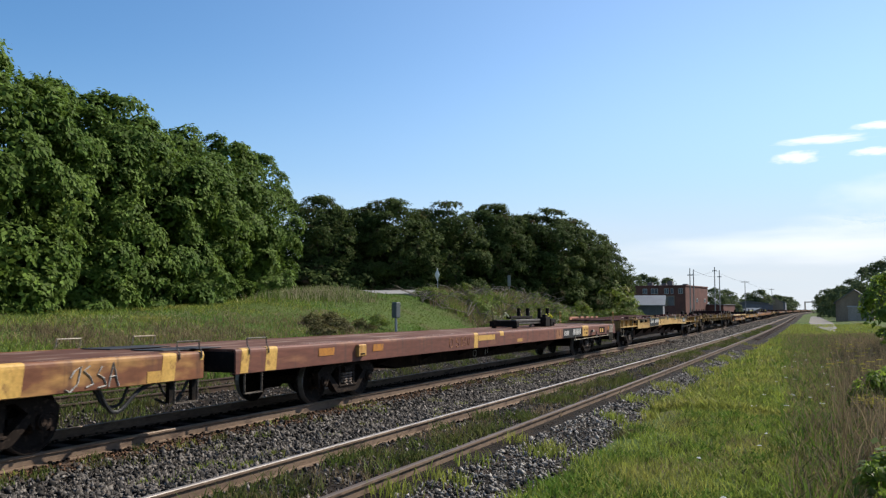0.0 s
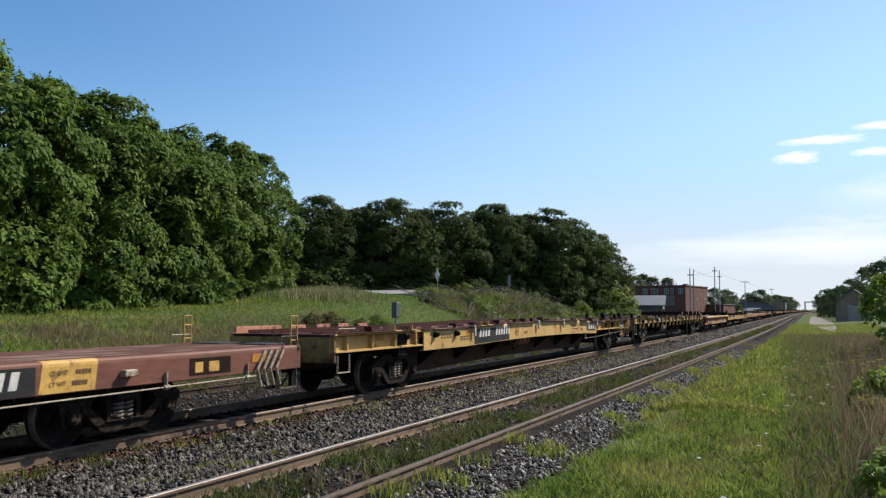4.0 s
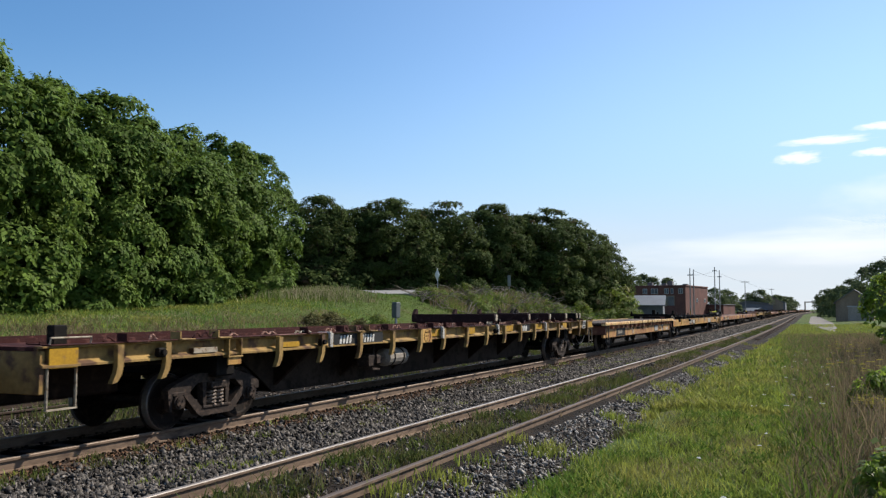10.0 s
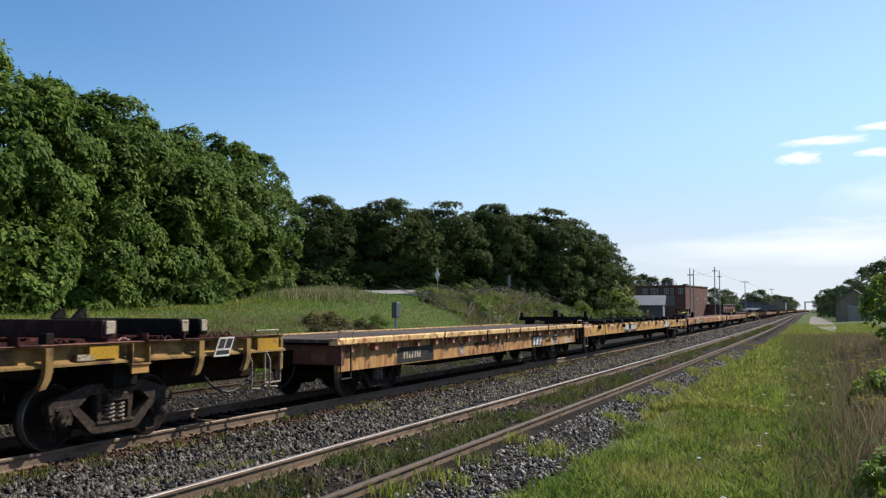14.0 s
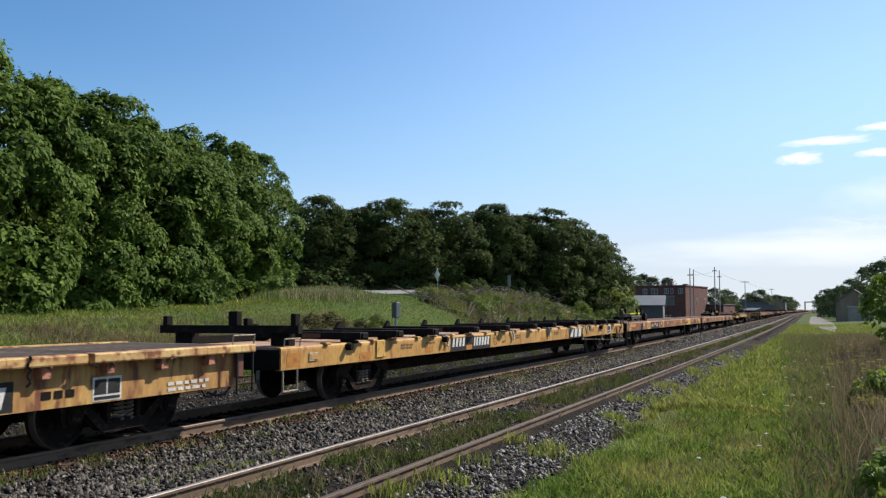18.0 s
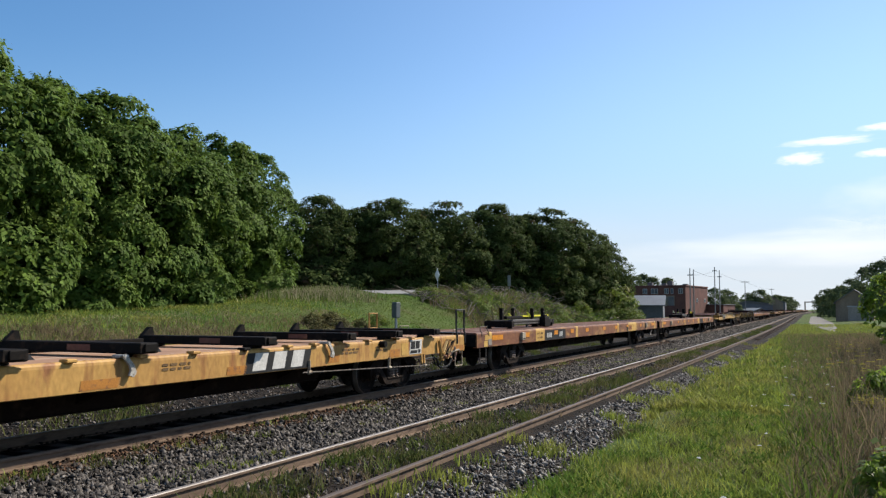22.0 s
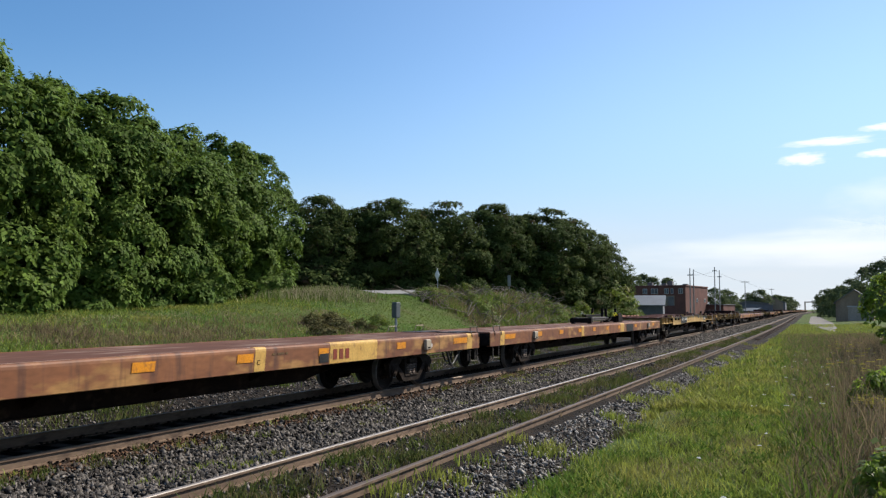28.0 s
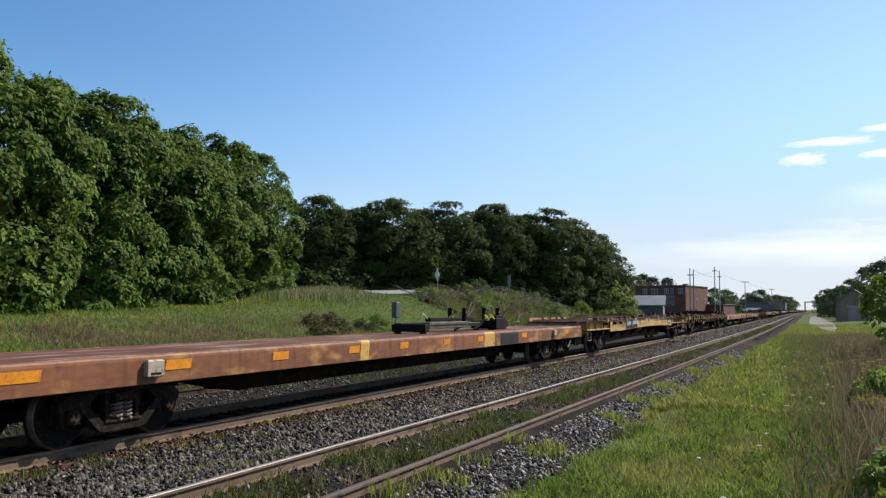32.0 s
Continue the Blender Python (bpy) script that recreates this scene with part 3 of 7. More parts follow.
STONE_RUST = mat("rust-stained ballast stone", (0.13, 0.074, 0.045), (0.04, 0.024, 0.017), 0.95, scale=14, fine=60, island=0.85, spec=0.08)
stones("stained_stones", -9.34, -8.68, 5.0, 60.0, 15000, 0.009, 0.028, "rust-stained small stone beside the main rail", 1.6, False, STONE_RUST)
stones("ballast_stones", -9.0, -6.35, 5.0, 60.0, 66000, 0.014, 0.045, "loose grey crushed stone between two tracks", 1.7, True)
stones("shoulder_stones", -4.4, -3.0, 5.0, 45.0, 22000, 0.013, 0.035, "loose grey crushed stone on the ballast shoulder", 1.5, False, STONE_PALE)
stones("inner_stones", -17.6, -12.6, 6.0, 45.0, 17000, 0.016, 0.04, "grey crushed stone beyond the main track", 1.4, False, STONE)
stones("far_stones", -9.3, -6.4, 55.0, 190.0, 12000, 0.05, 0.085, "grey crushed stone along the far tracks", 1.5)
stones("gauge_stones", -6.15, -4.75, 5.0, 40.0, 5000, 0.016, 0.034, "crushed stone between weedy rails", 1.4)


def blades(name, u, y, zfun, h, w, lean, material, label, category="grass"):
    """Single grass blades: a quad that narrows to its bent tip."""
    n = len(u)
    x = u + np_bend(y)
    z = np.array([zfun(a, b) for a, b in zip(x, y)])
    hh = h * nr.uniform(0.5, 1.25, n)
    a = nr.uniform(0, 6.283, n)
    dx, dy = np.cos(a) * w, np.sin(a) * w
    lx, ly = nr.normal(0, lean, n) * hh, nr.normal(0, lean, n) * hh
    v = np.empty((n, 5, 3))
    v[:, 0] = np.stack([x - dx, y - dy, z - 0.02], 1)
    v[:, 1] = np.stack([x + dx, y + dy, z - 0.02], 1)
    v[:, 2] = np.stack([x + dx * 0.8 + lx * 0.4, y + dy * 0.8 + ly * 0.4, z + hh * 0.6], 1)
    v[:, 3] = np.stack([x - dx * 0.8 + lx * 0.4, y - dy * 0.8 + ly * 0.4, z + hh * 0.6], 1)
    v[:, 4] = np.stack([x + lx, y + ly, z + hh], 1)
    k = 5 * np.arange(n)[:, None]
    f = np.concatenate([np.array([[0, 1, 2]]) + k, np.array([[0, 2, 3]]) + k, np.array([[3, 2, 4]]) + k])
    me = mesh_from_arrays(name, v.reshape(-1, 3), f, material)
    return tagged(new(name, me), label, category, kind="stuff")


def field(n, u0, u1, y0, y1, power):
    return nr.uniform(u0, u1, n), y0 + (y1 - y0) * nr.random(n) ** power


def tuft(n, u, y, spread, per):
    k = max(1, n // per)
    cu, cy = nr.uniform(u[0], u[1], k), y[0] + (y[1] - y[0]) * nr.random(k) ** 1.5
    i = nr.integers(0, k, n)
    return cu[i] + nr.normal(0, spread, n), cy[i] + nr.normal(0, spread * 1.5, n)


def bed_z(x, y):
    return ballast_z(x - bend(y))


def any_z(x, y):
    return max(ballast_z(x - bend(y)) if -18 < x - bend(y) < -2.9 else -9, ground_z(x, y))


# meadow beside the camera, thinning with distance
mu, my = field(90000, -3.5, 3.6, 6.0, 34.0, 1.5)
keep = nr.random(len(mu)) < np.clip((mu + 3.35) * 1.3, 0.03, 1)
blades("meadow_grass", mu[keep], my[keep], any_z, 0.13, 0.006, 0.6, GRASS, "short bright green meadow grass beside the siding")
mu, my = field(40000, -3.6, 6.0, 19.0, 130.0, 1.9)
blades("far_meadow_grass", mu, my, any_z, 0.2, 0.018, 0.55, GRASS, "sunlit meadow grass along the line")
mu, my = tuft(12000, (-5.95, -4.95), (5.0, 110.0), 0.12, 60)
blades("siding_weeds", mu, my, bed_z, 0.17, 0.009, 0.5, WEED, "green weeds growing between the siding rails", "weeds")
mu, my = tuft(3500, (-6.0, -4.9), (5.0, 60.0), 0.16, 40)
blades("dry_siding_weeds", mu, my, bed_z, 0.11, 0.007, 0.6, DRY, "dry brown weeds between the siding rails", "weeds")
mu, my = tuft(3600, (-4.5, -3.2), (8.0, 60.0), 0.12, 60)
blades("shoulder_weeds", mu, my, any_z, 0.16, 0.008, 0.4, GRASS, "weeds on the ballast shoulder", "weeds")
mu, my = tuft(1300, (-9.2, -8.6), (6.0, 45.0), 0.06, 45)
blades("rail_side_weeds", mu, my, bed_z, 0.13, 0.006, 0.4, WEED, "small green weeds beside the main rail", "weeds")
mu, my = tuft(2500, (-9.2, -6.5), (7.0, 45.0), 0.09, 30)
blades("ballast_weeds", mu, my, bed_z, 0.1, 0.006, 0.4, GRASS, "small weeds among the ballast stones", "weeds")
mu, my = tuft(13000, (-17.8, -13.0), (7.0, 60.0), 0.22, 80)
blades("verge_weeds", mu, my, any_z, 0.2, 0.011, 0.5, WEED, "rank weeds beyond the main track", "weeds")
mu, my = field(105000, -40.0, -17.0, 12.0, 75.0, 1.0)
keep = (mu > -31.5) | (my < 59.5)
mu, my = mu[keep], my[keep]
blades("bank_grass", mu, my, any_z, 0.11, 0.011, 1.0, GRASS_DARK, "rough grass on the railway bank")
mu, my = field(26000, -36.0, -17.0, 60.0, 135.0, 1.0)
keep = (mu > -30.0) | (my > 72.0)
mu, my = mu[keep], my[keep]
blades("far_bank_grass", mu, my, any_z, 0.36, 0.045, 0.6, GRASS_DARK, "tall rough grass on the far bank")
mu, my = tuft(16000, (-40.0, -24.0), (16.0, 49.0), 0.5, 60)
blades("bank_tussocks", mu, my, any_z, 0.2, 0.013, 0.7, GRASS, "taller tussocks of rough grass on the bank", "grass")
mu, my = tuft(9000, (-28.0, -22.5), (22.0, 44.0), 0.6, 60)
blades("withered_bank_grass", mu, my, any_z, 0.27, 0.012, 0.6, DRY, "withered brown grass low on the bank", "grass")
mu, my = nr.normal(-30.0, 0.5, 1500) + 0.0, nr.uniform(26.0, 38.0, 1500)
blades("straw_on_path", mu - 0.12 * (my - 32), my, any_z, 0.07, 0.012, 1.4, STRAW, "pale flattened straw along a trodden path", "grass")
mu, my = tuft(12000, (-24.0, -17.6), (14.0, 48.0), 0.35, 90)
blades("bank_foot_weeds", mu, my, any_z, 0.36, 0.013, 0.5, GRASS_DARK, "ragged taller weeds at the foot of the bank", "weeds")
mu, my = tuft(17000, (-31.0, -21.0), (60.0, 92.0), 0.45, 60)
keep = mu > -0.455 * my
mu, my = mu[keep], my[keep]
blades("mound_weeds", mu, my, any_z, 0.55, 0.022, 0.4, LEAF_SHRUB, "tall weeds over a brushy mound", "weeds")
mu, my = tuft(4200, (-30.5, -21.5), (58.0, 90.0), 0.4, 40)
keep = mu > -0.47 * my
mu, my = mu[keep], my[keep]
blades("dry_mound_weeds", mu, my, any_z, 0.85, 0.016, 0.35, DRY, "dry brown weeds over a brushy mound", "weeds")
mu, my = nr.normal(-32.6, 1.3, 2200), nr.normal(50.2, 2.0, 2200)
blades("dry_hump_weeds", mu, my, any_z, 0.62, 0.016, 0.35, STRAW, "tall tan grass heads on a hump below the trees", "weeds")
mu, my = nr.normal(-33.2, 1.6, 2200), nr.normal(50.5, 2.2, 2200)
blades("hump_weeds", mu, my, any_z, 0.55, 0.02, 0.35, GRASS_DARK, "tall weeds on a hump below the trees", "weeds")
mu, my = tuft(2600, (-23.0, -18.0), (14.0, 70.0), 0.3, 60)
blades("dry_bank_weeds", mu, my, any_z, 0.45, 0.012, 0.3, DRY, "dry brown weeds on the bank", "weeds")
def wedge(n, t0, t1, y0, y1, power):
    """Points between two lines that fan out from the origin, where the mown meadow ends."""
    y = y0 + (y1 - y0) * nr.random(n) ** power
    return y * (t0 + (t1 - t0) * nr.random(n) ** 0.68), y


mu, my = wedge(32000, -0.045, 0.07, 8.0, 75.0, 0.75)
blades("dry_weeds", mu, my, any_z, 0.34, 0.006, 0.5, DRY, "dry brown weeds beside the meadow", "weeds")
mu, my = wedge(4500, 0.0, 0.075, 11.0, 60.0, 0.8)
blades("tall_weeds", mu, my, any_z, 0.75, 0.008, 0.3, DRY, "tall dead weed stalks beside the meadow", "weeds")
mu, my = tuft(7000, (-2.6, 0.6), (7.5, 45.0), 0.25, 70)
blades("dry_meadow_grass", mu, my, any_z, 0.11, 0.006, 0.8, DRY, "dry brown grass in the meadow", "grass")
mu, my = tuft(26000, (-3.2, 1.5), (7.0, 45.0), 0.16, 130)
blades("meadow_weeds", mu, my, any_z, 0.12, 0.013, 0.8, GRASS_DARK, "low broad-leaved weeds among the meadow grass", "weeds")
mu, my = wedge(13000, -0.05, 0.07, 8.0, 70.0, 0.8)
blades("green_weeds", mu, my, any_z, 0.3, 0.014, 0.6, GRASS_DARK, "ragged green weeds beside the meadow", "weeds")


# the same ground beside and behind the camera
stones("near_ballast_stones", -9.3, -6.35, -8.0, 5.2, 16000, 0.014, 0.045, "loose grey crushed stone between two tracks")
stones("near_shoulder_stones", -4.4, -3.0, -8.0, 5.2, 6000, 0.013, 0.035, "loose grey crushed stone on the ballast shoulder", material=STONE_PALE)
mu, my = nr.uniform(-3.3, 5.0, 30000), nr.uniform(-8.0, 6.5, 30000)
keep = np.hypot(mu, my) > 0.6
blades("near_meadow_grass", mu[keep], my[keep], any_z, 0.12, 0.007, 0.6, GRASS, "short bright green meadow grass beside the siding")
mu, my = tuft(3000, (-5.95, -4.95), (-8.0, 5.0), 0.12, 60)
blades("near_siding_weeds", mu, my, bed_z, 0.17, 0.009, 0.5, WEED, "green weeds growing between the siding rails", "weeds")


# ---------------------------------------------------------------- trees
def crown_mesh(name, seed, height, radius, lumps, sprays, leaf, material, base=0.0, lump_size=0.25, leaflets=6, skirt=0.9):
    """Sprays of drooping leaflets over separate rounded lumps, with shaded gaps between them."""
    r = np.random.default_rng(seed)
    z = r.uniform(-0.97, 1.0, lumps)
    a = r.uniform(0, 6.283, lumps)
    wide = np.where(z > 0, (1 - np.clip(z, 0, 1) ** 2.3) ** 0.5, skirt + (1 - skirt) * (1 + z))
    deep = np.where(r.random(lumps) < 0.74, r.uniform(0.82, 1.05, lumps), r.uniform(0.3, 0.7, lumps))
    mid, half = height * (0.5 + base / 2), height * (0.5 - base / 2)
    size = radius * lump_size * r.uniform(0.55, 1.4, lumps)
    rr = np.maximum(wide * deep * radius - size * 0.6, 0.0)
    centre = np.stack([np.cos(a) * rr, np.sin(a) * rr, mid + z * (0.55 + 0.45 * deep) * half - size * 0.5], 1)
    out = np.stack([np.cos(a) * wide, np.sin(a) * wide, np.maximum(z, -0.1) + 0.35], 1)
    out /= np.linalg.norm(out, axis=1)[:, None]
    n = lumps * sprays
    i = np.repeat(np.arange(lumps), sprays)
    e = r.normal(0, 1, (n, 3)) + out[i] * 0.8
    e[:, 2] += 0.4
    e /= np.linalg.norm(e, axis=1)[:, None] + 1e-6
    p = centre[i] + e * (size[i] * r.uniform(0.45, 1.0, n) ** 0.3)[:, None] * np.array([1.1, 1.1, 0.78])
    j = np.repeat(np.arange(n), leaflets)
    m = n * leaflets
    ee = e[j] * 0.8 + out[i][j] * 0.35 + r.normal(0, 0.16, (m, 3))
    ee[:, 2] += 0.25
    ee /= np.linalg.norm(ee, axis=1)[:, None] + 1e-6
    al = r.normal(0, 1, (m, 3))
    al -= ee * np.sum(al * ee, axis=1)[:, None] * 0.8
    al /= np.linalg.norm(al, axis=1)[:, None] + 1e-6
    al[:, 2] -= 0.35
    al /= np.linalg.norm(al, axis=1)[:, None] + 1e-6
    q = p[j] + r.normal(0, leaf * 0.30, (m, 3))
    q[:, 2] = np.maximum(q[:, 2], 0.05 + 0.3 * r.random(m))
    ac = np.cross(al, ee + r.normal(0, 0.3, (m, 3)))
    ac /= np.linalg.norm(ac, axis=1)[:, None] + 1e-6
    ll = leaf * r.uniform(0.6, 1.35, m)[:, None]
    v = np.stack([q, q + al * ll * 0.5 + ac * ll * 0.25, q + al * ll, q + al * ll * 0.5 - ac * ll * 0.25], 1)
    f = 4 * np.arange(m)[:, None] + np.array([[0, 1, 2, 3]])
    return mesh_from_arrays(name, v.reshape(-1, 3), f, material)


def trunk_geo(seed, height, radius):
    r = random.Random(seed)
    g = Geo()
    p = Vector((0, 0, -0.3))
    rad = height * 0.02 + 0.06
    for k in range(6):
        q = p + Vector((r.uniform(-0.25, 0.25), r.uniform(-0.25, 0.25), height * 0.13))
        g.cyl(p, q, rad, 9, rad * 0.84)
        if k > 0:
            for _ in range(2):
                a = r.uniform(0, 6.283)
                tip = q + Vector((math.cos(a), math.sin(a), 0.75)) * radius * r.uniform(0.4, 0.8)
                knee = q.lerp(tip, 0.5) + Vector((0, 0, -0.15 * radius))
                g.cyl(q, knee, rad * 0.5, 6, rad * 0.32)
                g.cyl(knee, tip, rad * 0.32, 5, rad * 0.1)
        p, rad = q, rad * 0.82
    return g


def tree_kind(seed, height, radius, lumps, sprays, leaf, material, base=0.0, lump_size=0.25, leaflets=6, skirt=0.9):
    return (crown_mesh("crown", seed, height, radius, lumps, sprays, leaf, material, base, lump_size, leaflets, skirt), trunk_geo(seed, height * 0.8, radius * 0.9).mesh("trunk", BARK), height)


def plant(kind, x, y, height, label, group, name="tree", category="tree", turn=0.0, wide=1.0, sink=0.0):
    crown, trunk, h0 = kind
    k = height / h0
    t = thing(name, label, category, group)
    t.matrix_basis = pose(x, y, ground_z(x, y) - sink, rz=turn)
    t.scale = (k * wide, k * wide, k)
    part("trunk", trunk, None, t)
    part("crown", crown, None, t)
    return t


WALNUTS = [tree_kind(20 + k, 12.0, 4.3, 100, 58, 0.28, LEAF, 0.0, 0.29, 8) for k in range(4)]
SHADY = [tree_kind(40 + k, 11.0, 3.9, 110, 44, 0.27, LEAF_SHADED, 0.0, 0.29, 6, 0.85) for k in range(3)]
FARTREE = [tree_kind(60 + k, 10.0, 4.4, 50, 26, 0.5, LEAF_HAZED, 0.05, 0.33, 4, 0.8) for k in range(2)]
SHRUB = [tree_kind(80 + k, 1.6, 1.1, 30, 22, 0.13, LEAF_SHRUB, 0.0, 0.32, 5, 0.8) for k in range(3)]

rng = random.Random(11)
G1 = "trees beside the bank"
for x, y, top in ((-35.0, 21.0, 14.3), (-35.2, 25.6, 13.8), (-36.2, 31.0, 12.8), (-37.2, 35.0, 13.5), (-37.3, 38.6, 12.6), (-38.3, 42.6, 13.0), (-40.1, 48.3, 14.0), (-41.2, 53.2, 13.6), (-40.5, 15.0, 16.0), (-45.0, 40.0, 13.0)):
    plant(rng.choice(WALNUTS), x, y, (top - ground_z(x, y)) * 1.06, "tall leafy green tree with drooping sunlit foliage", G1, turn=rng.uniform(0, 360))
UNDER = [tree_kind(90 + k, 2.6, 1.7, 44, 30, 0.22, LEAF, 0.0, 0.3, 7) for k in range(2)]
for k in range(6):
    y = 27.0 + 4.8 * k
    x = -31.6 - 0.19 * (y - 17) + rng.uniform(-0.6, 0.6)
    plant(rng.choice(UNDER), x, y, rng.uniform(2.2, 3.4), "leafy undergrowth at the foot of tall trees", "undergrowth below the trees", "undergrowth", "bush", rng.uniform(0, 360), 1.2)
for x, y, top in ((-44.0, 22.0, 12.5), (-45.0, 30.0, 12.0), (-47.0, 48.0, 12.0), (-48.0, 56.0, 12.0), (-51.0, 66.0, 12.0), (-53.0, 75.0, 12.0)):
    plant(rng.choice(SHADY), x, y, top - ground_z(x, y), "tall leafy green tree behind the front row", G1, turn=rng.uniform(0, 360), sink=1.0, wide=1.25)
G2 = "trees across the road"
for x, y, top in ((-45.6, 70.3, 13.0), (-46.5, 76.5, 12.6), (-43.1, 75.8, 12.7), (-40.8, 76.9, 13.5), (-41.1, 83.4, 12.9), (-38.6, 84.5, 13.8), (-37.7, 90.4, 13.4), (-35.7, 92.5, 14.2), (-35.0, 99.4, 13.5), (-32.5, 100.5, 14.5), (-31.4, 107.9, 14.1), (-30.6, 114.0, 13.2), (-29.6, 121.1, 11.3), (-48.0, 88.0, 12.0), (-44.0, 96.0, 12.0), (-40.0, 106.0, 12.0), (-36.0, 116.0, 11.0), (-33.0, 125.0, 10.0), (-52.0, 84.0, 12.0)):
    plant(rng.choice(SHADY), x, y, top - ground_z(x, y), "dense green broadleaf tree with shade darkened into its leaves", G2, turn=rng.uniform(0, 360), wide=rng.uniform(1.0, 1.3))
# Undergrowth takes the darkened leaf colour, so tree shade is painted in.
UNDER_SHADED = [tree_kind(95 + k, 2.6, 1.9, 40, 26, 0.3, LEAF_SHADED, 0.0, 0.3, 5) for k in range(2)]
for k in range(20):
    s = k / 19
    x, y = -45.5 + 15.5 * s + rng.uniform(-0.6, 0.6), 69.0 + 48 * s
    plant(rng.choice(UNDER_SHADED), x, y, rng.uniform(2.8, 4.2), "undergrowth with tree shade darkened into its leaves", "undergrowth across the road", "undergrowth", "bush", rng.uniform(0, 360), 1.3, sink=0.3)
G3 = "trees beside the hut"
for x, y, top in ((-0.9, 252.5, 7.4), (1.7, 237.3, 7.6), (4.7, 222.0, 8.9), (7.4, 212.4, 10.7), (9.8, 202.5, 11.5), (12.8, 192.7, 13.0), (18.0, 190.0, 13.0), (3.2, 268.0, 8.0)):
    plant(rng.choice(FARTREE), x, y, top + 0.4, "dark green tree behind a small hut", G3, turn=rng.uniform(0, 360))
G4 = "trees among the houses"
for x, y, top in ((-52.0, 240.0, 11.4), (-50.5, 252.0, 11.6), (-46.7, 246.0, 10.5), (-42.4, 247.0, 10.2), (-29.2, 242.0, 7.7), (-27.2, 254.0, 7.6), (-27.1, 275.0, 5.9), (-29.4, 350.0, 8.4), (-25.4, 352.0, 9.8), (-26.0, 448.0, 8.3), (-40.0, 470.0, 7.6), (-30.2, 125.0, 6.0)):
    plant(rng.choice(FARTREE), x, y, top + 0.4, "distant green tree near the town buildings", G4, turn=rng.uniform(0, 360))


# ---------------------------------------------------------------- freight cars
def lathe(g, prof, n=28, slot=0):
    """A profile (x, r) turned about the x axis."""
    k = len(prof)
    v = [(x, r * math.cos(6.28319 * i / n), r * math.sin(6.28319 * i / n)) for i in range(n) for x, r in prof]
    return g.add(v, [(i * k + j, i * k + j + 1, (i + 1) % n * k + j + 1, (i + 1) % n * k + j) for i in range(n) for j in range(k - 1)], slot)


WHEEL_R = 0.44
wheel_geo = Geo()
for sg in (1, -1):
    lathe(wheel_geo, [(sg * x, r) for x, r in ((0.70, 0.02), (0.69, 0.12), (0.72, 0.20), (0.70, 0.33), (0.668, 0.36), (0.668, 0.462), (0.692, 0.462), (0.705, WHEEL_R))])
    lathe(wheel_geo, [(sg * x, r) for x, r in ((0.705, WHEEL_R), (0.80, WHEEL_R - 0.006), (0.812, WHEEL_R - 0.016))], slot=1)
    lathe(wheel_geo, [(sg * x, r) for x, r in ((0.812, WHEEL_R - 0.016), (0.812, 0.375), (0.78, 0.345), (0.745, 0.20), (0.80, 0.135), (0.825, 0.12), (0.825, 0.0))])
wheel_geo.cyl((-0.98, 0, 0), (0.98, 0, 0), 0.075, 12)
WHEEL_MESH = wheel_geo.mesh("wheelset", WHEEL_STEEL, TREAD)

frame_geo = Geo()
for x0, x1 in ((0.90, 1.04),):
    frame_geo.plate([(-1.12, 0.50), (-1.12, 0.62), (-1.0, 0.70), (-0.52, 0.84), (0.52, 0.84), (1.0, 0.70), (1.12, 0.62), (1.12, 0.50), (1.03, 0.50), (1.0, 0.58), (0.80, 0.58), (0.74, 0.52), (0.66, 0.55), (0.46, 0.70), (-0.46, 0.70), (-0.66, 0.55), (-0.74, 0.52), (-0.80, 0.58), (-1.0, 0.58), (-1.03, 0.50)], x0, x1)
    frame_geo.plate([(-0.78, 0.53), (-0.66, 0.57), (-0.34, 0.30), (0.34, 0.30), (0.66, 0.57), (0.78, 0.53), (0.44, 0.20), (0.36, 0.17), (-0.36, 0.17), (-0.44, 0.20)], x0, x1)
    for sy in (-1, 1):
        frame_geo.plate([(sy * 0.30, 0.28), (sy * 0.24, 0.28), (sy * 0.24, 0.74), (sy * 0.34, 0.74)], x0 + 0.01, x1 - 0.01)
        frame_geo.plate([(sy * 1.10, 0.52), (sy * 1.05, 0.30), (sy * 1.01, 0.30), (sy * 1.01, 0.52)], x0 + 0.02, x1 - 0.02)
        frame_geo.plate([(sy * 0.76, 0.54), (sy * 0.78, 0.33), (sy * 0.74, 0.33), (sy * 0.68, 0.54)], x0 + 0.02, x1 - 0.02)
    frame_geo.slab(x0 - 0.02, x1 + 0.02, -0.34, 0.34, 0.28, 0.325, 0.01)
    frame_geo.slab(x0 - 0.02, x1 + 0.05, -0.19, 0.19, 0.575, 0.70, 0.02)
    frame_geo.slab(x0 + 0.02, x1 + 0.055, -0.12, 0.12, 0.70, 0.735, 0.01)
FRAME_MESHES = (frame_geo.mesh("side_frame", TRUCK_SHADED), frame_geo.mesh("side_frame", TRUCK_STEEL))
bearing_geo = Geo()
bearing_geo.cyl((0.90, 0, 0), (1.06, 0, 0), 0.115, 14)
bearing_geo.cyl((1.06, 0, 0), (1.085, 0, 0), 0.085, 12)
for k in range(3):
    a = 2.094 * k + 0.5
    bearing_geo.cyl((1.085, 0.05 * math.cos(a), 0.05 * math.sin(a)), (1.10, 0.05 * math.cos(a), 0.05 * math.sin(a)), 0.016, 6)
bearing_geo.slab(0.89, 1.05, -0.13, 0.13, 0.09, 0.15, 0.01)
BEARING_MESHES = (bearing_geo.mesh("bearing", TRUCK_SHADED), bearing_geo.mesh("bearing", TRUCK_STEEL))
spring_geo = Geo()
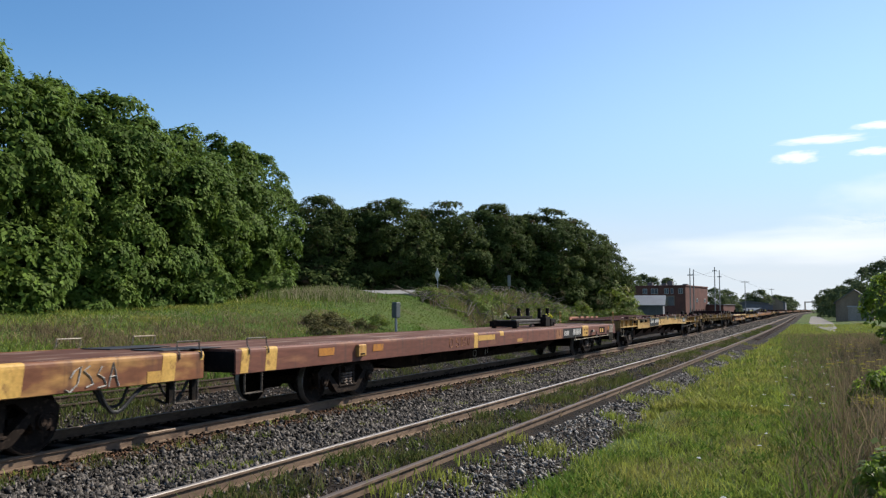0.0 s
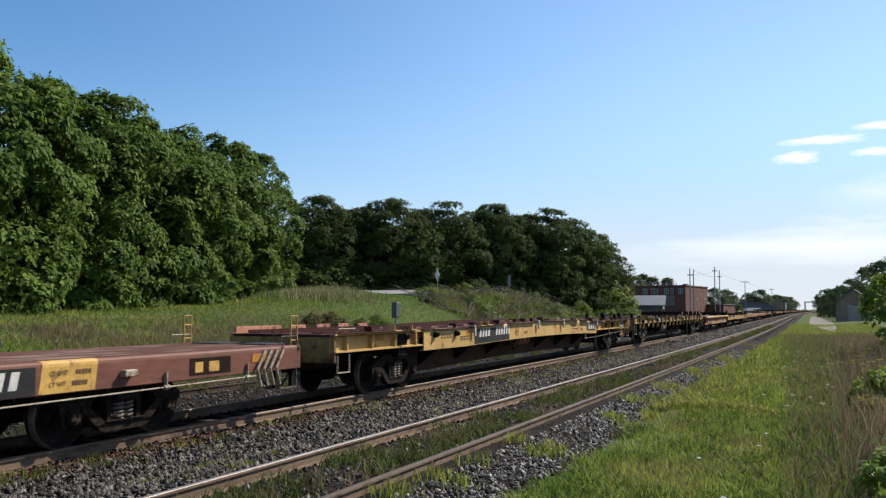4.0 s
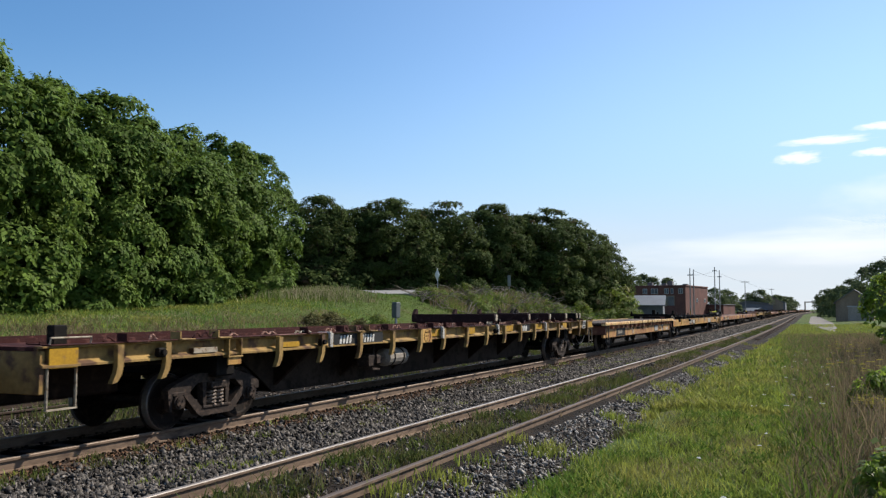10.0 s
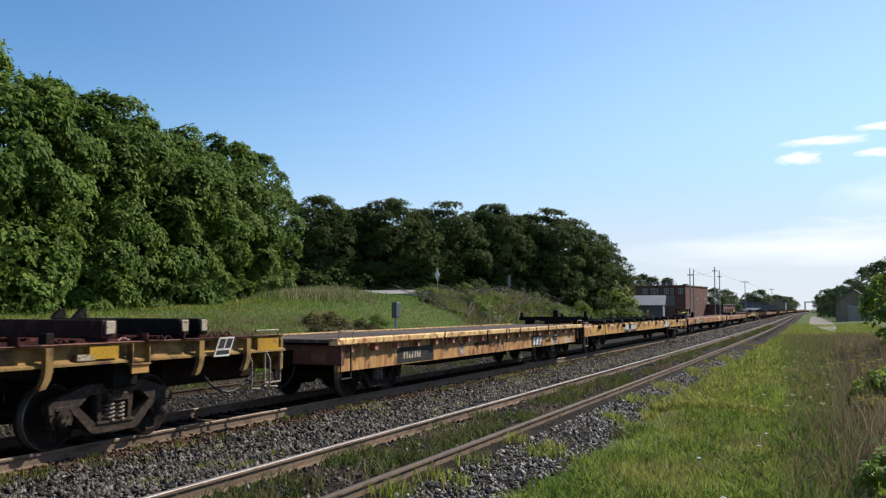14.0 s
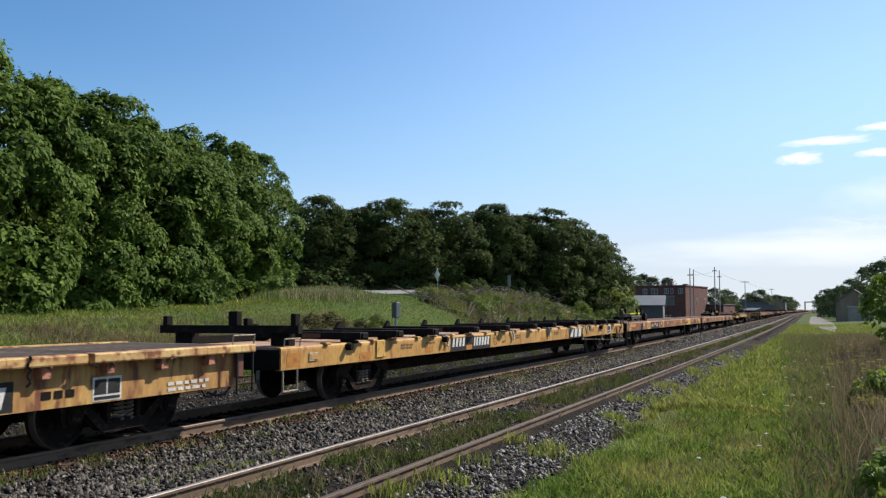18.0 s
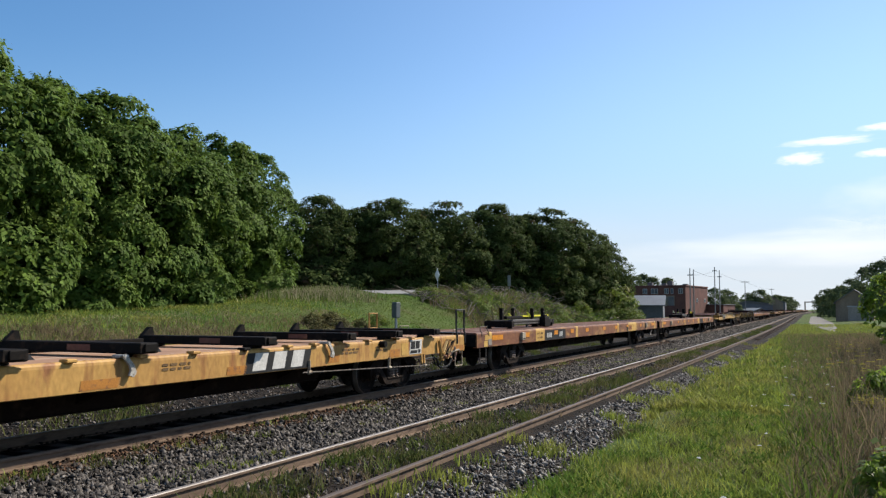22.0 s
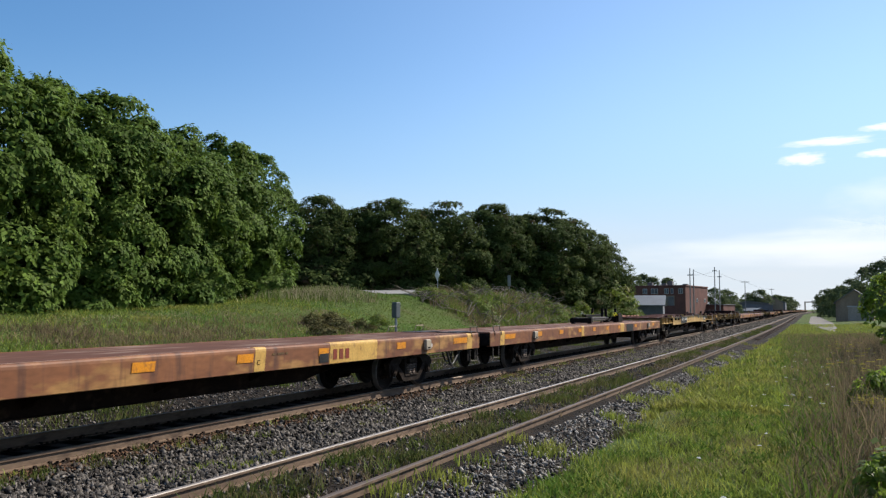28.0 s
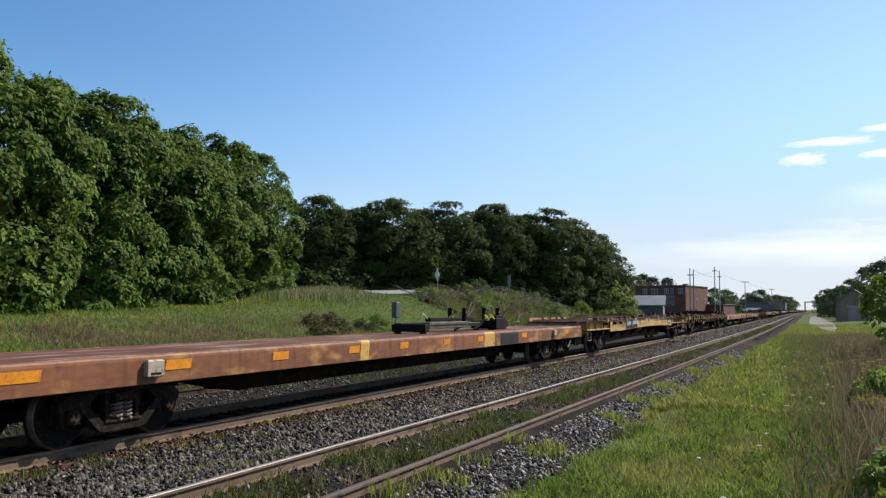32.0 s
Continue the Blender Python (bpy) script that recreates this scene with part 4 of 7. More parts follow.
spring_geo.tube([(0.07 * math.cos(k * 0.8), 0.07 * math.sin(k * 0.8), 0.26 * k / 36) for k in range(37)], 0.019, 6)
SPRING_MESH = spring_geo.mesh("spring", SPRING)
SPINNING = []


def truck(parent, y, spin, dusty=0):
    g = Geo()
    g.slab(-0.95, 0.95, -0.2, 0.2, 0.40, 0.66, 0.03)
    g.cyl((0, 0, 0.6), (0, 0, 0.78), 0.2, 12)
    for sy in (-0.52, 0.52):
        g.beam((-0.9, sy, 0.44), (0.9, sy, 0.44), 0.1, 0.12)
        for sx in (-0.79, 0.79):
            g.slab(sx - 0.06, sx + 0.06, sy * 0.86 - 0.04, sy * 0.86 + 0.04, 0.28, 0.6, 0.01)
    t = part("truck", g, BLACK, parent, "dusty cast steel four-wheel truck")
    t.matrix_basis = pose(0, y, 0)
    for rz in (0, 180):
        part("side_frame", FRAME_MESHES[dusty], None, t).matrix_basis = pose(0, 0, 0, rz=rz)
        for sy in (-0.89, 0.89):
            part("bearing", BEARING_MESHES[dusty], None, t).matrix_basis = pose(0, sy, WHEEL_R, rz=rz)
        sg = 1 if rz == 0 else -1
        for dy in (-0.09, 0.09):
            part("spring", SPRING_MESH, None, t).matrix_basis = pose(sg * 1.0, dy, 0.315)
    for sy in (-0.89, 0.89):
        w = part("wheelset", WHEEL_MESH, None, t)
        w.matrix_basis = pose(0, sy, WHEEL_R)
        if spin:
            SPINNING.append((w, sy))
    return t


def patch(car, y0, y1, z0, z1, material, half, skew=0.0, name="paint_patch", wrap=0.0, label=""):
    """A painted or reflective patch on the side, a few millimetres proud."""
    g = Geo()
    if wrap:
        line = [(half - 0.004, z0), (half + 0.004, z0), (half + 0.004, z1 - 0.07), (half - 0.002, z1 - 0.033), (half - 0.019, z1 - 0.006), (half - 0.05, z1 + 0.004), (half - wrap, z1 + 0.004), (half - wrap, z1 - 0.002)]
        n = len(line)
        v = [(x, y + skew * (z - z0) / (z1 - z0), z) for y in (y0, y1) for x, z in line]
        g.add(v, [(i, i + 1, i + 1 + n, i + n) for i in range(n - 1)])
    else:
        g.plate([(y0, z0), (y1, z0), (y1 + skew, z1), (y0 + skew, z1)], half + 0.001, half + 0.005)
    return part(name, g, material, car, label)


def bars(car, y, z, size, widths, half, material=None, skew=0.12, name="lettering", gap=0.16, label="", thick=0.8):
    """Lettering as plain slanted bars, one for each character."""
    g = Geo()
    for w in widths:
        if w > 0:
            b = w * size * thick
            g.plate([(y, z), (y + b, z), (y + b + skew * size, z + size), (y + skew * size, z + size)], half + 0.006, half + 0.009)
        y += abs(w) * size + size * gap
    return part(name, g, material or WHITE, car, label)


def words(car, body, y, z, size, half, material=None):
    """Readable stencilled words on the side."""
    c = bpy.data.curves.new("stencil", "FONT")
    c.body, c.size, c.extrude = body, size, 0.001
    o = bpy.data.objects.new("stencil", c)
    me = bpy.data.meshes.new_from_object(o)
    me.transform(Matrix.Translation((half + 0.008, y, z)) @ Euler((radians(90), 0, radians(90))).to_matrix().to_4x4())
    me.materials.clear()
    me.materials.append(material or BLACK)
    bpy.data.objects.remove(o)
    bpy.data.curves.remove(c)
    ob = new("stencil", me)
    ob.parent = car
    return ob


def fine_print(car, y, z, wide, rows, half, material=None, size=0.038):
    g = Geo()
    r = random.Random(int(y * 100) + rows)
    for k in range(rows):
        a = y
        while a < y + wide - 0.05:
            b = min(a + r.uniform(0.08, 0.2), y + wide)
            g.plate([(a, z - k * size * 1.7), (b, z - k * size * 1.7), (b, z - k * size * 1.7 + size), (a, z - k * size * 1.7 + size)], half + 0.006, half + 0.008)
            a = b + 0.05
    return part("fine_print", g, material or PRINT, car)


def grab_iron(car, y0, y1, z0, z1, half, material=None, name="grab_iron"):
    g = Geo()
    g.tube([(half, y0, z0), (half + 0.02, y0, z1), (half + 0.02, y1, z1), (half, y1, z0)], 0.013, 6)
    return part(name, g, material or DARK_STEEL, car)


def stirrup(car, y0, y1, z0, z1, half, material=None):
    g = Geo()
    for y in (y0, y1):
        g.beam((half - 0.03, y, z1), (half - 0.03, y, z0), 0.035, 0.014)
    g.beam((half - 0.03, y0 - 0.01, z0), (half - 0.03, y1 + 0.01, z0), 0.05, 0.02)
    return part("stirrup_step", g, material or DARK_STEEL, car)


def coupler(car, y, sg):
    """Knuckle coupler at the end sill, with its air hose."""
    g = Geo()
    g.slab(-0.09, 0.09, min(y, y + sg * 0.55), max(y, y + sg * 0.55), 0.78, 0.94, 0.02)
    g.slab(-0.17, 0.17, min(y + sg * 0.45, y + sg * 0.75), max(y + sg * 0.45, y + sg * 0.75), 0.72, 1.0, 0.05)
    g.slab(-0.26, 0.26, y - 0.1, y + 0.1, 0.7, 1.04, 0.02)
    part("coupler", g, BLACK, car)
    h = Geo()
    pts = [(0.35, y + sg * 0.05, 0.72), (0.36, y + sg * 0.18, 0.52), (0.34, y + sg * 0.36, 0.36), (0.3, y + sg * 0.55, 0.34), (0.26, y + sg * 0.72, 0.42)]
    h.tube(pts, 0.022, 6)
    part("air_hose", h, RUBBER, car)


def drooping_hose(car, y0, y1, z0, z1, half, r=0.03):
    g = Geo()
    n = 9
    g.tube([(half - 0.1, y0 + (y1 - y0) * k / n, z0 - (z0 - z1) * math.sin(math.pi * k / n) ** 0.8) for k in range(n + 1)], r, 7)
    return part("brake_hose", g, RUBBER, car)


def underframe(car, length, top, bottom, truck_y, half, flat=3.4, steel=None):
    """Centre sill, cross bearers and stringers below the deck."""
    e = length / 2
    g = Geo()
    prof = [(-e + 0.1, top), (-e + 0.1, top - 0.34)]
    prof += [(-truck_y + 1.5, top - 0.36), (-truck_y + flat, bottom), (truck_y - flat, bottom), (truck_y - 1.5, top - 0.36)]
    prof += [(e - 0.1, top - 0.34), (e - 0.1, top)]
    g.plate(prof, -0.33, -0.30)
    g.plate(prof, 0.30, 0.33)
    g.box(-0.4, 0.4, -truck_y + flat, truck_y - flat, bottom - 0.02, bottom)
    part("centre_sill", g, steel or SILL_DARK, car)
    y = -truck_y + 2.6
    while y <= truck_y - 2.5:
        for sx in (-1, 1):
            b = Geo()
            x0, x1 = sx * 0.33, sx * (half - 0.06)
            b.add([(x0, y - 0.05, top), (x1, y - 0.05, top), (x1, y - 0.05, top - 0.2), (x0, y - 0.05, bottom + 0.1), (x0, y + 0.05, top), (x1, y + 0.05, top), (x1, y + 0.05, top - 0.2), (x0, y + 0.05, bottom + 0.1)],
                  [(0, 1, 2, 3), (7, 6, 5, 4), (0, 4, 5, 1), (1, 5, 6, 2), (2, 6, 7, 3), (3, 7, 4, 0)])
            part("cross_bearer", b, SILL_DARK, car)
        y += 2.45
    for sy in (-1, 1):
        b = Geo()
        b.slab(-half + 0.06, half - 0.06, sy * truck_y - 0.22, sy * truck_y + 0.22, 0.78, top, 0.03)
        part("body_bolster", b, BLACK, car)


def brake_gear(car, y, half, z, tank=None, length=0.9, r=0.2):
    g = Geo()
    g.cyl((half - 0.4, y, z), (half - 0.4, y + length, z), r, 14)
    g.cyl((half - 0.4, y - 0.06, z), (half - 0.4, y, z), r * 0.55, 12, r)
    g.cyl((half - 0.4, y + length, z), (half - 0.4, y + length + 0.06, z), r, 12, r * 0.55)
    t = part("air_reservoir", g, tank or BLACK, car)
    for k in (0.25, 0.75):
        b = Geo()
        b.cyl((half - 0.4, y + length * k - 0.02, z), (half - 0.4, y + length * k + 0.02, z), r + 0.012, 14)
        part("tank_strap", b, BLACK, t)
    v = Geo()
    v.slab(half - 0.5, half - 0.2, y - 1.0, y - 0.75, z - 0.16, z + 0.12, 0.03)
    v.slab(half - 0.45, half - 0.15, y - 0.72, y - 0.5, z - 0.12, z + 0.1, 0.04)
    v.cyl((half - 0.3, y - 0.5, z), (half - 0.4, y, z), 0.025, 6)
    v.cyl((half - 0.3, y - 0.62, z + 0.1), (half - 0.3, y - 0.62, z + 0.4), 0.02, 6)
    v.cyl((half - 0.18, y - 0.9, z - 0.2), (half - 0.18, y - 0.6, z - 0.22), 0.03, 6)
    part("control_valve", v, TRUCK_STEEL, car)


def brake_rod(car, y0, y1, z0, z1, half):
    g = Geo()
    g.cyl((half + 0.03, y0, z0), (half + 0.03, y1, z1), 0.013, 6)
    part("brake_rod", g, GRAB_STEEL if half > 1.31 else PALE, car)
    for k in (0.04, 0.62, 0.95):
        h = Geo()
        y, z = y0 + (y1 - y0) * k, z0 + (z1 - z0) * k
        h.beam((half + 0.02, y, z - 0.04), (half + 0.02, y, z + 0.22), 0.05, 0.02)
        h.cyl((half + 0.03, y - 0.05, z), (half + 0.03, y + 0.05, z), 0.035, 7)
        part("rod_hanger", h, PALE, car)


def crossbeam(car, y, half, z, wide=0.3, high=0.2, material=None, reach=0.1, cap=None):
    """A container bolster across the deck on two feet, with a guide lug at its far end and a cap at its near end."""
    m = material or BLACK
    g = Geo()
    g.slab(-half - 0.05, half + reach, y - wide / 2, y + wide / 2, z + 0.05, z + high, 0.015)
    for x in (-half + 0.1, half - 0.25):
        g.slab(x, x + 0.2, y - wide * 0.42, y + wide * 0.42, z, z + 0.051, 0.006)
    b = part("bolster", g, m, car)
    k = Geo()
    k.plate([(y - 0.16, z + high - 0.001), (y + 0.12, z + high - 0.001), (y + 0.08, z + high + 0.15), (y + 0.02, z + high + 0.15)], -half - 0.04, -half + 0.05)
    part("guide_lug", k, m, b)
    k = Geo()
    k.slab(half + reach - 0.02, half + reach + 0.03, y - wide * 0.3, y + wide * 0.3, z + high * 0.35, z + high * 0.95, 0.012)
    part("end_cap", k, cap or m, b)
    if cap is None:
        k = Geo()
        k.slab(0.1, 0.55, y - wide / 2 - 0.004, y - wide / 2 + 0.01, z + 0.08, z + high - 0.03, 0.002)
        part("worn_patch", k, RUST_BROWN, b, "rubbed rusty patch")
        k = Geo()
        k.plate([(y + wide * 0.5, z + 0.06), (y + wide * 0.5 + 0.16, z + 0.06), (y + wide * 0.5, z + high)], half + reach - 0.12, half + reach - 0.08)
        part("gusset", k, DARK_STEEL, b)
    return b


def rack_stack(y0, y1, z, label, strap=0.0, posts=(0.552, 0.711, 0.667, 0.838), front=(0.05, 0.67), block=(0.545, 0.63)):
    """A stack of black steel loading frames with upright posts, lying along the middle of the deck."""
    t = thing("loading_frame", label, "loading frame", "frames on the train")
    span = y1 - y0
    for y, x0, x1, h in ((y0, -0.55, 0.45, 0.26), (y0 + span * 0.66, -0.25, 0.5, 0.30), (y1 - 0.3, -0.6, 0.1, 0.28)):
        g = Geo()
        g.slab(x0, x1, y, y + 0.24, z + 0.05, z + h, 0.02)
        q = part("cross_frame", g, BLACK, t)
        for fx in (x0 + 0.12, x1 - 0.12):
            g = Geo()
            g.cyl((fx, y + 0.12, z), (fx, y + 0.12, z + 0.055), 0.11, 12, 0.075)
            part("foot", g, BLACK, q)
    for x, a, b, zz, h, m in ((0.28, front[0], front[1], 0.13, 0.17, GREY_BEAM), (-0.38, 0.0, 0.98, 0.14, 0.14, BLACK), (-0.42, 0.27, 0.71, 0.30, 0.11, BLACK), (0.0, 0.45, 1.0, 0.14, 0.12, DARK_STEEL)):
        g = Geo()
        ya, yb = y0 + 0.02 + span * a, y0 + span * b - 0.02
        g.slab(x - 0.09, x + 0.09, ya, yb, z + zz, z + zz + h, 0.012)
        q = part("long_beam", g, m, t)
        g = Geo()
        g.slab(x + 0.075, x + 0.094, ya + 0.05, yb - 0.05, z + zz + h * 0.36, z + zz + h * 0.62, 0.004)
        part("web_groove", g, BLACK, q)
    for ya, yb in ((0.30, 0.42), (0.50, 0.60)):
        g = Geo()
        g.beam((0.34, y0 + span * ya, z + 0.06), (0.34, y0 + span * yb, z + 0.26), 0.05, 0.06)
        part("brace", g, BLACK, t)
    g = Geo()
    g.slab(0.36, 0.58, y0 + span * block[0], y0 + span * block[1], z + 0.02, z + 0.38, 0.02)
    g.slab(0.40, 0.54, y0 + span * (block[0] + 0.015), y0 + span * (block[1] - 0.015), z + 0.38, z + 0.46, 0.015)
    part("locking_block", g, BLACK, t)
    for k, fy in enumerate(posts):
        g = Geo()
        y = y0 + span * fy
        x = (-0.42, -0.42, 0.1, 0.1)[k]
        g.slab(x - 0.06, x + 0.06, y - 0.06, y + 0.06, z + 0.24, z + 0.7, 0.01)
        p = part("post", g, BLACK, t)
        c = Geo()
        c.cyl((x + 0.058, y, z + 0.57), (x + 0.066, y, z + 0.57), 0.025, 8)
        part("pin_hole", c, PALE, p)
        c = Geo()
        c.slab(x - 0.08, x + 0.08, y - 0.08, y + 0.08, z + 0.24, z + 0.29, 0.01)
        part("base_collar", c, BLACK, p)
    rags = ((-0.44, 0.36, 0.40, 0.1), (0.08, 0.46, 0.44, 0.07)) if strap else ((-0.46, 0.24, 0.44, 0.14), (0.42, 0.60, 0.38, 0.09), (0.44, 0.655, 0.40, 0.12), (-0.42, 0.49, 0.42, 0.08))
    for k, (x, fy, zz, w) in enumerate(rags):
        g = Geo()
        y = y0 + span * fy
        g.tube([(x, y - w, z + zz - 0.02), (x + 0.05, y - w * 0.5, z + zz + 0.05), (x - 0.02, y, z + zz + 0.09), (x + 0.04, y + w * 0.4, z + zz + 0.02), (x + 0.06, y + w, z + zz - 0.05)], 0.03, 6)
        part("strap_knot", g, YELLOW_STRAP if k != 0 or strap else WHITE_STRAP, t)
    if strap:
        g = Geo()
        g.beam((-0.36, y0 + span * 0.56, z + 0.40), (-0.2, y0 + span * 1.0, z + 0.42), 0.1, 0.06)
        part("yellow_beam", g, YELLOW_STRAP, t)
    return t


def side_sill(car, e, half, top, bottom, material, start=None):
    for sg in (1, -1):
        g = Geo()
        prof = [(half - 0.10, top), (half - 0.05, top), (half - 0.022, top - 0.010), (half - 0.006, top - 0.034), (half, top - 0.07), (half, bottom + 0.01), (half - 0.01, bottom), (half - 0.12, bottom), (half - 0.12, bottom + 0.02), (half - 0.03, bottom + 0.02), (half - 0.03, top - 0.06), (half - 0.06, top - 0.03), (half - 0.10, top - 0.03)]
        prof = [(sg * x, z) for x, z in prof]
        if sg < 0:
            prof.reverse()
        g.prism(prof, -e if start is None else start, e)
        part("side_sill", g, material, car)


def edge_wear_glint(car, e, half, top, seed):
    """Bright streaks along the deck edge: rubbed bare metal plus painted sun glint."""
    r = random.Random(seed)
    y = -e + r.uniform(1.0, 2.2)
    while y < e - 2.0:
        l = r.choice((0.25, 0.4, 0.9, 1.6, 2.6)) * r.uniform(0.8, 1.2)
        x = half - r.choice((0.078, 0.078, 0.082, 0.13, 0.36))
        w = r.uniform(0.014, 0.03)
        g = Geo()
        n = 6
        v = []
        for k in range(n + 1):
            t = k / n
            d = w * math.sin(math.pi * min(max(t, 0.06), 0.94)) ** 0.5 * r.uniform(0.6, 1.1)
            v += [(x - d, y + l * t, top + 0.003), (x + d * 0.8, y + l * t, top + 0.003)]
        g.add(v, [(2 * k, 2 * k + 1, 2 * k + 3, 2 * k + 2) for k in range(n)])
        part("worn_streak", g, WORN_GLINT, car)
        y += l * r.uniform(0.4, 1.1) + r.uniform(0.2, 1.3)


def hose_loop(car, pts, x, r=0.03):
    """A slack rubber hose hanging in a sharp bight between two clips."""
    g = Geo()
    line = []
    for (y0, z0), (y1, z1) in zip(pts, pts[1:]):
        line += [(x, y0 + (y1 - y0) * k / 4, z0 + (z1 - z0) * k / 4) for k in range(4)]
    line.append((x, *pts[-1]))
    soft = [line[0]] + [tuple(sum(line[i + d][c] for d in (-1, 0, 1)) / 3 for c in range(3)) for i in range(1, len(line) - 1)] + [line[-1]]
    g.tube(soft, r, 7)
    return part("brake_hose", g, RUBBER, car)


def tangle(car, seed, y0, y1, z0, z1, x, bars_n, cords_n):
    """A snarl of bent brake levers, brackets and chains hung on a car's side, each piece its own."""
    r = random.Random(seed)
    for k in range(bars_n):
        y, z = r.uniform(y0, y1), r.uniform(z0, z0 + (z1 - z0) * 0.5)
        d = r.choice((0.5, 0.6, 0.4, -0.15))
        q = (x + r.uniform(-0.02, 0.05), min(y + d * r.uniform(0.5, 1.0), y1 + 0.3), min(z + r.uniform(0.2, 0.5), z1))
        g = Geo()
        g.beam((x + r.uniform(0.0, 0.07), y, z), q, r.uniform(0.025, 0.065), 0.03)
        g.cyl((x - 0.01, y, z), (x + 0.1, y, z), 0.022, 7)
        part("brake_lever", g, r.choice((YELLOW_PALE, YELLOW_TAN, RUST_STAIN, BLACK, YELLOW_DARK)), car)
    for k in range(cords_n):
        a, w, d = r.uniform(y0, y1), r.uniform(0.2, 0.5), r.uniform(0.06, 0.22)
        z = r.uniform(z0 + 0.1, z1)
        g = Geo()
        g.tube([(x + 0.03 + 0.014 * (i % 2), a + w * i / 10, z - d * math.sin(math.pi * i / 10) + 0.01 * (i % 2)) for i in range(11)], r.choice((0.012, 0.016)), 5)
        part("hanging_chain", g, r.choice((CHAIN_PINK, GRAB_STEEL, BLACK)), car)


def plain_flat(key, half=1.30, spin=True):
    """Long brown flat car with deep side sills and a smooth steel deck."""
    car = thing("flat_car", key["label"], "flat car", "cars of the freight train")
    e, top, bottom = key["length"] / 2, 1.21, 0.79
    side_sill(car, e, half, top, bottom, key.get("paint", RUST_BROWN))
    n = 9
    for k in range(n):
        g = Geo()
        a, b = -e + 0.01 + k * (2 * e - 0.02) / n, -e + 0.01 + (k + 1) * (2 * e - 0.02) / n
        g.slab(-half + 0.101, half - 0.101, a, b - 0.006, top - 0.05, top - 0.004, 0.004)
        part("deck_plate", g, DECK_BROWN, car)
    for sg in (-1, 1):
        g = Geo()
        g.slab(-half + 0.04, half - 0.04, sg * e - 0.06 if sg > 0 else sg * e + 0.0, sg * e if sg > 0 else sg * e + 0.06, bottom + 0.03, top - 0.052, 0.01)
        part("end_sill", g, BLACK, car)
        coupler(car, sg * (e - 0.02), sg)
        truck(car, sg * key.get("truck", 10.06), spin)
        bridge = Geo()
        bridge.slab(-1.0, -0.35, min(sg * (e - 0.3), sg * (e + 0.40)), max(sg * (e - 0.3), sg * (e + 0.40)), top + 0.001, top + 0.016, 0.004)
        part("bridge_plate", bridge, DARK_STEEL, car)
        bridge = Geo()
        bridge.slab(0.1, 0.75, min(sg * (e - 0.3), sg * (e + 0.32)), max(sg * (e - 0.3), sg * (e + 0.32)), top + 0.001, top + 0.016, 0.004)
        part("bridge_plate", bridge, DARK_STEEL, car)
        for sx in (1, -1):
            ya, yb = (-e + 0.34, -e + 0.88) if sg < 0 else (e - 0.06, e - 0.55)
            gi = Geo()
            x = sx * (half + 0.012)
            gi.tube([(x, ya, top - 0.10), (x, ya, top - 0.02), (x - sx * 0.05, ya, top + 0.06), (x - sx * 0.06, ya, top + 0.165), (x - sx * 0.06, yb, top + 0.165), (x - sx * 0.05, yb, top + 0.06), (x, yb, top - 0.02), (x, yb, top - 0.10)], 0.013, 6)
            part("grab_iron", gi, PALE if sx < 0 else GRAB_STEEL, car)
        ys = (-e + 0.27, -e + 0.74) if sg < 0 else (e - 0.1, e - 0.6)
        stirrup(car, ys[0], ys[1], 0.46, bottom + 0.03, half, GRAB_STEEL)
        if sg > 0:
            for y in ys:
                g = Geo()
                g.beam((half - 0.12, y, bottom), (half - 0.12, y, 0.47), 0.07, 0.10)
                part("step_hanger", g, BLACK, car)
    underframe(car, 2 * e, top - 0.055, 0.42, key.get("truck", 10.06), half)
    for y0, y1, kind in key["patches"]:
        m = {"y": YELLOW_PATCH, "o": ORANGE_PATCH, "f": ORANGE_FADED, "p": key.get("pocket", PALE), "h": YELLOW_PATCH, "k": PANEL_BLACK, "l": YELLOW_PATCH, "t": YELLOW_PATCH, "s": YELLOW_TAN, "r": RUST_STAIN, "d": PANEL_BLACK, "g": GREY_TANK}[kind]
        if kind == "y":
            patch(car, y0, y1, bottom + 0.015, top, m, half, skew=0.05, wrap=0.12)
        elif kind == "t":
            patch(car, y0, y1, top - 0.13, top, m, half, skew=0.02, wrap=0.13)
        elif kind == "p":
            g = Geo()
            g.slab(half - 0.01, half + 0.085, y0, y1, bottom + 0.10, top - 0.07, 0.02)
            q = part("stake_pocket", g, m, car, "scuffed stake pocket")
            g = Geo()
            g.slab(half + 0.02, half + 0.092, y0 + 0.06, y1 - 0.06, bottom + 0.14, bottom + 0.17, 0.003)
            part("pocket_slot", g, BLACK, q)
        elif kind == "h":
            patch(car, y0, y1, bottom + 0.20, top - 0.075, m, half)
        elif kind == "l":
            patch(car, y0, y1, bottom + 0.015, bottom + 0.18, m, half)
        elif kind == "s":
            patch(car, y0, y1, bottom + 0.06, bottom + 0.16, m, half, skew=0.02)
        elif kind == "k":
            patch(car, y0, y1, bottom + 0.015, top - 0.06, m, half, name="lettering_panel")
        elif kind == "r":
            patch(car, y0, y1, bottom + 0.02, top - 0.08, m, half, skew=0.06)
        elif kind in "dg":
            patch(car, y0, y1, bottom + 0.05, bottom + 0.22, m, half + 0.006, name="repair_plate")
        else:
            patch(car, y0, y1, bottom + 0.18, bottom + 0.325, m, half + 0.004, skew=0.02)
    for y, widths, size in key.get("bars", ()):
        bars(car, y, bottom + 0.10, size, widths, half, thick=0.7, skew=0.2)
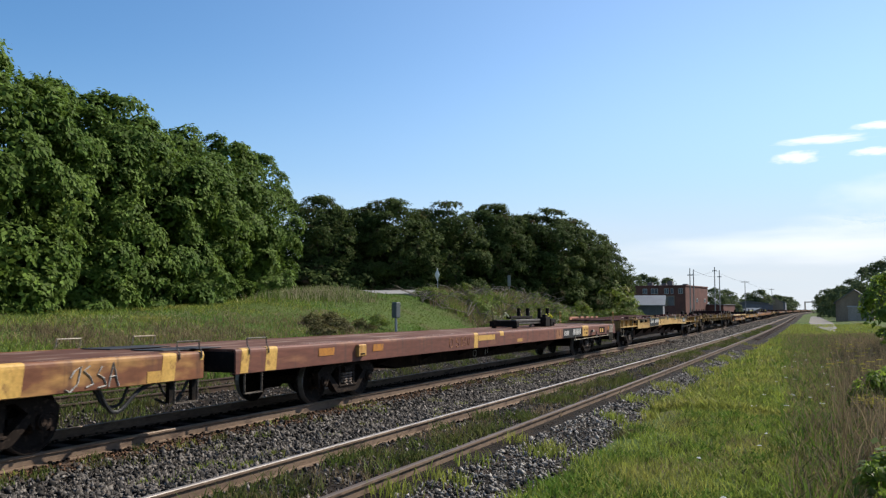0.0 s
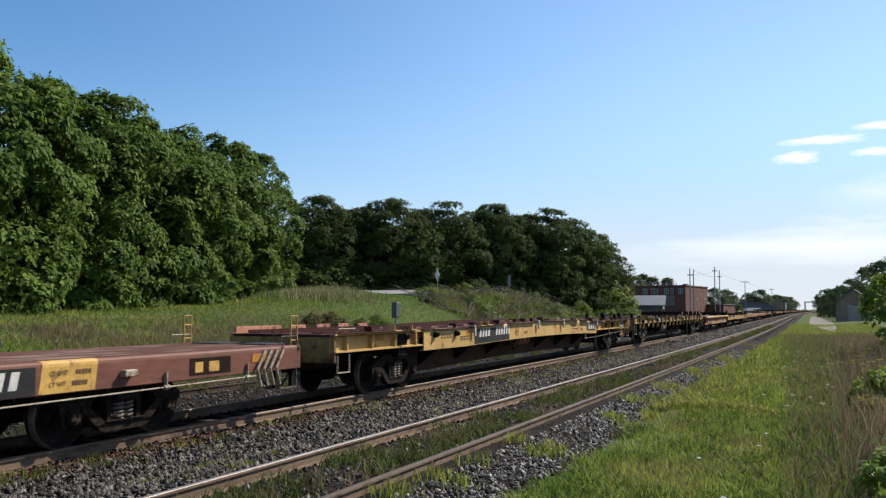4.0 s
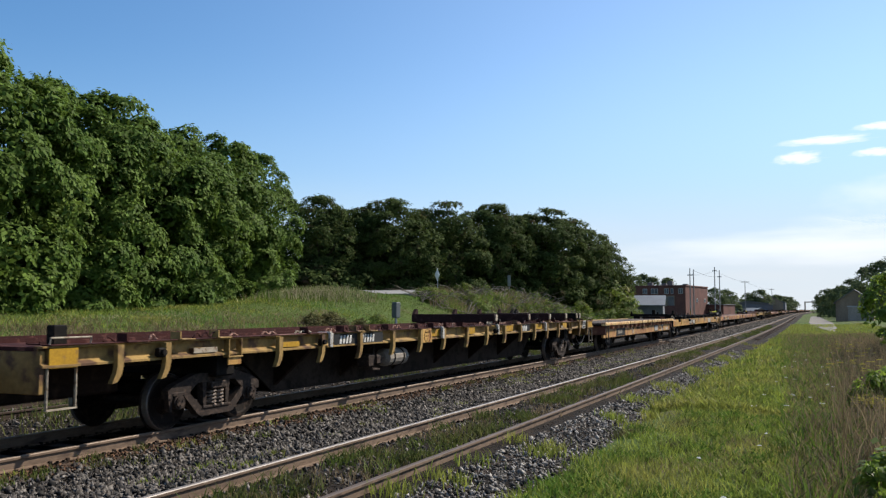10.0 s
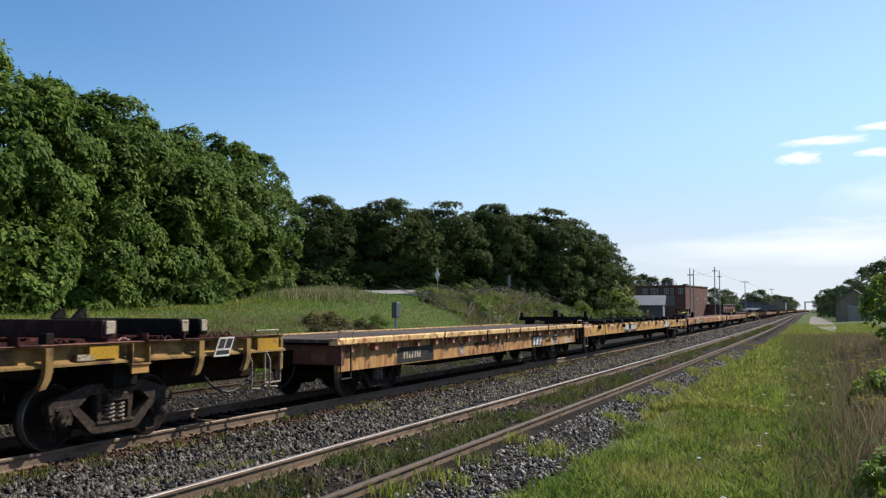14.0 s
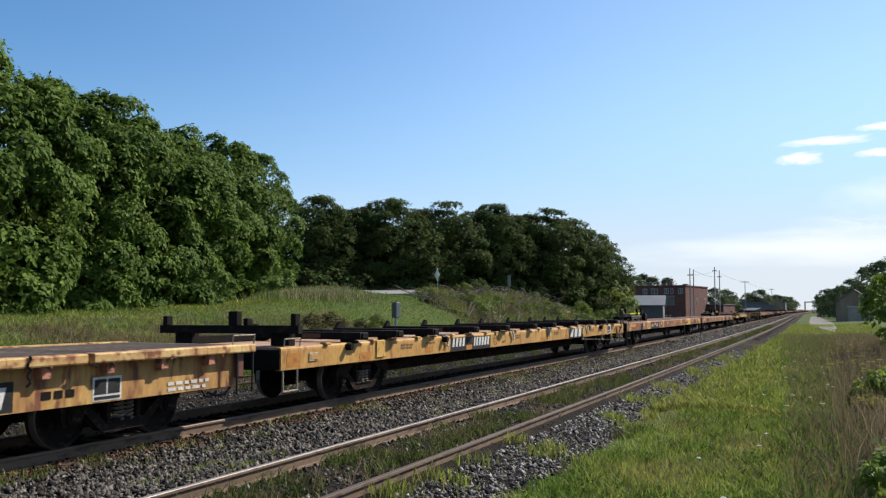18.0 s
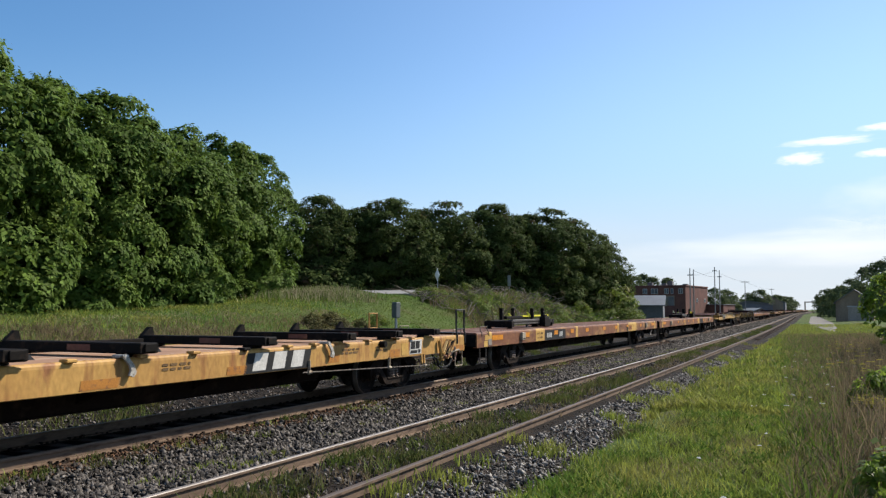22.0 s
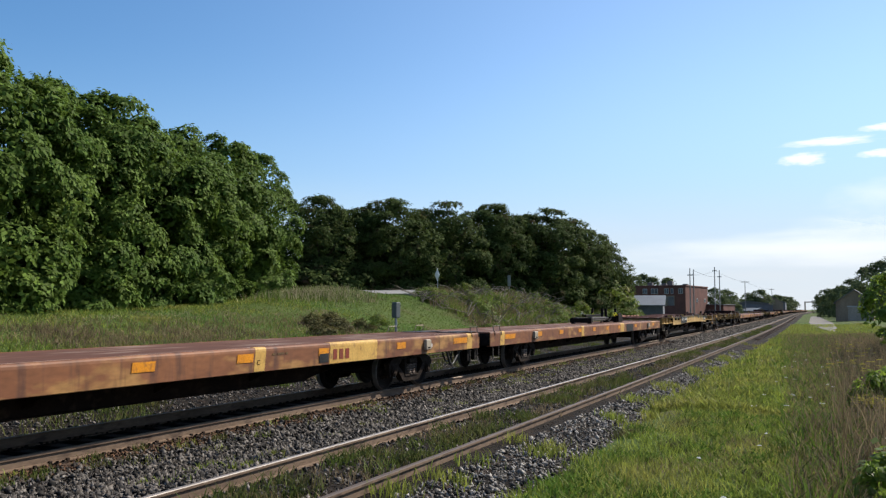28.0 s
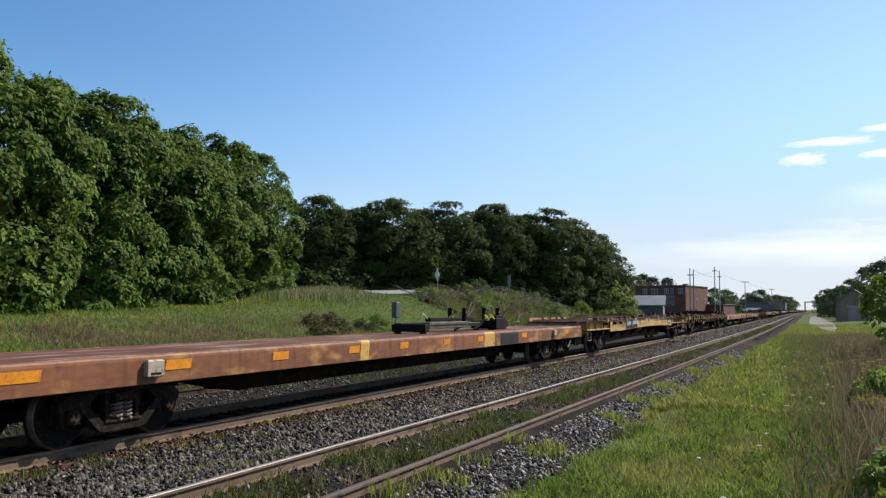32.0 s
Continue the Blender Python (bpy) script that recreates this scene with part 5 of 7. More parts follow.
    for y, w, n in key.get("print", ()):
        fine_print(car, y, top - 0.15, w, n, half)
    edge_wear_glint(car, e, half, top, int(e * 10) + len(key["patches"]))
    if key.get("rod"):
        brake_rod(car, 6.6, e - 1.3, 0.70, 0.74, half)
        g = Geo()
        g.slab(half - 0.01, half + 0.10, 9.3, 9.52, bottom + 0.14, bottom + 0.24, 0.015)
        part("retainer_box", g, PALE, car)
        patch(car, 10.68, 11.65, bottom + 0.06, top - 0.10, SILL_DARK, half, name="repair_plate")
        for y0, y1 in ((10.8, 10.98), (11.12, 11.36)):
            patch(car, y0, y1, bottom + 0.1, bottom + 0.26, YELLOW_PATCH, half + 0.004)
        grab = Geo()
        for k in range(4):
            grab.tube([(half + 0.02, e - 1.1 + 0.18 * k, 1.15), (half + 0.05, e - 1.35 + 0.18 * k, 0.85), (half + 0.02, e - 1.2 + 0.18 * k, 0.55)], 0.026, 6)
        part("uncoupling_lever", grab, PALE, car)
    if key.get("hose"):
        hose_loop(car, ((e - 2.0, 0.80), (e - 1.78, 0.46), (e - 1.6, 0.44), (e - 1.25, 0.72), (e - 0.95, 0.80)), half - 0.1)
        hose_loop(car, ((e - 1.95, 0.80), (e - 1.75, 0.52), (e - 1.45, 0.50), (e - 1.3, 0.78)), half - 0.25, 0.022)
    return car


def spine_flat(key, half=1.32, spin=True):
    """Tall yellow flat car on a deep fish-belly centre sill, with raised red channels along its deck."""
    car = thing("flat_car", key["label"], "flat car", "cars of the freight train")
    e, top, bottom = key["length"] / 2, 1.37, 0.95
    paint = key["paint"]
    if key["ribs"]:
        top, bottom = 1.40, 1.13
        for sg in (1, -1):
            g = Geo()
            g.prism([(sg * (half - 0.16), top), (sg * half, top), (sg * half, top - 0.022), (sg * (half - 0.09), top - 0.03), (sg * (half - 0.09), bottom + 0.075), (sg * (half + 0.01), bottom + 0.03), (sg * (half + 0.01), bottom), (sg * (half - 0.16), bottom)][::-sg], -e, e)
            part("side_sill", g, paint, car)
    else:
        side_sill(car, 7.1, half, top, bottom - 0.08, paint, -9.6)
        for sg in (1, -1):
            for a, b in ((-e, -9.62), (7.12, e)):
                g = Geo()
                g.prism([(sg * (half - 0.02), top), (sg * (half - 0.02), top - 0.04), (sg * (half - 0.13), top - 0.05), (sg * (half - 0.13), bottom + 0.09), (sg * (half - 0.01), bottom + 0.075), (sg * (half - 0.01), bottom + 0.045), (sg * (half - 0.16), bottom + 0.045), (sg * (half - 0.16), top)][::-sg], a, b)
                part("side_sill", g, paint, car)
                y = a + 0.5
                while y < b - 0.3:
                    g = Geo()
                    g.slab(min(sg * (half - 0.129), sg * (half - 0.03)), max(sg * (half - 0.129), sg * (half - 0.03)), y - 0.02, y + 0.02, bottom + 0.08, top - 0.05, 0.004)
                    part("stiffener", g, paint, car)
                    y += 1.05
    if key["ribs"]:
        for y in (-12.3, -11.38, -8.58, -7.2, -5.75, -4.3, -2.9, -1.56, -0.05, 1.4, 2.86, 4.3, 5.7, 7.05, 8.4, 11.2, 12.36):
            g = Geo()
            low = 0.86
            g.plate([(y - 0.05, top - 0.02), (y + 0.06, top - 0.02), (y + 0.06, bottom - 0.04), (y + 0.03, low + 0.12), (y - 0.04, low + 0.02), (y - 0.14, low), (y - 0.07, low + 0.14), (y - 0.05, bottom - 0.04)], half + 0.001, half + 0.08)
            part("side_rib", g, paint, car)
        for y in (-9.8, 9.98):
            g = Geo()
            for a in (-0.17, 0.15):
                g.slab(half - 0.06, half + 0.05, y + a, y + a + 0.02, 1.10, top - 0.01, 0.004)
            g.slab(half - 0.06, half + 0.06, y - 0.18, y + 0.18, 1.085, 1.11, 0.004)
            q = part("jacking_bracket", g, paint, car)
            g = Geo()
            g.slab(half + 0.01, half + 0.035, y - 0.16, y + 0.16, 0.965, 1.083, 0.006)
            part("tag_plate", g, YELLOW_TAN, q)
    g = Geo()
    g.box(-half + 0.101, half - 0.101, -e, e, top - 0.06, top - 0.01)
    part("deck", g, RAIL_RED, car)
    lr = random.Random(31 + key["ribs"])
    y = -e + 0.1
    while y < e - 0.4:
        l = min(lr.uniform(0.5, 2.3), e - 0.1 - y)
        reach = 0.03 if key["ribs"] else lr.choice((0.05, 0.10, 0.13, 0.10))
        g = Geo()
        g.slab(half - 0.15, half + reach, y, y + l, top + 0.002, top + 0.016, 0.004)
        part("deck_lip", g, lr.choice((RAIL_RED, RAIL_RED, RUST_BROWN)), car)
        y += l + lr.choice((0.012, 0.02, 0.3))
    for x, h in ((0.55, 0.035), (-0.45, 0.045), (-1.05, 0.055)):
        n = 5
        for k in range(n):
            a, b = -e + 0.5 + k * (2 * e - 1.0) / n, -e + 0.5 + (k + 1) * (2 * e - 1.0) / n - 0.25
            g = Geo()
            g.prism([(x - 0.13, top - 0.009), (x + 0.13, top - 0.009), (x + 0.13, top + h), (x + 0.11, top + h), (x + 0.11, top + 0.005), (x - 0.11, top + 0.005), (x - 0.11, top + h), (x - 0.13, top + h)], a, b)
            part("deck_channel", g, RAIL_RED, car)
    r = random.Random(int(e * 10) + key["ribs"])
    y = -e + 1.0
    while y < e - 1.0:
        g = Geo()
        c = r.choice((CHAIN_PINK, CHAIN_PINK, PALE, RAIL_RED))
        n = r.choice((7, 13, 13, 19))
        h = r.uniform(0.03, 0.08)
        w = r.uniform(0.022, 0.036)
        g.tube([(half - 0.04 + 0.012 * math.sin(k * 2.2), y + w * k, top + 0.03 + h * abs(math.sin(k * 0.524)) ** 1.3) for k in range(n)], 0.015, 5)
        part("tie_down_chain", g, c, car)
        if r.random() < 0.6:
            yb = y + r.uniform(0.45, 0.7)
            g = Geo()
            g.slab(half - 0.14, half + 0.09, yb - 0.15, yb + 0.15, top + 0.003, top + 0.022, 0.004)
            g.plate([(yb - 0.15, top + 0.02), (yb - 0.12, top + 0.02), (yb - 0.12, top + 0.13), (yb - 0.15, top + 0.13)], half - 0.14, half + 0.05)
            part("deck_bracket", g, r.choice((RAIL_RED, paint, RAIL_RED)), car)
        y += r.uniform(0.55, 1.15)
    for sg in (-1, 1):
        g = Geo()
        g.slab(-half + 0.04, half - 0.04, min(sg * e, sg * (e - 0.07)), max(sg * e, sg * (e - 0.07)), 0.8, top - 0.062, 0.01)
        part("end_sill", g, YELLOW_DARK, car)
        g = Geo()
        g.slab(-0.45, 0.45, min(sg * (e + 0.3), sg * (e - 2.1)), max(sg * (e + 0.3), sg * (e - 2.1)), 0.62, 1.15, 0.04)
        part("draft_sill", g, SILL_DARK, car)
        coupler(car, sg * (e + 0.1), sg)
        truck(car, sg * key["truck"], spin, 1 if key["ribs"] else 0)
        stirrup(car, sg * e - sg * 0.1, sg * e - sg * 0.55, 0.60, bottom, half, PALE)
        grab_iron(car, sg * e - sg * 0.15, sg * e - sg * 0.8, top - 0.02, top + 0.1, half - 0.06, PALE)
    underframe(car, 2 * e, top - 0.065, 0.29, key["truck"], half - 0.05, flat=2.5, steel=SPINE_GREY if key["ribs"] else SPINE_BROWN)
    for y0, y1, z0, z1, m, skew in key["panels"]:
        h2 = half - 0.13 if not key["ribs"] and not -9.6 < y0 < 7.2 and m is not WHITE else half
        if m is WHITE:
            g = Geo()
            g.slab(half - 0.12, half, y0 - 0.12, y1 + 0.12, z0 - 0.04, z1 + 0.04, 0.01)
            part("label_plate", g, paint, car)
            for a, b, c, d in ((0.06, 0.45, 0.42, 0.92), (0.55, 0.94, 0.42, 0.92), (0.06, 0.94, 0.1, 0.32)):
                patch(car, y0 + (y1 - y0) * a, y0 + (y1 - y0) * b, z0 + (z1 - z0) * c, z0 + (z1 - z0) * d, PANEL_BLACK, half + 0.004, name="label_field")
        if key["ribs"] and m is not WHITE:
            g = Geo()
            g.slab(half - 0.088, half, y0, y1, z0, z1, 0.006)
            part("mounting_plate", g, paint, car)
        patch(car, y0, y1, z0, z1, m, h2, skew=skew, name="lettering_panel" if m is PANEL_BLACK else "paint_patch")
    for y, z, size, widths in key["bars"]:
        bars(car, y, z, size, widths, half, thick=0.72, skew=0.2)
    for y, z, w, n in key["print"]:
        fine_print(car, y, z, w, n, half - 0.13 if not key["ribs"] and not -9.6 < y < 7.2 else half)
    for y in key["winches"]:
        g = Geo()
        g.cyl((half - 0.02, y, 1.24), (half + 0.13, y, 1.24), 0.045, 9)
        g.slab(half, half + 0.08, y - 0.07, y + 0.07, 1.17, 1.31, 0.02)
        part("winch", g, BLACK, car)
    for y in key["straps"]:
        g = Geo()
        g.plate([(y - 0.04, 1.15), (y + 0.06, 1.13), (y + 0.065, 1.40), (y - 0.035, 1.41)], half + 0.05, half + 0.10)
        g.slab(half - 0.2, half + 0.08, y - 0.035, y + 0.06, 1.395, 1.43, 0.012)
        part("strap_end", g, STRAP, car, "frayed off-white strap end")
    brake_gear(car, key["tank_y"], half + (0.06 if key["ribs"] else -0.1), 0.78 if key["ribs"] else 0.82, key["tank"])
    if key["rod"]:
        brake_rod(car, 5.0, e - 1.6, 0.68, 0.86, half)
    if key["lever"]:
        g = Geo()
        g.slab(half - 0.1, half + 0.03, e - 0.85, e - 0.1, 0.98, 1.35, 0.03)
        part("end_box", g, paint, car)
        for k in range(3):
            g = Geo()
            y = e - 1.25 + 0.17 * k
            g.beam((half + 0.03, y + 0.35, 1.38 + 0.03 * k), (half + 0.05 + 0.01 * k, y, 0.9 + 0.07 * k), 0.05 + 0.02 * (k % 2), 0.04)
            part("end_brace", g, (YELLOW_PALE, paint, YELLOW_TAN)[k], car)
        patch(car, e - 0.62, e - 0.36, 1.06, 1.2, ORANGE_FADED, half + 0.03)
        tangle(car, 12, e - 1.2, e - 0.45, 0.95, 1.42, half + 0.05, 4, 4)
        tangle(car, 13, 11.6, 12.5, 0.55, 0.85, half - 0.08, 4, 7)
        # Dark and brown patches on the recessed web between stiffeners.
        for y0, y1, m in ((9.15, 9.5, SILL_DARK), (9.62, 9.98, RUST_STAIN), (10.5, 11.0, RUST_STAIN)):
            patch(car, y0, y1, 1.03, 1.27, m, half - 0.13, name="soiled_panel")
        drooping_hose(car, e - 2.6, e - 1.4, 0.78, 0.42, half)
    for y, w, m in key["beams"]:
        crossbeam(car, y, half - 0.05, top + 0.02, w, 0.30, m, 0.08, PALE)
    for x, y, w, h in key["blocks"]:
        g = Geo()
        g.slab(x - 0.07, x + 0.07, y - w / 2, y + w / 2, top + 0.005, top + h, 0.015)
        part("stanchion", g, BLACK, car)
    return car


def camber(car, rise, reach):
    """Bows the empty car's body upwards in the middle, cutting long members so that they can bend."""
    for ob in list(car.children):
        if ob.name.startswith(("truck", "coupler", "air_hose")) or ob.data is None:
            continue
        for o in [ob] + list(ob.children):
            me = o.data
            ys = [v.co.y for v in me.vertices]
            if max(ys) - min(ys) > 3:
                b = bmesh.new()
                b.from_mesh(me)
                for k in range(-13, 14):
                    bmesh.ops.bisect_plane(b, geom=b.verts[:] + b.edges[:] + b.faces[:], plane_co=(0, k, 0), plane_no=(0, 1, 0))
                b.to_mesh(me)
                b.free()
            for v in me.vertices:
                v.co.z += rise * max(1 - (v.co.y / reach) ** 2, 0.0)
            me.update()


def short_flat(key, half=1.5, spin=True):
    """Shorter yellow flat car with a pale plank edge over a rust-streaked side sill with stake pockets."""
    car = thing("flat_car", key["label"], "flat car", "cars of the freight train")
    e, top = key["length"] / 2, 1.29
    for sg in (1, -1):
        g = Geo()
        w = half - 0.19
        g.prism([(sg * (w - 0.10), 0.62), (sg * w, 0.62), (sg * w, 1.158), (sg * (w - 0.10), 1.158)][::sg], -e + 0.35, e - 0.35)
        part("side_sill", g, YELLOW_RUSTY, car)
        ends = [-e]
        er = random.Random(17)
        while ends[-1] < e - 1.6:
            ends.append(ends[-1] + er.choice((0.45, 0.7, 0.9, 1.3, 1.3)))
        ends.append(e)
        for k in range(len(ends) - 1):
            a, b = ends[k], ends[k + 1] - er.choice((0.008, 0.008, 0.012, 0.11))
            g = Geo()
            g.prism([(sg * (half - 0.2), 1.16), (sg * (half - 0.01), 1.16), (sg * half, 1.18), (sg * half, 1.27), (sg * (half - 0.02), top), (sg * (half - 0.2), top)][::sg], a, b)
            part("edge_rail", g, YELLOW_PALE, car)
        for k in range(34):
            y = er.uniform(-e + 0.3, e - 0.4)
            d, w2 = er.uniform(0.02, 0.06), er.uniform(0.03, 0.16)
            g = Geo()
            g.plate([(y, 1.162), (y + w2, 1.162), (y + w2 * 0.8, 1.162 - d), (y + w2 * 0.3, 1.162 - d * 0.7)][::-1], min(sg * (half - 0.03), sg * (half - 0.006)), max(sg * (half - 0.03), sg * (half - 0.006)))
            part("rust_flake", g, er.choice((RAIL_RED, RUST_BROWN, BLACK)), car)
        y = -e + 0.65
        while y < e - 0.5:
            g = Geo()
            g.slab(min(sg * (half - 0.30), sg * (half - 0.06)), max(sg * (half - 0.30), sg * (half - 0.06)), y - 0.065, y + 0.065, 1.0, 1.159, 0.01)
            part("stake_pocket", g, SALMON, car)
            y += 1.02
    n = 60
    for k in range(n):
        g = Geo()
        a, b = -e + 0.02 + k * (2 * e - 0.04) / n, -e + 0.02 + (k + 1) * (2 * e - 0.04) / n
        if k == 0:
            DECK = Geo().slab(-half + 0.21, half - 0.21, -(b - a) / 2 + 0.006, (b - a) / 2 - 0.006, 1.20, top - 0.02, 0.008).mesh("plank", WOOD_DECK)
        part("plank", DECK, None, car).matrix_basis = pose(0, (a + b) / 2, 0)
    for sg in (-1, 1):
        g = Geo()
        g.slab(-half + 0.1, half - 0.1, min(sg * (e - 0.3), sg * (e - 0.42)), max(sg * (e - 0.3), sg * (e - 0.42)), 0.75, 1.155, 0.02)
        part("end_sill", g, RUST_BROWN, car)
        coupler(car, sg * (e - 0.3), sg)
        truck(car, sg * 6.55, spin)
        grab_iron(car, sg * e - sg * 0.1, sg * e - sg * 0.65, top - 0.02, top + 0.15, half - 0.05, PALE)
        stirrup(car, sg * e - sg * 0.15, sg * e - sg * 0.55, 0.5, 1.16, half, DARK_STEEL)
    underframe(car, 2 * e - 0.6, 1.15, 0.40, 6.3, half - 0.28)
    h2 = half - 0.19
    patch(car, -6.2, -4.3, 0.64, 1.0, PANEL_BLACK, h2, name="lettering_panel")
    bars(car, -5.9, 0.74, 0.16, (0.7, 0.7, 0.7, 0.7, 0, 0.6, 0.6, 0.6), h2, PALE)
    patch(car, 3.35, 4.5, 0.64, 1.0, PANEL_BLACK, h2, name="lettering_panel")
    bars(car, 3.48, 0.68, 0.26, (1.1, 1.1, 1.1), h2, WHITE, name="emblem", thick=0.7, skew=0.25)
    patch(car, 5.7, 6.2, 0.64, 0.96, WHITE, h2)
    for a, b, c, d in ((5.73, 5.93, 0.73, 0.93), (5.96, 6.17, 0.73, 0.93), (5.73, 6.17, 0.66, 0.70)):
        patch(car, a, b, c, d, PANEL_BLACK, h2 + 0.005, name="label_field")
    fine_print(car, -1.6, 0.86, 0.9, 1, h2, BLACK, 0.10)
    fine_print(car, 7.1, 0.74, 0.9, 2, h2, WHITE, 0.05)
    fine_print(car, 4.9, 0.74, 0.5, 1, h2, BLACK, 0.1)
    rr = random.Random(3)
    for y, d in ((0.45, 0.4), (1.7, 0.3), (-1.1, 0.42), (4.55, 0.36), (-4.0, 0.36)):
        g = Geo()
        g.tube([(half + 0.014 - 0.012 * (k % 2), y + 0.03 * math.sin(k * 1.9), 1.30 - d * k / 9) for k in range(10)], 0.016, 5)
        part("tie_down_chain", g, BLACK, car)
    for y0, y1, d in ((-0.75, 0.35, 0.3), (-2.9, -2.1, 0.22)):
        g = Geo()
        g.tube([(half - 0.16, y0 + (y1 - y0) * k / 12, 1.13 - d * math.sin(math.pi * k / 12) + 0.012 * (k % 2)) for k in range(13)], 0.011, 5)
        part("tie_down_chain", g, BLACK, car)
    patch(car, -2.6, -2.3, 0.68, 0.92, PALE, h2)
    return car


def bolster_flat(key, half=1.32, spin=True):
    """Long bright yellow flat car with black container bolsters across its deck."""
    car = thing("flat_car", key["label"], "flat car", "cars of the freight train")
    e, top, bottom = key["length"] / 2, 1.19, 0.77
    side_sill(car, e, half, top, bottom, YELLOW_TAN)
    edge_wear_glint(car, e, half, top, 5)
    g = Geo()
    g.box(-half + 0.101, half - 0.101, -e + 0.02, e - 0.02, top - 0.05, top - 0.006)
    part("deck", g, DECK_TAN, car)
    for sg in (-1, 1):
        g = Geo()
        g.slab(-half + 0.04, half - 0.04, min(sg * e, sg * (e - 0.07)), max(sg * e, sg * (e - 0.07)), bottom, top - 0.052, 0.01)
        part("end_sill", g, BLACK, car)
        coupler(car, sg * (e - 0.05), sg)
        truck(car, sg * 10.4, spin)
        grab_iron(car, sg * e - sg * 0.15, sg * e - sg * 0.65, top - 0.02, top + 0.14, half - 0.05, PALE)
        stirrup(car, sg * e - sg * 0.1, sg * e - sg * 0.55, 0.40, bottom, half, PALE)
    underframe(car, 2 * e, top - 0.055, 0.40, 10.4, half - 0.04, flat=2.2)
    for y in (-11.2, -9.6, -7.7, -5.05, -2.6, 0.0, 2.15, 5.0, 7.7, 9.75, 11.75):
        crossbeam(car, y, half - 0.06, top + 0.001, 0.34, 0.20, BLACK, reach=0.24)
    for x in (-1.12,):
        for a, b in ((-13.4, -11.5), (-9.3, -8.0), (-7.4, -5.3), (-2.3, -0.3), (2.4, 4.7), (8.0, 9.5)):
            g = Geo()
            g.slab(x - 0.06, x + 0.06, a, b, top + 0.003, top + 0.15, 0.01)
            part("guide_rail", g, BLACK, car)
    for y0, y1, m, skew in ((-6.45, -5.4, PANEL_BLACK, 0.06), (-4.97, -3.6, PANEL_BLACK, 0.03), (4.5, 6.42, PANEL_BLACK, 0.1)):
        patch(car, y0, y1, bottom + 0.012, top - 0.065, m, half, skew=skew, name="lettering_panel")
    patch(car, -5.37, -4.98, bottom + 0.02, bottom + 0.14, ORANGE_FADED, half)
    patch(car, -5.37, -4.98, bottom + 0.14, top - 0.065, PANEL_BLACK, half, name="lettering_panel")
    for y0, y1, z0, z1 in ((-13.7, -13.25, 0.05, 0.30), (-11.1, -10.6, 0.03, 0.2), (-7.95, -7.5, 0.05, 0.2), (1.1, 1.75, 0.03, 0.16), (4.05, 4.55, 0.03, 0.16), (7.1, 7.5, 0.05, 0.2), (9.62, 10.1, 0.03, 0.2), (12.85, 13.8, 0.02, 0.16)):
        patch(car, y0, y1, bottom + z0, bottom + z1, ORANGE_FADED, half, skew=0.03)
    bars(car, -6.33, bottom + 0.12, 0.22, (0.85, 0.85, 0.85, 0.85), half, thick=0.7, skew=0.25)
    bars(car, -4.88, bottom + 0.10, 0.23, (0.55, 0.75, 0.75, 0.75, 0.75, 0.75), half, thick=0.75, skew=0.25)
    bars(car, 4.72, bottom + 0.05, 0.30, (1.7, 1.7, 1.7), half, name="emblem", thick=0.72, skew=0.3)
    patch(car, 10.6, 11.22, bottom + 0.05, top - 0.04, WHITE, half, skew=0.05)
    for a, b, c, d in ((10.66, 10.88, 0.17, 0.35), (10.92, 11.12, 0.17, 0.35), (10.64, 11.0, 0.07, 0.14), (11.04, 11.16, 0.07, 0.15)):
        patch(car, a, b, bottom + c, bottom + d, PANEL_BLACK, half + 0.004, name="label_field", skew=0.02)
    patch(car, 10.2, 10.52, bottom + 0.05, top - 0.1, YELLOW_PATCH, half)
    g = Geo()
    g.slab(half - 0.02, half + 0.03, -10.38, -10.02, bottom + 0.06, top + 0.01, 0.012)
    part("route_board", g, YELLOW_PATCH, car, "pale yellow steel route board")
    g = Geo()
    g.slab(half - 0.01, half + 0.02, -12.97, -12.68, bottom + 0.12, bottom + 0.28, 0.008)
    q = part("card_holder", g, PALE, car)
    g = Geo()
    g.slab(half + 0.012, half + 0.024, -12.94, -12.71, bottom + 0.15, bottom + 0.25, 0.004)
    part("card", g, YELLOW_TAN, q)
    for y, w, n in ((-9.2, 0.6, 2), (-7.9, 0.5, 1), (-1.6, 0.6, 2), (2.6, 0.6, 2), (7.6, 0.7, 2), (9.0, 0.5, 2)):
        fine_print(car, y, bottom + 0.26, w, n, half)
    for y in (-6.72, -1.75, 1.95, 7.15):
        g = Geo()
        prof = [(-0.14, 0.06), (-0.06, 0.0), (0.02, -0.08), (0.08, -0.2), (0.03, -0.27), (-0.05, -0.24), (-0.02, -0.16), (-0.06, -0.09), (-0.15, 0.0)]
        g.plate([(y + a, top + b) for a, b in prof][::-1], half + 0.04, half + 0.075)
        g.slab(half - 0.15, half + 0.07, y - 0.17, y - 0.07, top + 0.003, top + 0.05, 0.012)
        part("strap_end", g, STRAP, car, "frayed off-white strap end")
    r = random.Random(9)
    y = -e + 1.5
    while y < e - 1:
        g = Geo()
        g.slab(half - 0.1, half + 0.05, y - 0.08, y + 0.08, top - 0.015, top + 0.035, 0.012)
        part("tie_down_cleat", g, r.choice((YELLOW_TAN, YELLOW_PALE, BLACK, YELLOW_TAN)), car)
        y += r.uniform(0.7, 1.3)
    for y in (-11.6, -6.9, 9.2):
        g = Geo()
        g.cyl((half, y, top - 0.08), (half + 0.14, y, top - 0.08), 0.07, 8)
        part("winch", g, BLACK, car)
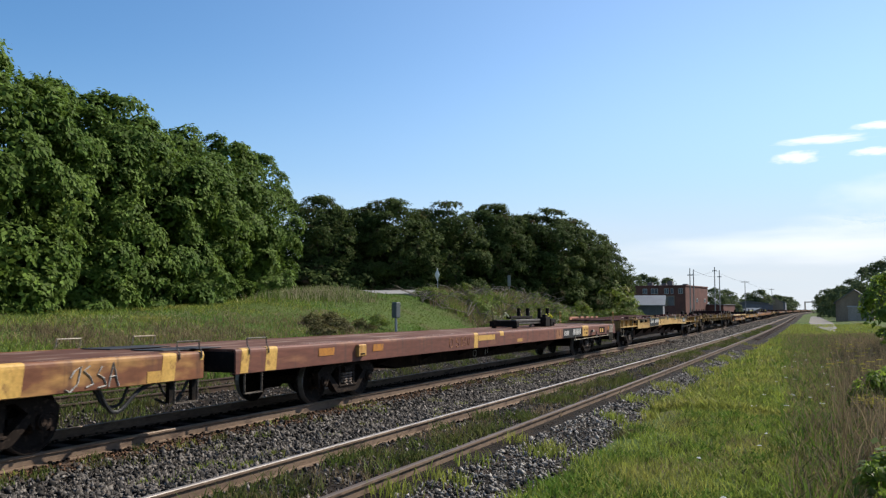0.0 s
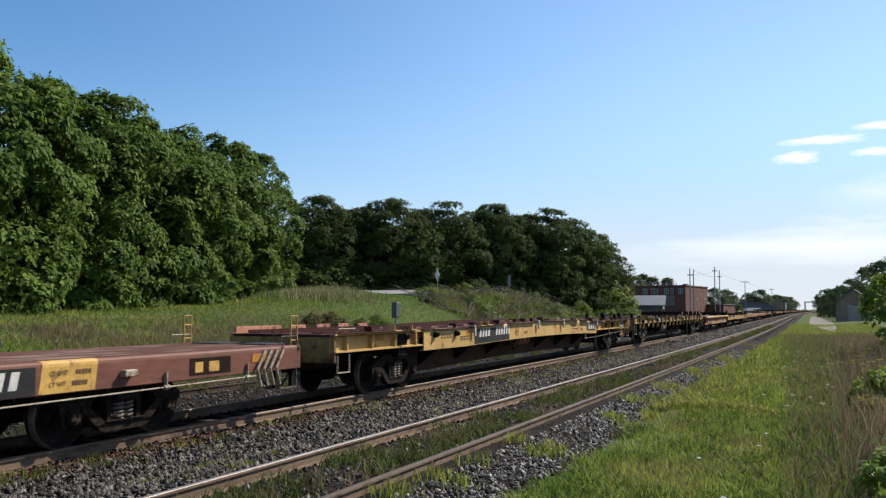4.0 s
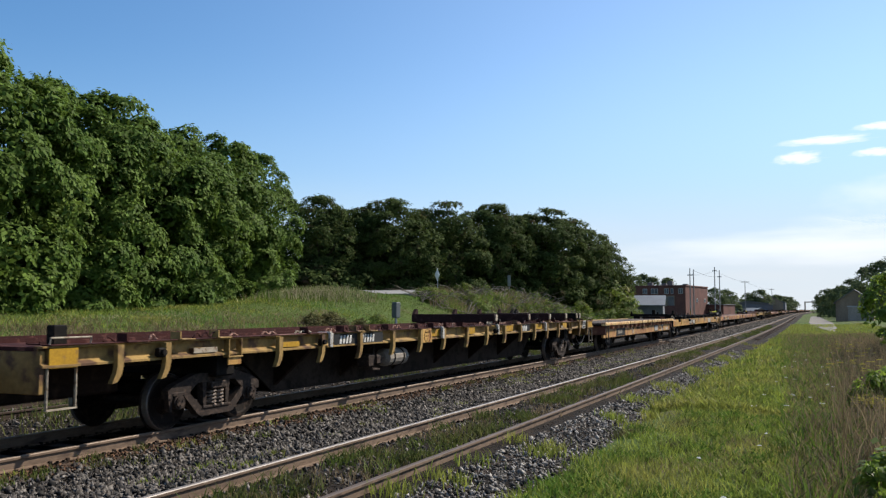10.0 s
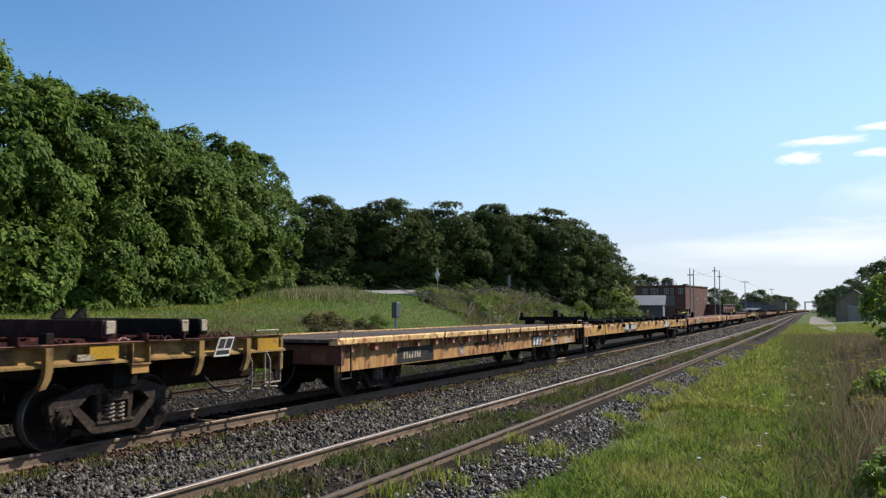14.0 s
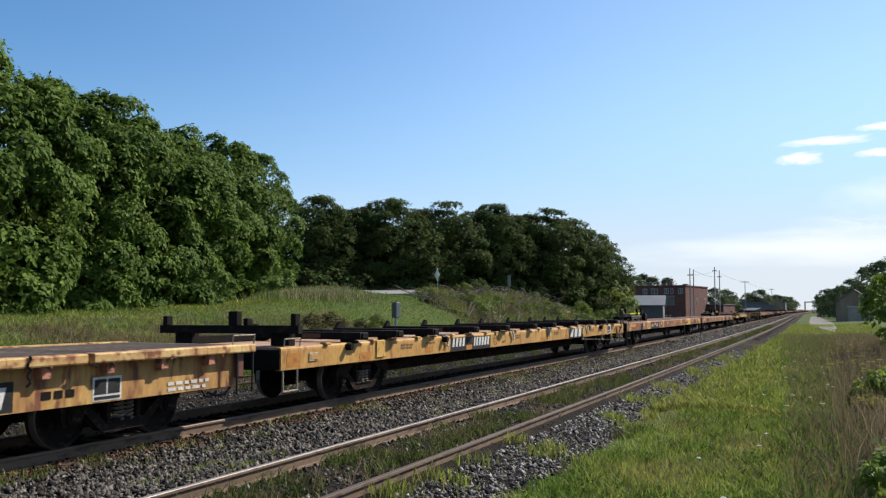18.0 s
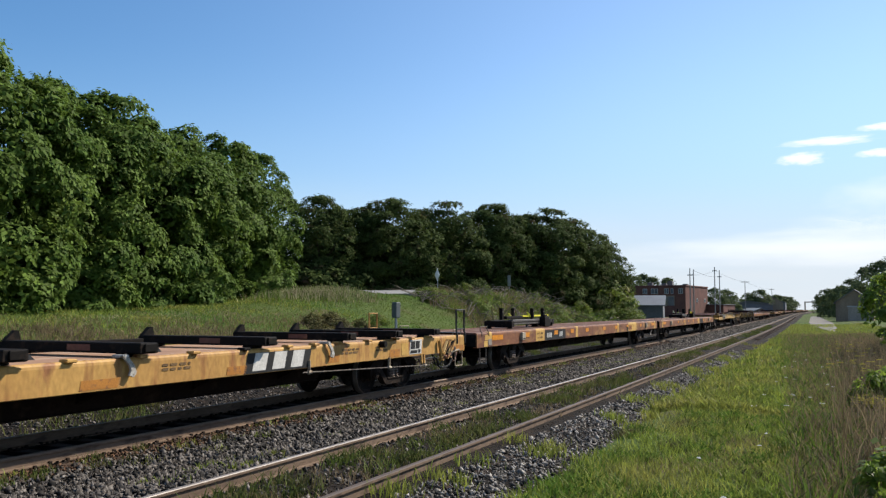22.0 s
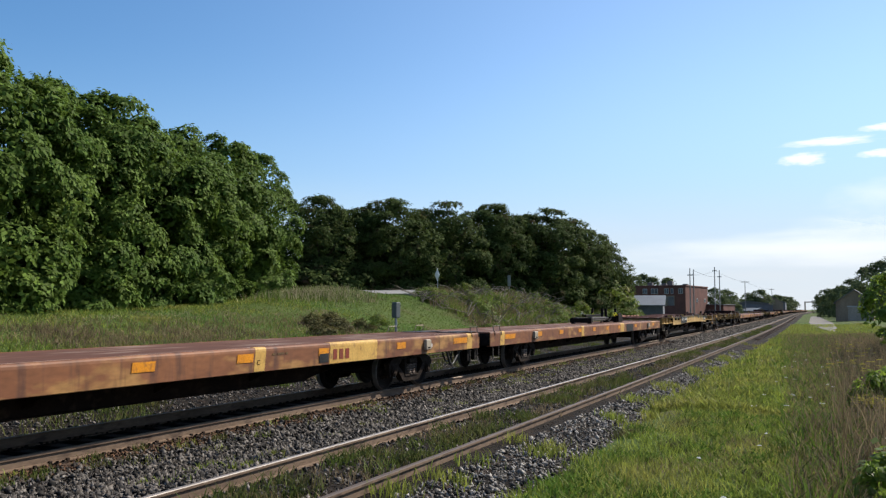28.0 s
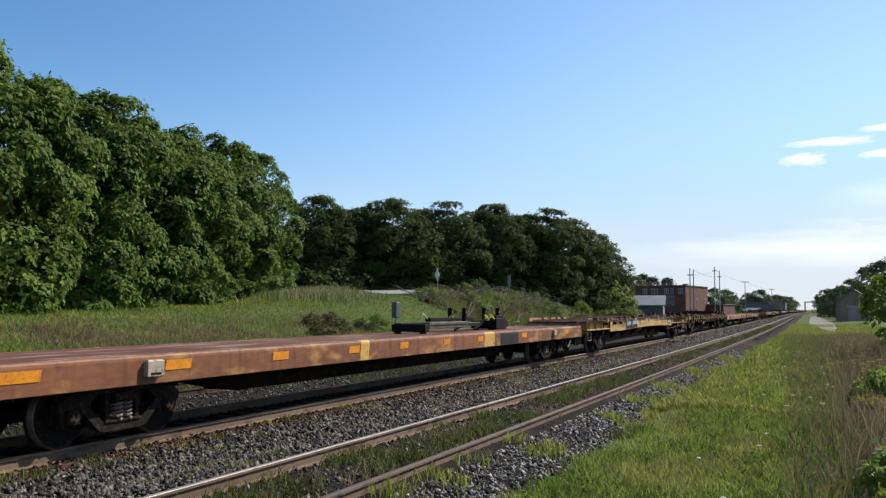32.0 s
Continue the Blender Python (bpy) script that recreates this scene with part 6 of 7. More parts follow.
    brake_rod(car, 6.2, e - 2.2, 0.70, 0.52, half)
    for y0, z0, y1, z1, w, m in ((12.2, 0.62, 12.85, 1.08, 0.07, YELLOW_DARK), (12.36, 0.60, 12.9, 1.06, 0.04, RUST_STAIN), (12.55, 0.70, 12.72, 1.04, 0.08, YELLOW_TAN)):
        g = Geo()
        g.beam((half + 0.05, y0, z0), (half + 0.04, y1, z1), w, 0.05)
        part("linkage_bar", g, m, car)
    tangle(car, 31, 12.2, 12.8, 0.58, 1.1, half + 0.05, 7, 5)
    g = Geo()
    g.plate([(12.62, 0.86), (12.72, 0.66), (12.86, 0.80), (12.78, 0.98)][::-1], half + 0.02, half + 0.07)
    part("linkage_plate", g, YELLOW_TAN, car)
    g = Geo()
    g.tube([(half + 0.05, 12.85, 0.78), (half + 0.06, 13.1, 0.80), (half + 0.06, 13.36, 0.82), (half + 0.04, 13.45, 0.72)], 0.022, 6)
    part("uncoupling_lever", g, PALE, car)
    hose_loop(car, ((11.2, 0.66), (11.9, 0.68), (12.2, 0.66), (12.3, 0.46), (12.5, 0.40), (12.95, 0.42), (13.12, 0.6), (13.15, 0.74)), half - 0.05, 0.026)
    g = Geo()
    for y in (11.2, 11.34):
        g.beam((half + 0.02, y, 0.80), (half + 0.03, y, 0.58), 0.05, 0.03)
    part("rod_bracket", g, YELLOW_TAN, car)
    for x, y, w, h, m in ((half - 0.02, 13.62, 0.26, 0.66, DARK_STEEL), (-half + 0.06, 13.5, 0.22, 0.56, YELLOW_TAN)):
        g = Geo()
        g.tube([(x + 0.03, y - w, top - 0.22), (x + 0.03, y - w, top + 0.02), (x, y - w, top + 0.12), (x, y - w, top + h), (x, y + w, top + h), (x, y + w, top + 0.12), (x + 0.03, y + w, top + 0.02), (x + 0.03, y + w, top - 0.22)], 0.026, 7)
        g.tube([(x, y - w, top + 0.16), (x, y + w, top + 0.16)], 0.014, 6)
        part("hand_rail", g, m, car)
    return car


BROWN_LABEL = "rust-brown steel flat car with faded yellow and orange patches"
FLEET = []      # thing, centre along the line at the start, loads
car_a = plain_flat(dict(label="rust-brown steel flat car with scratched markings on its side", length=27.3, hose=True, paint=RUST_OCHRE, pocket=YELLOW_TAN,
                        patches=((9.3, 10.37, "y"), (12.72, 13.0, "y"), (12.45, 12.72, "l"), (13.56, 13.64, "t"))))
for pts in (((11.02, 0.84), (11.1, 0.80), (11.22, 0.9), (11.27, 1.12), (11.16, 1.06), (11.1, 0.98)), ((11.42, 1.12), (11.32, 1.06), (11.42, 0.98), (11.48, 0.88), (11.36, 0.84)), ((11.62, 1.1), (11.55, 1.0), (11.66, 0.94), (11.7, 0.84), (11.56, 0.82)), ((11.74, 0.82), (11.82, 1.14), (11.92, 0.82), (11.86, 0.96), (11.76, 0.95))):
    g = Geo()
    g.tube([(1.304, y, z) for y, z in pts], 0.012, 5)
    part("paint_scrawl", g, STRAP, car_a, "thin pale spray scrawl")
FLEET.append((car_a, -3.13))
car_b = plain_flat(dict(label="rust-brown steel flat car carrying a black loading frame", length=27.3, rod=True, pocket=YELLOW_TAN, truck=9.65,
                        patches=((-13.54, -13.33, "y"), (-12.86, -12.54, "y"), (-11.18, -10.62, "f"), (-9.77, -9.47, "p"), (-9.05, -8.6, "f"), (-3.36, -3.08, "y"), (-3.03, -1.74, "h"), (-1.31, -1.0, "t"), (0.21, 0.69, "s"), (4.37, 5.15, "r"), (5.3, 7.92, "k"), (7.97, 8.85, "y"), (12.2, 12.6, "f")),
                        bars=((5.42, (0.8, 0.8, 0.8, 0.8), 0.17), (6.6, (0.45, 0.75, 0.75, 0.75, 0.75, 0.75), 0.22)), ))
for z, body in ((1.03, "LD LMT"), (0.89, "LT WT")):
    words(car_b, body, 8.12, z, 0.085, 1.302, PRINT)
    bars(car_b, 8.12 + (0.42 if body == "LD LMT" else 0.36), z, 0.06, (0.7,) * 5, 1.302, PRINT, skew=0.0, name="stencil_figures")
for pts in (((-1.06, 0.45), (-1.04, 0.61), (-0.86, 0.62), (-0.80, 0.53), (-0.88, 0.44), (-1.06, 0.46)), ((-0.07, 0.46), (-0.05, 0.62)), ((0.13, 0.5), (0.16, 0.64))):
    g = Geo()
    g.tube([(0.336, y, z) for y, z in pts], 0.011, 5)
    part("chalk_mark", g, WHITE, car_b, "white chalk mark on the centre sill")
for x in (1.24, -1.24):
    g = Geo()
    for y in (13.42, 13.62):
        g.tube([(x, y, 0.82), (x, y, 1.74)], 0.016, 6)
    for z in (1.0, 1.3, 1.56, 1.74):
        g.tube([(x, 13.42, z), (x, 13.62, z)], 0.014, 6)
    part("end_ladder", g, YELLOW_TAN, car_b)
# faded rounded scrawl: arcs as (centre y, centre z, half width, half height, from, to in turns)
for arcs in (((-4.91, 1.0, 0.11, 0.12, 0.0, 1.0),), ((-4.50, 1.06, 0.08, 0.06, 0.05, 0.75), (-4.50, 0.94, 0.08, 0.06, 0.25, -0.45)), ((-4.24, 1.0, 0.09, 0.11, -0.25, 0.25), (-4.24, 1.0, 0.01, 0.11, 0.25, 0.75)), ((-3.98, 0.89, 0.07, 0.24, 0.0, 0.5), (-3.98, 0.98, 0.05, 0.01, 0.0, 0.5)), ((-3.74, 1.10, 0.07, 0.2, 0.5, 1.0),)):
    for cy, cz, w, h, a, b in arcs:
        g = Geo()
        g.tube([(1.297, cy + w * math.cos(6.2832 * (a + (b - a) * k / 14)), cz + h * math.sin(6.2832 * (a + (b - a) * k / 14))) for k in range(15)], 0.014, 5)
        part("paint_scrawl", g, RUST_STAIN, car_b, "faint tan spray scrawl")
FLEET.append((car_b, 24.95))
car_c = spine_flat(dict(label="faded yellow flat car on a deep dark centre sill", length=27.2, ribs=False, truck=10.5, paint=YELLOW, rod=True, lever=True, tank=RED_TANK, tank_y=-1.65,
                        panels=((-6.4, -3.6, 0.90, 1.30, PANEL_BLACK, 0.0), (5.55, 6.75, 0.99, 1.31, PANEL_BLACK, 0.02), (11.62, 12.18, 1.0, 1.3, WHITE, 0.0), (-3.6, -3.3, 1.2, 1.34, ORANGE_FADED, 0.0), (-9.9, -9.4, 1.18, 1.32, ORANGE_FADED, 0.0), (-11.8, -11.4, 1.18, 1.32, ORANGE_FADED, 0.0), (-7.0, -6.7, 1.14, 1.3, ORANGE_FADED, 0.0), (1.0, 1.35, 1.14, 1.3, ORANGE_FADED, 0.0)),
                        bars=((-6.04, 1.07, 0.22, (0.82, 0.82, 0.82, 0.82)), (-4.76, 1.07, 0.23, (0.76, 0.76, 0.76, 0.76, 0.76, 0.76)), (5.78, 1.05, 0.22, (1.4, 1.4, 1.4))),
                        print=((-8.6, 1.2, 0.7, 2), (-7.4, 1.12, 0.7, 2), (-2.2, 1.22, 0.8, 1), (3.4, 1.05, 0.8, 1), (4.6, 1.22, 0.4, 1), (2.2, 1.16, 0.4, 1)),
                        winches=(-9.0, -7.7, -10.6), straps=(-6.55, -0.9, 2.0, 6.95), beams=(), blocks=((0.9, 10.1, 0.12, 0.26), (0.3, 12.5, 0.34, 0.34), (0.9, 12.3, 0.10, 0.26), (0.9, 13.4, 0.3, 0.32))))
FLEET.append((car_c, 53.4))
# Added upright panels paint the far sill's sunlit inner face in salmon.
for y0, y1 in ((-13.5, -11.9), (-11.5, -10.9), (-10.4, -9.8), (-9.4, -8.9), (-8.4, -7.9)):
    g = Geo()
    g.slab(-1.24, -1.18, y0, y1, 1.362, 1.50, 0.008)
    part("side_board", g, SALMON, car_c, "added salmon panel standing in for the sunlit far sill")
words(car_c, "89 EP", 4.65, 1.0, 0.13, 1.32)
words(car_c, "LD LMT", -2.2, 1.02, 0.10, 1.32)
words(car_c, "DO NOT ALTER", 3.3, 1.14, 0.075, 1.32)
g = Geo()
g.tube([(1.323, -2.9 + 0.13 * math.cos(0.2618 * k), 1.13 + 0.16 * math.sin(0.2618 * k)) for k in range(25)], 0.006, 5)
part("painted_ring", g, BLACK, car_c)
words(car_c, "F", -2.94, 1.05, 0.13, 1.32)
camber(car_c, 0.085, 6.9)
car_d = spine_flat(dict(label="soiled yellow ribbed flat car on a deep dark centre sill", length=27.0, ribs=True, truck=9.85, paint=YELLOW_DARK, rod=False, lever=False, tank=GREY_TANK, tank_y=-4.05,
                        panels=((-6.7, -4.7, 1.145, 1.372, PANEL_BLACK, 0.0), (4.3, 5.3, 1.145, 1.372, PANEL_BLACK, 0.0), (-13.4, -12.95, 1.12, 1.37, YELLOW_DEEP, 0.0), (12.7, 13.3, 1.16, 1.37, YELLOW_DEEP, 0.0), (-10.75, -10.2, 1.19, 1.27, PALE, 0.0), (-8.45, -7.9, 1.19, 1.28, YELLOW_DEEP, 0.0), (-2.2, -1.75, 1.2, 1.37, YELLOW_DEEP, 0.0), (0.1, 0.6, 1.2, 1.37, YELLOW_DEEP, 0.0), (5.9, 6.6, 1.2, 1.37, YELLOW_DEEP, 0.0), (3.1, 3.7, 1.2, 1.37, YELLOW_DEEP, 0.0), (9.1, 9.6, 1.2, 1.37, YELLOW_DEEP, 0.0), (8.9, 9.2, 1.19, 1.27, PALE, 0.0)),
                        bars=((-6.5, 1.18, 0.16, (0.62, 0.62, 0.62, 0.62)), (-5.75, 1.18, 0.16, (0.56, 0.56, 0.56, 0.56, 0.56, 0.56)), (4.45, 1.18, 0.16, (1.1, 1.1, 1.1))),
                        print=((2.6, 1.28, 0.5, 1), (-2.7, 1.28, 0.4, 2)),
                        winches=(-11.5, -7.2, 2.1), straps=(-6.95, -1.7, 2.2, 6.8), beams=((2.15, 0.26, MAROON), (5.15, 0.26, MAROON), (7.38, 0.26, MAROON), (9.4, 0.26, MAROON), (10.85, 0.22, BLACK), (11.28, 0.2, BLACK)),
                        blocks=((1.1, 3.0, 0.12, 0.16), (1.1, 6.6, 0.12, 0.16), (1.1, 8.6, 0.12, 0.16), (-1.2, -13.1, 0.3, 0.25), (1.1, -13.1, 0.2, 0.26))))
g = Geo()
g.slab(1.24, 1.345, -2.74, -2.22, 1.06, 1.395, 0.01)
q = part("plate_board", g, YELLOW_TAN, car_d, "pale yellow steel marking board")
g = Geo()
g.tube([(1.347, -2.48 + 0.17 * math.cos(0.2618 * k), 1.225 + 0.155 * math.sin(0.2618 * k)) for k in range(25)], 0.006, 5)
part("painted_ring", g, BLACK, q)
words(q, "EXCEEDS", -2.61, 1.29, 0.055, 1.34)
words(q, "PLATE", -2.57, 1.205, 0.055, 1.34)
words(q, "F", -2.515, 1.085, 0.11, 1.34)
plate = Geo()
plate.plate([(11.45, 1.12), (11.82, 1.12), (11.96, 1.42), (11.59, 1.42)], 1.41, 1.425)
plate = part("label_board", plate, WHITE, car_d, "leaning label board with a pale border")
for a, b, c, d in ((0.08, 0.46, 0.42, 0.92), (0.54, 0.92, 0.42, 0.92), (0.08, 0.92, 0.1, 0.32)):
    g = Geo()
    g.plate([(11.45 + 0.37 * u + 0.14 * w, 1.12 + 0.30 * w) for u, w in ((a, c), (b, c), (b, d), (a, d))], 1.425, 1.428)
    part("label_field", g, PANEL_BLACK, plate)
for y in (12.45, 12.95):
    g = Geo()
    g.tube([(1.30, y, 1.16), (1.40, y, 1.0), (1.40, y, 0.55), (1.34, y + 0.3, 0.52)], 0.016, 6)
    part("grab_iron", g, GREY_TANK, car_d)
drooping_hose(car_d, 11.6, 12.9, 0.82, 0.5, 1.2, 0.022)
FLEET.append((car_d, 81.8))
car_e = short_flat(dict(label="rust-streaked yellow flat car with a plank deck", length=18.1))
FLEET.append((car_e, 105.85))
car_f = bolster_flat(dict(label="bright yellow flat car with black container bolsters", length=27.7))
g = Geo()
g.tube([(1.323, -3.2 + 0.13 * math.cos(0.2618 * k), 0.97 + 0.14 * math.sin(0.2618 * k)) for k in range(25)], 0.006, 5)
part("painted_ring", g, BLACK, car_f)
words(car_f, "F", -3.24, 0.89, 0.12, 1.32)
words(car_f, "PLATE", -3.29, 1.0, 0.055, 1.32)
words(car_f, "LD LMT", -2.65, 0.88, 0.08, 1.32)
FLEET.append((car_f, 129.6))
car_g = plain_flat(dict(label="rust-brown steel flat car carrying black frames and a yellow beam", length=27.5, paint=RUST_OCHRE, hose=True,
                        patches=((-13.22, -12.93, "l"), (-12.93, -12.62, "t"), (-13.15, -12.62, "h"), (-12.9, -12.63, "g"), (-12.6, -11.7, "o"), (-10.1, -9.81, "p"), (-9.73, -9.22, "o"), (-8.54, -7.6, "y"), (-7.5, -5.0, "k"), (-6.43, -6.0, "o"), (-4.3, -3.9, "o"), (-3.6, -3.3, "y"), (-2.1, -1.65, "o"), (0.8, 1.25, "o"), (3.12, 3.55, "o"), (3.58, 3.88, "y"), (5.57, 5.93, "o"), (5.6, 5.93, "d"), (5.96, 7.86, "y"), (8.79, 9.22, "o"), (10.2, 10.45, "p"), (11.96, 12.84, "o"), (12.86, 13.2, "y")),
                        bars=((-7.3, (0.8, 0.8, 0.8, 0.8), 0.16), (-5.8, (0.62, 0.62, 0.62), 0.18)), print=((4.1, 0.5, 1),)))
for z, body in ((1.03, "LD LMT"), (0.89, "LT WT")):
    words(car_g, body, -8.42, z, 0.085, 1.302, PRINT)
    bars(car_g, -8.42 + (0.42 if body == "LD LMT" else 0.36), z, 0.06, (0.7,) * 5, 1.302, PRINT, skew=0.0, name="stencil_figures")
bars(car_g, 6.1, 0.88, 0.2, (1.0, 1.0, 1.0), 1.302, FADED_RED, name="emblem", thick=0.7, skew=0.0)
words(car_g, "C", 3.66, 0.92, 0.12, 1.302)
g = Geo()
g.cyl((1.30, 10.62, 0.98), (1.312, 10.62, 0.98), 0.05, 14)
part("reflector", g, WHITE, car_g, "round white reflector")
FLEET.append((car_g, 158.13))
car_h = plain_flat(dict(label=BROWN_LABEL, length=27.4, paint=RUST_OCHRE, truck=9.92, hose=True,
                        patches=((-12.9, -12.55, "y"), (-12.5, -11.57, "o"), (-9.82, -9.5, "p"), (-9.4, -8.85, "o"), (-6.75, -6.28, "o"), (-4.16, -3.74, "o"), (-3.7, -3.34, "y"), (-1.9, -1.5, "o"), (0.5, 0.9, "o"), (2.8, 3.2, "o"), (3.3, 4.1, "y"), (4.6, 6.2, "k"), (6.5, 7.0, "o"), (9.8, 10.1, "p"), (11.3, 11.8, "o"))))
FLEET.append((car_h, 186.42))


LOADS = []      # thing, centre of the car that carries it at the start
STACKED = "stack of black steel loading frames with posts on the deck"
LOADS.append((rack_stack(2.6, 8.4, 1.208, STACKED, posts=(0.47, 0.65, 0.62, 0.80), front=(0.02, 0.6), block=(0.50, 0.59)), 24.95))
LOADS.append((rack_stack(-8.5, -2.4, 1.208, "black steel frames with a bright yellow beam on the deck", 0.5, posts=(0.22, 0.42, 0.53, 0.74)), 158.13))
LOADS.append((rack_stack(1.2, 8.6, 1.208, STACKED, posts=(0.489, 0.872, 0.473, 0.858), front=(0.06, 0.42), block=(0.67, 0.79)), 186.42))
load_f = thing("loading_frame", "black steel frame with end posts lying across the deck", "loading frame", "frames on the train")
g = Geo()
g.beam((-1.4, -13.85, 1.49), (1.32, -13.25, 1.49), 0.2, 0.15)
part("cross_frame", g, BLACK, load_f)
LOADS.append((load_f, 129.6))
for x, w, h in ((-1.3, 0.05, 0.17), (0.05, 0.10, 0.26), (0.3, 0.05, 0.13), (1.22, 0.055, 0.22)):
    g = Geo()
    y = -13.54 + 0.22 * x
    g.slab(x - w, x + w, y - 0.07, y + 0.07, 1.562, 1.565 + h, 0.012)
    part("post", g, BLACK, load_f)
for x in (-1.0, 0.9):
    g = Geo()
    g.slab(x - 0.2, x + 0.2, -13.5 + 0.22 * x, -13.3 + 0.22 * x, 1.185, 1.42, 0.01)
    part("foot", g, BLACK, load_f)

# the rest of the train, out to the far bend: repeats of the same kinds of car
FAR_FLEET = []
at = 201.0
order = (car_c, car_d, car_h, car_b, car_d, car_g, car_e, car_h, car_d, car_a, car_g, car_h, car_d, car_b, car_c, car_g, car_a, car_d, car_h, car_b, car_g, car_f, car_h)
HALF = {car_a: 13.65, car_b: 13.65, car_c: 13.6, car_d: 13.5, car_e: 9.05, car_f: 13.8, car_g: 13.45, car_h: 13.65}
for model in order:
    at += HALF[model]
    FAR_FLEET.append((copy_thing(model, Matrix()), at))
    at += HALF[model] + 1.2

# ---------------------------------------------------------------- buildings and small things along the line
def gable_house(name, label, x, y, turn, wide, deep, eaves, ridge, wall, roof, base, category="house", door=None, windows=()):
    t = thing(name, label, category, "buildings by the line", at=pose(x, y, base, rz=turn))
    w, d = wide / 2, deep / 2
    g = Geo()
    g.prism([(-w, 0), (w, 0), (w, eaves), (0, ridge), (-w, eaves)], -d, d)
    part("wall", g, wall, t)
    for sg in (-1, 1):
        g = Geo()
        o = 0.35
        k = (ridge - eaves) / w
        g.prism([(sg * (w + o), eaves - o * k + 0.01), (0, ridge + 0.01), (0, ridge + 0.16), (sg * (w + o), eaves - o * k + 0.16)][::-sg], -d - o, d + o)
        part("roof", g, roof, t)
    if door:
        x0, x1, h, m = door
        g = Geo()
        g.slab(x0, x1, -d - 0.06, -d + 0.02, 0.02, h, 0.01)
        part("door", g, m, t)
        g = Geo()
        g.slab(x0 - 0.15, x1 + 0.15, -d - 0.09, -d + 0.01, h, h + 0.18, 0.01)
        part("door_header", g, WALL_PALE, t)
    for x0, x1, z0, z1 in windows:
        g = Geo()
        g.slab(x0, x1, -d - 0.04, -d + 0.02, z0, z1, 0.01)
        p = part("window", g, WALL_PALE, t)
        g = Geo()
        g.slab(x0 + 0.1, x1 - 0.1, -d - 0.05, -d, z0 + 0.1, z1 - 0.1, 0.005)
        part("pane", g, GLASS, p)
    return t


gable_house("hut", "small weathered grey hut with a wide door", 3.75, 166.5, -4, 5.9, 8.0, 3.5, 5.6, WALL_GREY, ROOF_DARK, -0.4, "hut", door=(-1.0, 2.3, 2.7, DOOR_GREY))
gable_house("shed", "low blue-grey shed with a pale sheet roof", -28.0, 134.0, 98, 7.5, 8.4, 2.3, 3.7, WALL_BLUE, ROOF_GREY, 0.2, "shed")

works = thing("brick_building", "two-storey red brick works with a flat roof", "building", "buildings by the line", at=pose(-32.05, 210.3, -0.3, rz=-7.7))
g = Geo()
g.slab(-14.0, 0.0, 0.0, 19.5, 0.0, 7.75, 0.05)
part("wall", g, BRICK, works)
g = Geo()
for x0, x1, y0, y1 in ((-14.15, 0.15, -0.15, 0.2), (-14.15, 0.15, 19.3, 19.65), (-14.15, -13.8, 0.2, 19.3), (-0.2, 0.15, 0.2, 19.3)):
    g.slab(x0, x1, y0, y1, 7.75, 8.05, 0.04)
part("parapet", g, BRICK, works)
for y in (-0.08,):
    for x in (-13.0, -9.0, -6.4, -2.5, -0.25):
        g = Geo()
        g.slab(x - 0.22, x + 0.22, y, 0.01, 0.0, 7.7, 0.02)
        part("pilaster", g, BRICK, works)
for x0, x1 in ((-10.6, -9.5), (-8.5, -6.8), (-5.2, -4.1), (-3.6, -2.95), (-1.75, -0.65)):
    g = Geo()
    g.slab(x0, x1, -0.06, 0.05, 5.95, 7.25, 0.02)
    w = part("window", g, WALL_PALE, works)
    n = 2 if x1 - x0 > 0.8 else 1
    for i in range(n):
        a, b = x0 + 0.08 + i * (x1 - x0 - 0.08) / n, x0 + (i + 1) * (x1 - x0 - 0.08) / n
        g = Geo()
        g.slab(a, b, -0.08, -0.02, 6.03, 7.17, 0.01)
        part("pane", g, GLASS, w)
g = Geo()
g.slab(-5.9, -2.8, -0.05, 0.05, 3.1, 5.3, 0.03)
d = part("loading_door", g, ROOF_DARK, works)
for x0, x1, z0, z1 in ((-6.0, -2.7, 5.3, 5.5), (-6.0, -5.88, 3.1, 5.3), (-2.82, -2.7, 3.1, 5.3), (-4.4, -4.3, 3.1, 5.3)):
    g = Geo()
    g.slab(x0, x1, -0.09, 0.03, z0, z1, 0.01)
    part("door_frame", g, WALL_GREY, d)
for y0 in (9.0, 16.0):
    g = Geo()
    g.slab(-0.05, 0.08, y0, y0 + 1.3, 4.0, 4.9, 0.02)
    w = part("window", g, WALL_PALE, works)
    g = Geo()
    g.slab(0.0, 0.1, y0 + 0.15, y0 + 1.15, 4.1, 4.8, 0.01)
    part("pane", g, GLASS, w)
for x, y, h in ((-9.8, 3.0, 0.8), (-6.6, 4.0, 0.6), (-4.9, 3.5, 1.1), (-2.5, 8.0, 0.5)):
    g = Geo()
    g.slab(x - 0.6, x + 0.6, y, y + 1.3, 7.7, 8.05 + h, 0.05)
    part("roof_vent", g, ROOF_DARK, works)
annex = thing("brick_building", "low red brick annex beside the works", "building", "buildings by the line", at=pose(-27.9, 228.0, -0.4, rz=-7.7))
g = Geo()
g.slab(-4.0, 2.6, 0.0, 12.0, 0.0, 3.4, 0.05)
part("wall", g, BRICK, annex)
g = Geo()
g.slab(-4.2, 2.8, -0.2, 12.2, 3.4, 3.6, 0.04)
part("roof", g, ROOF_DARK, annex)

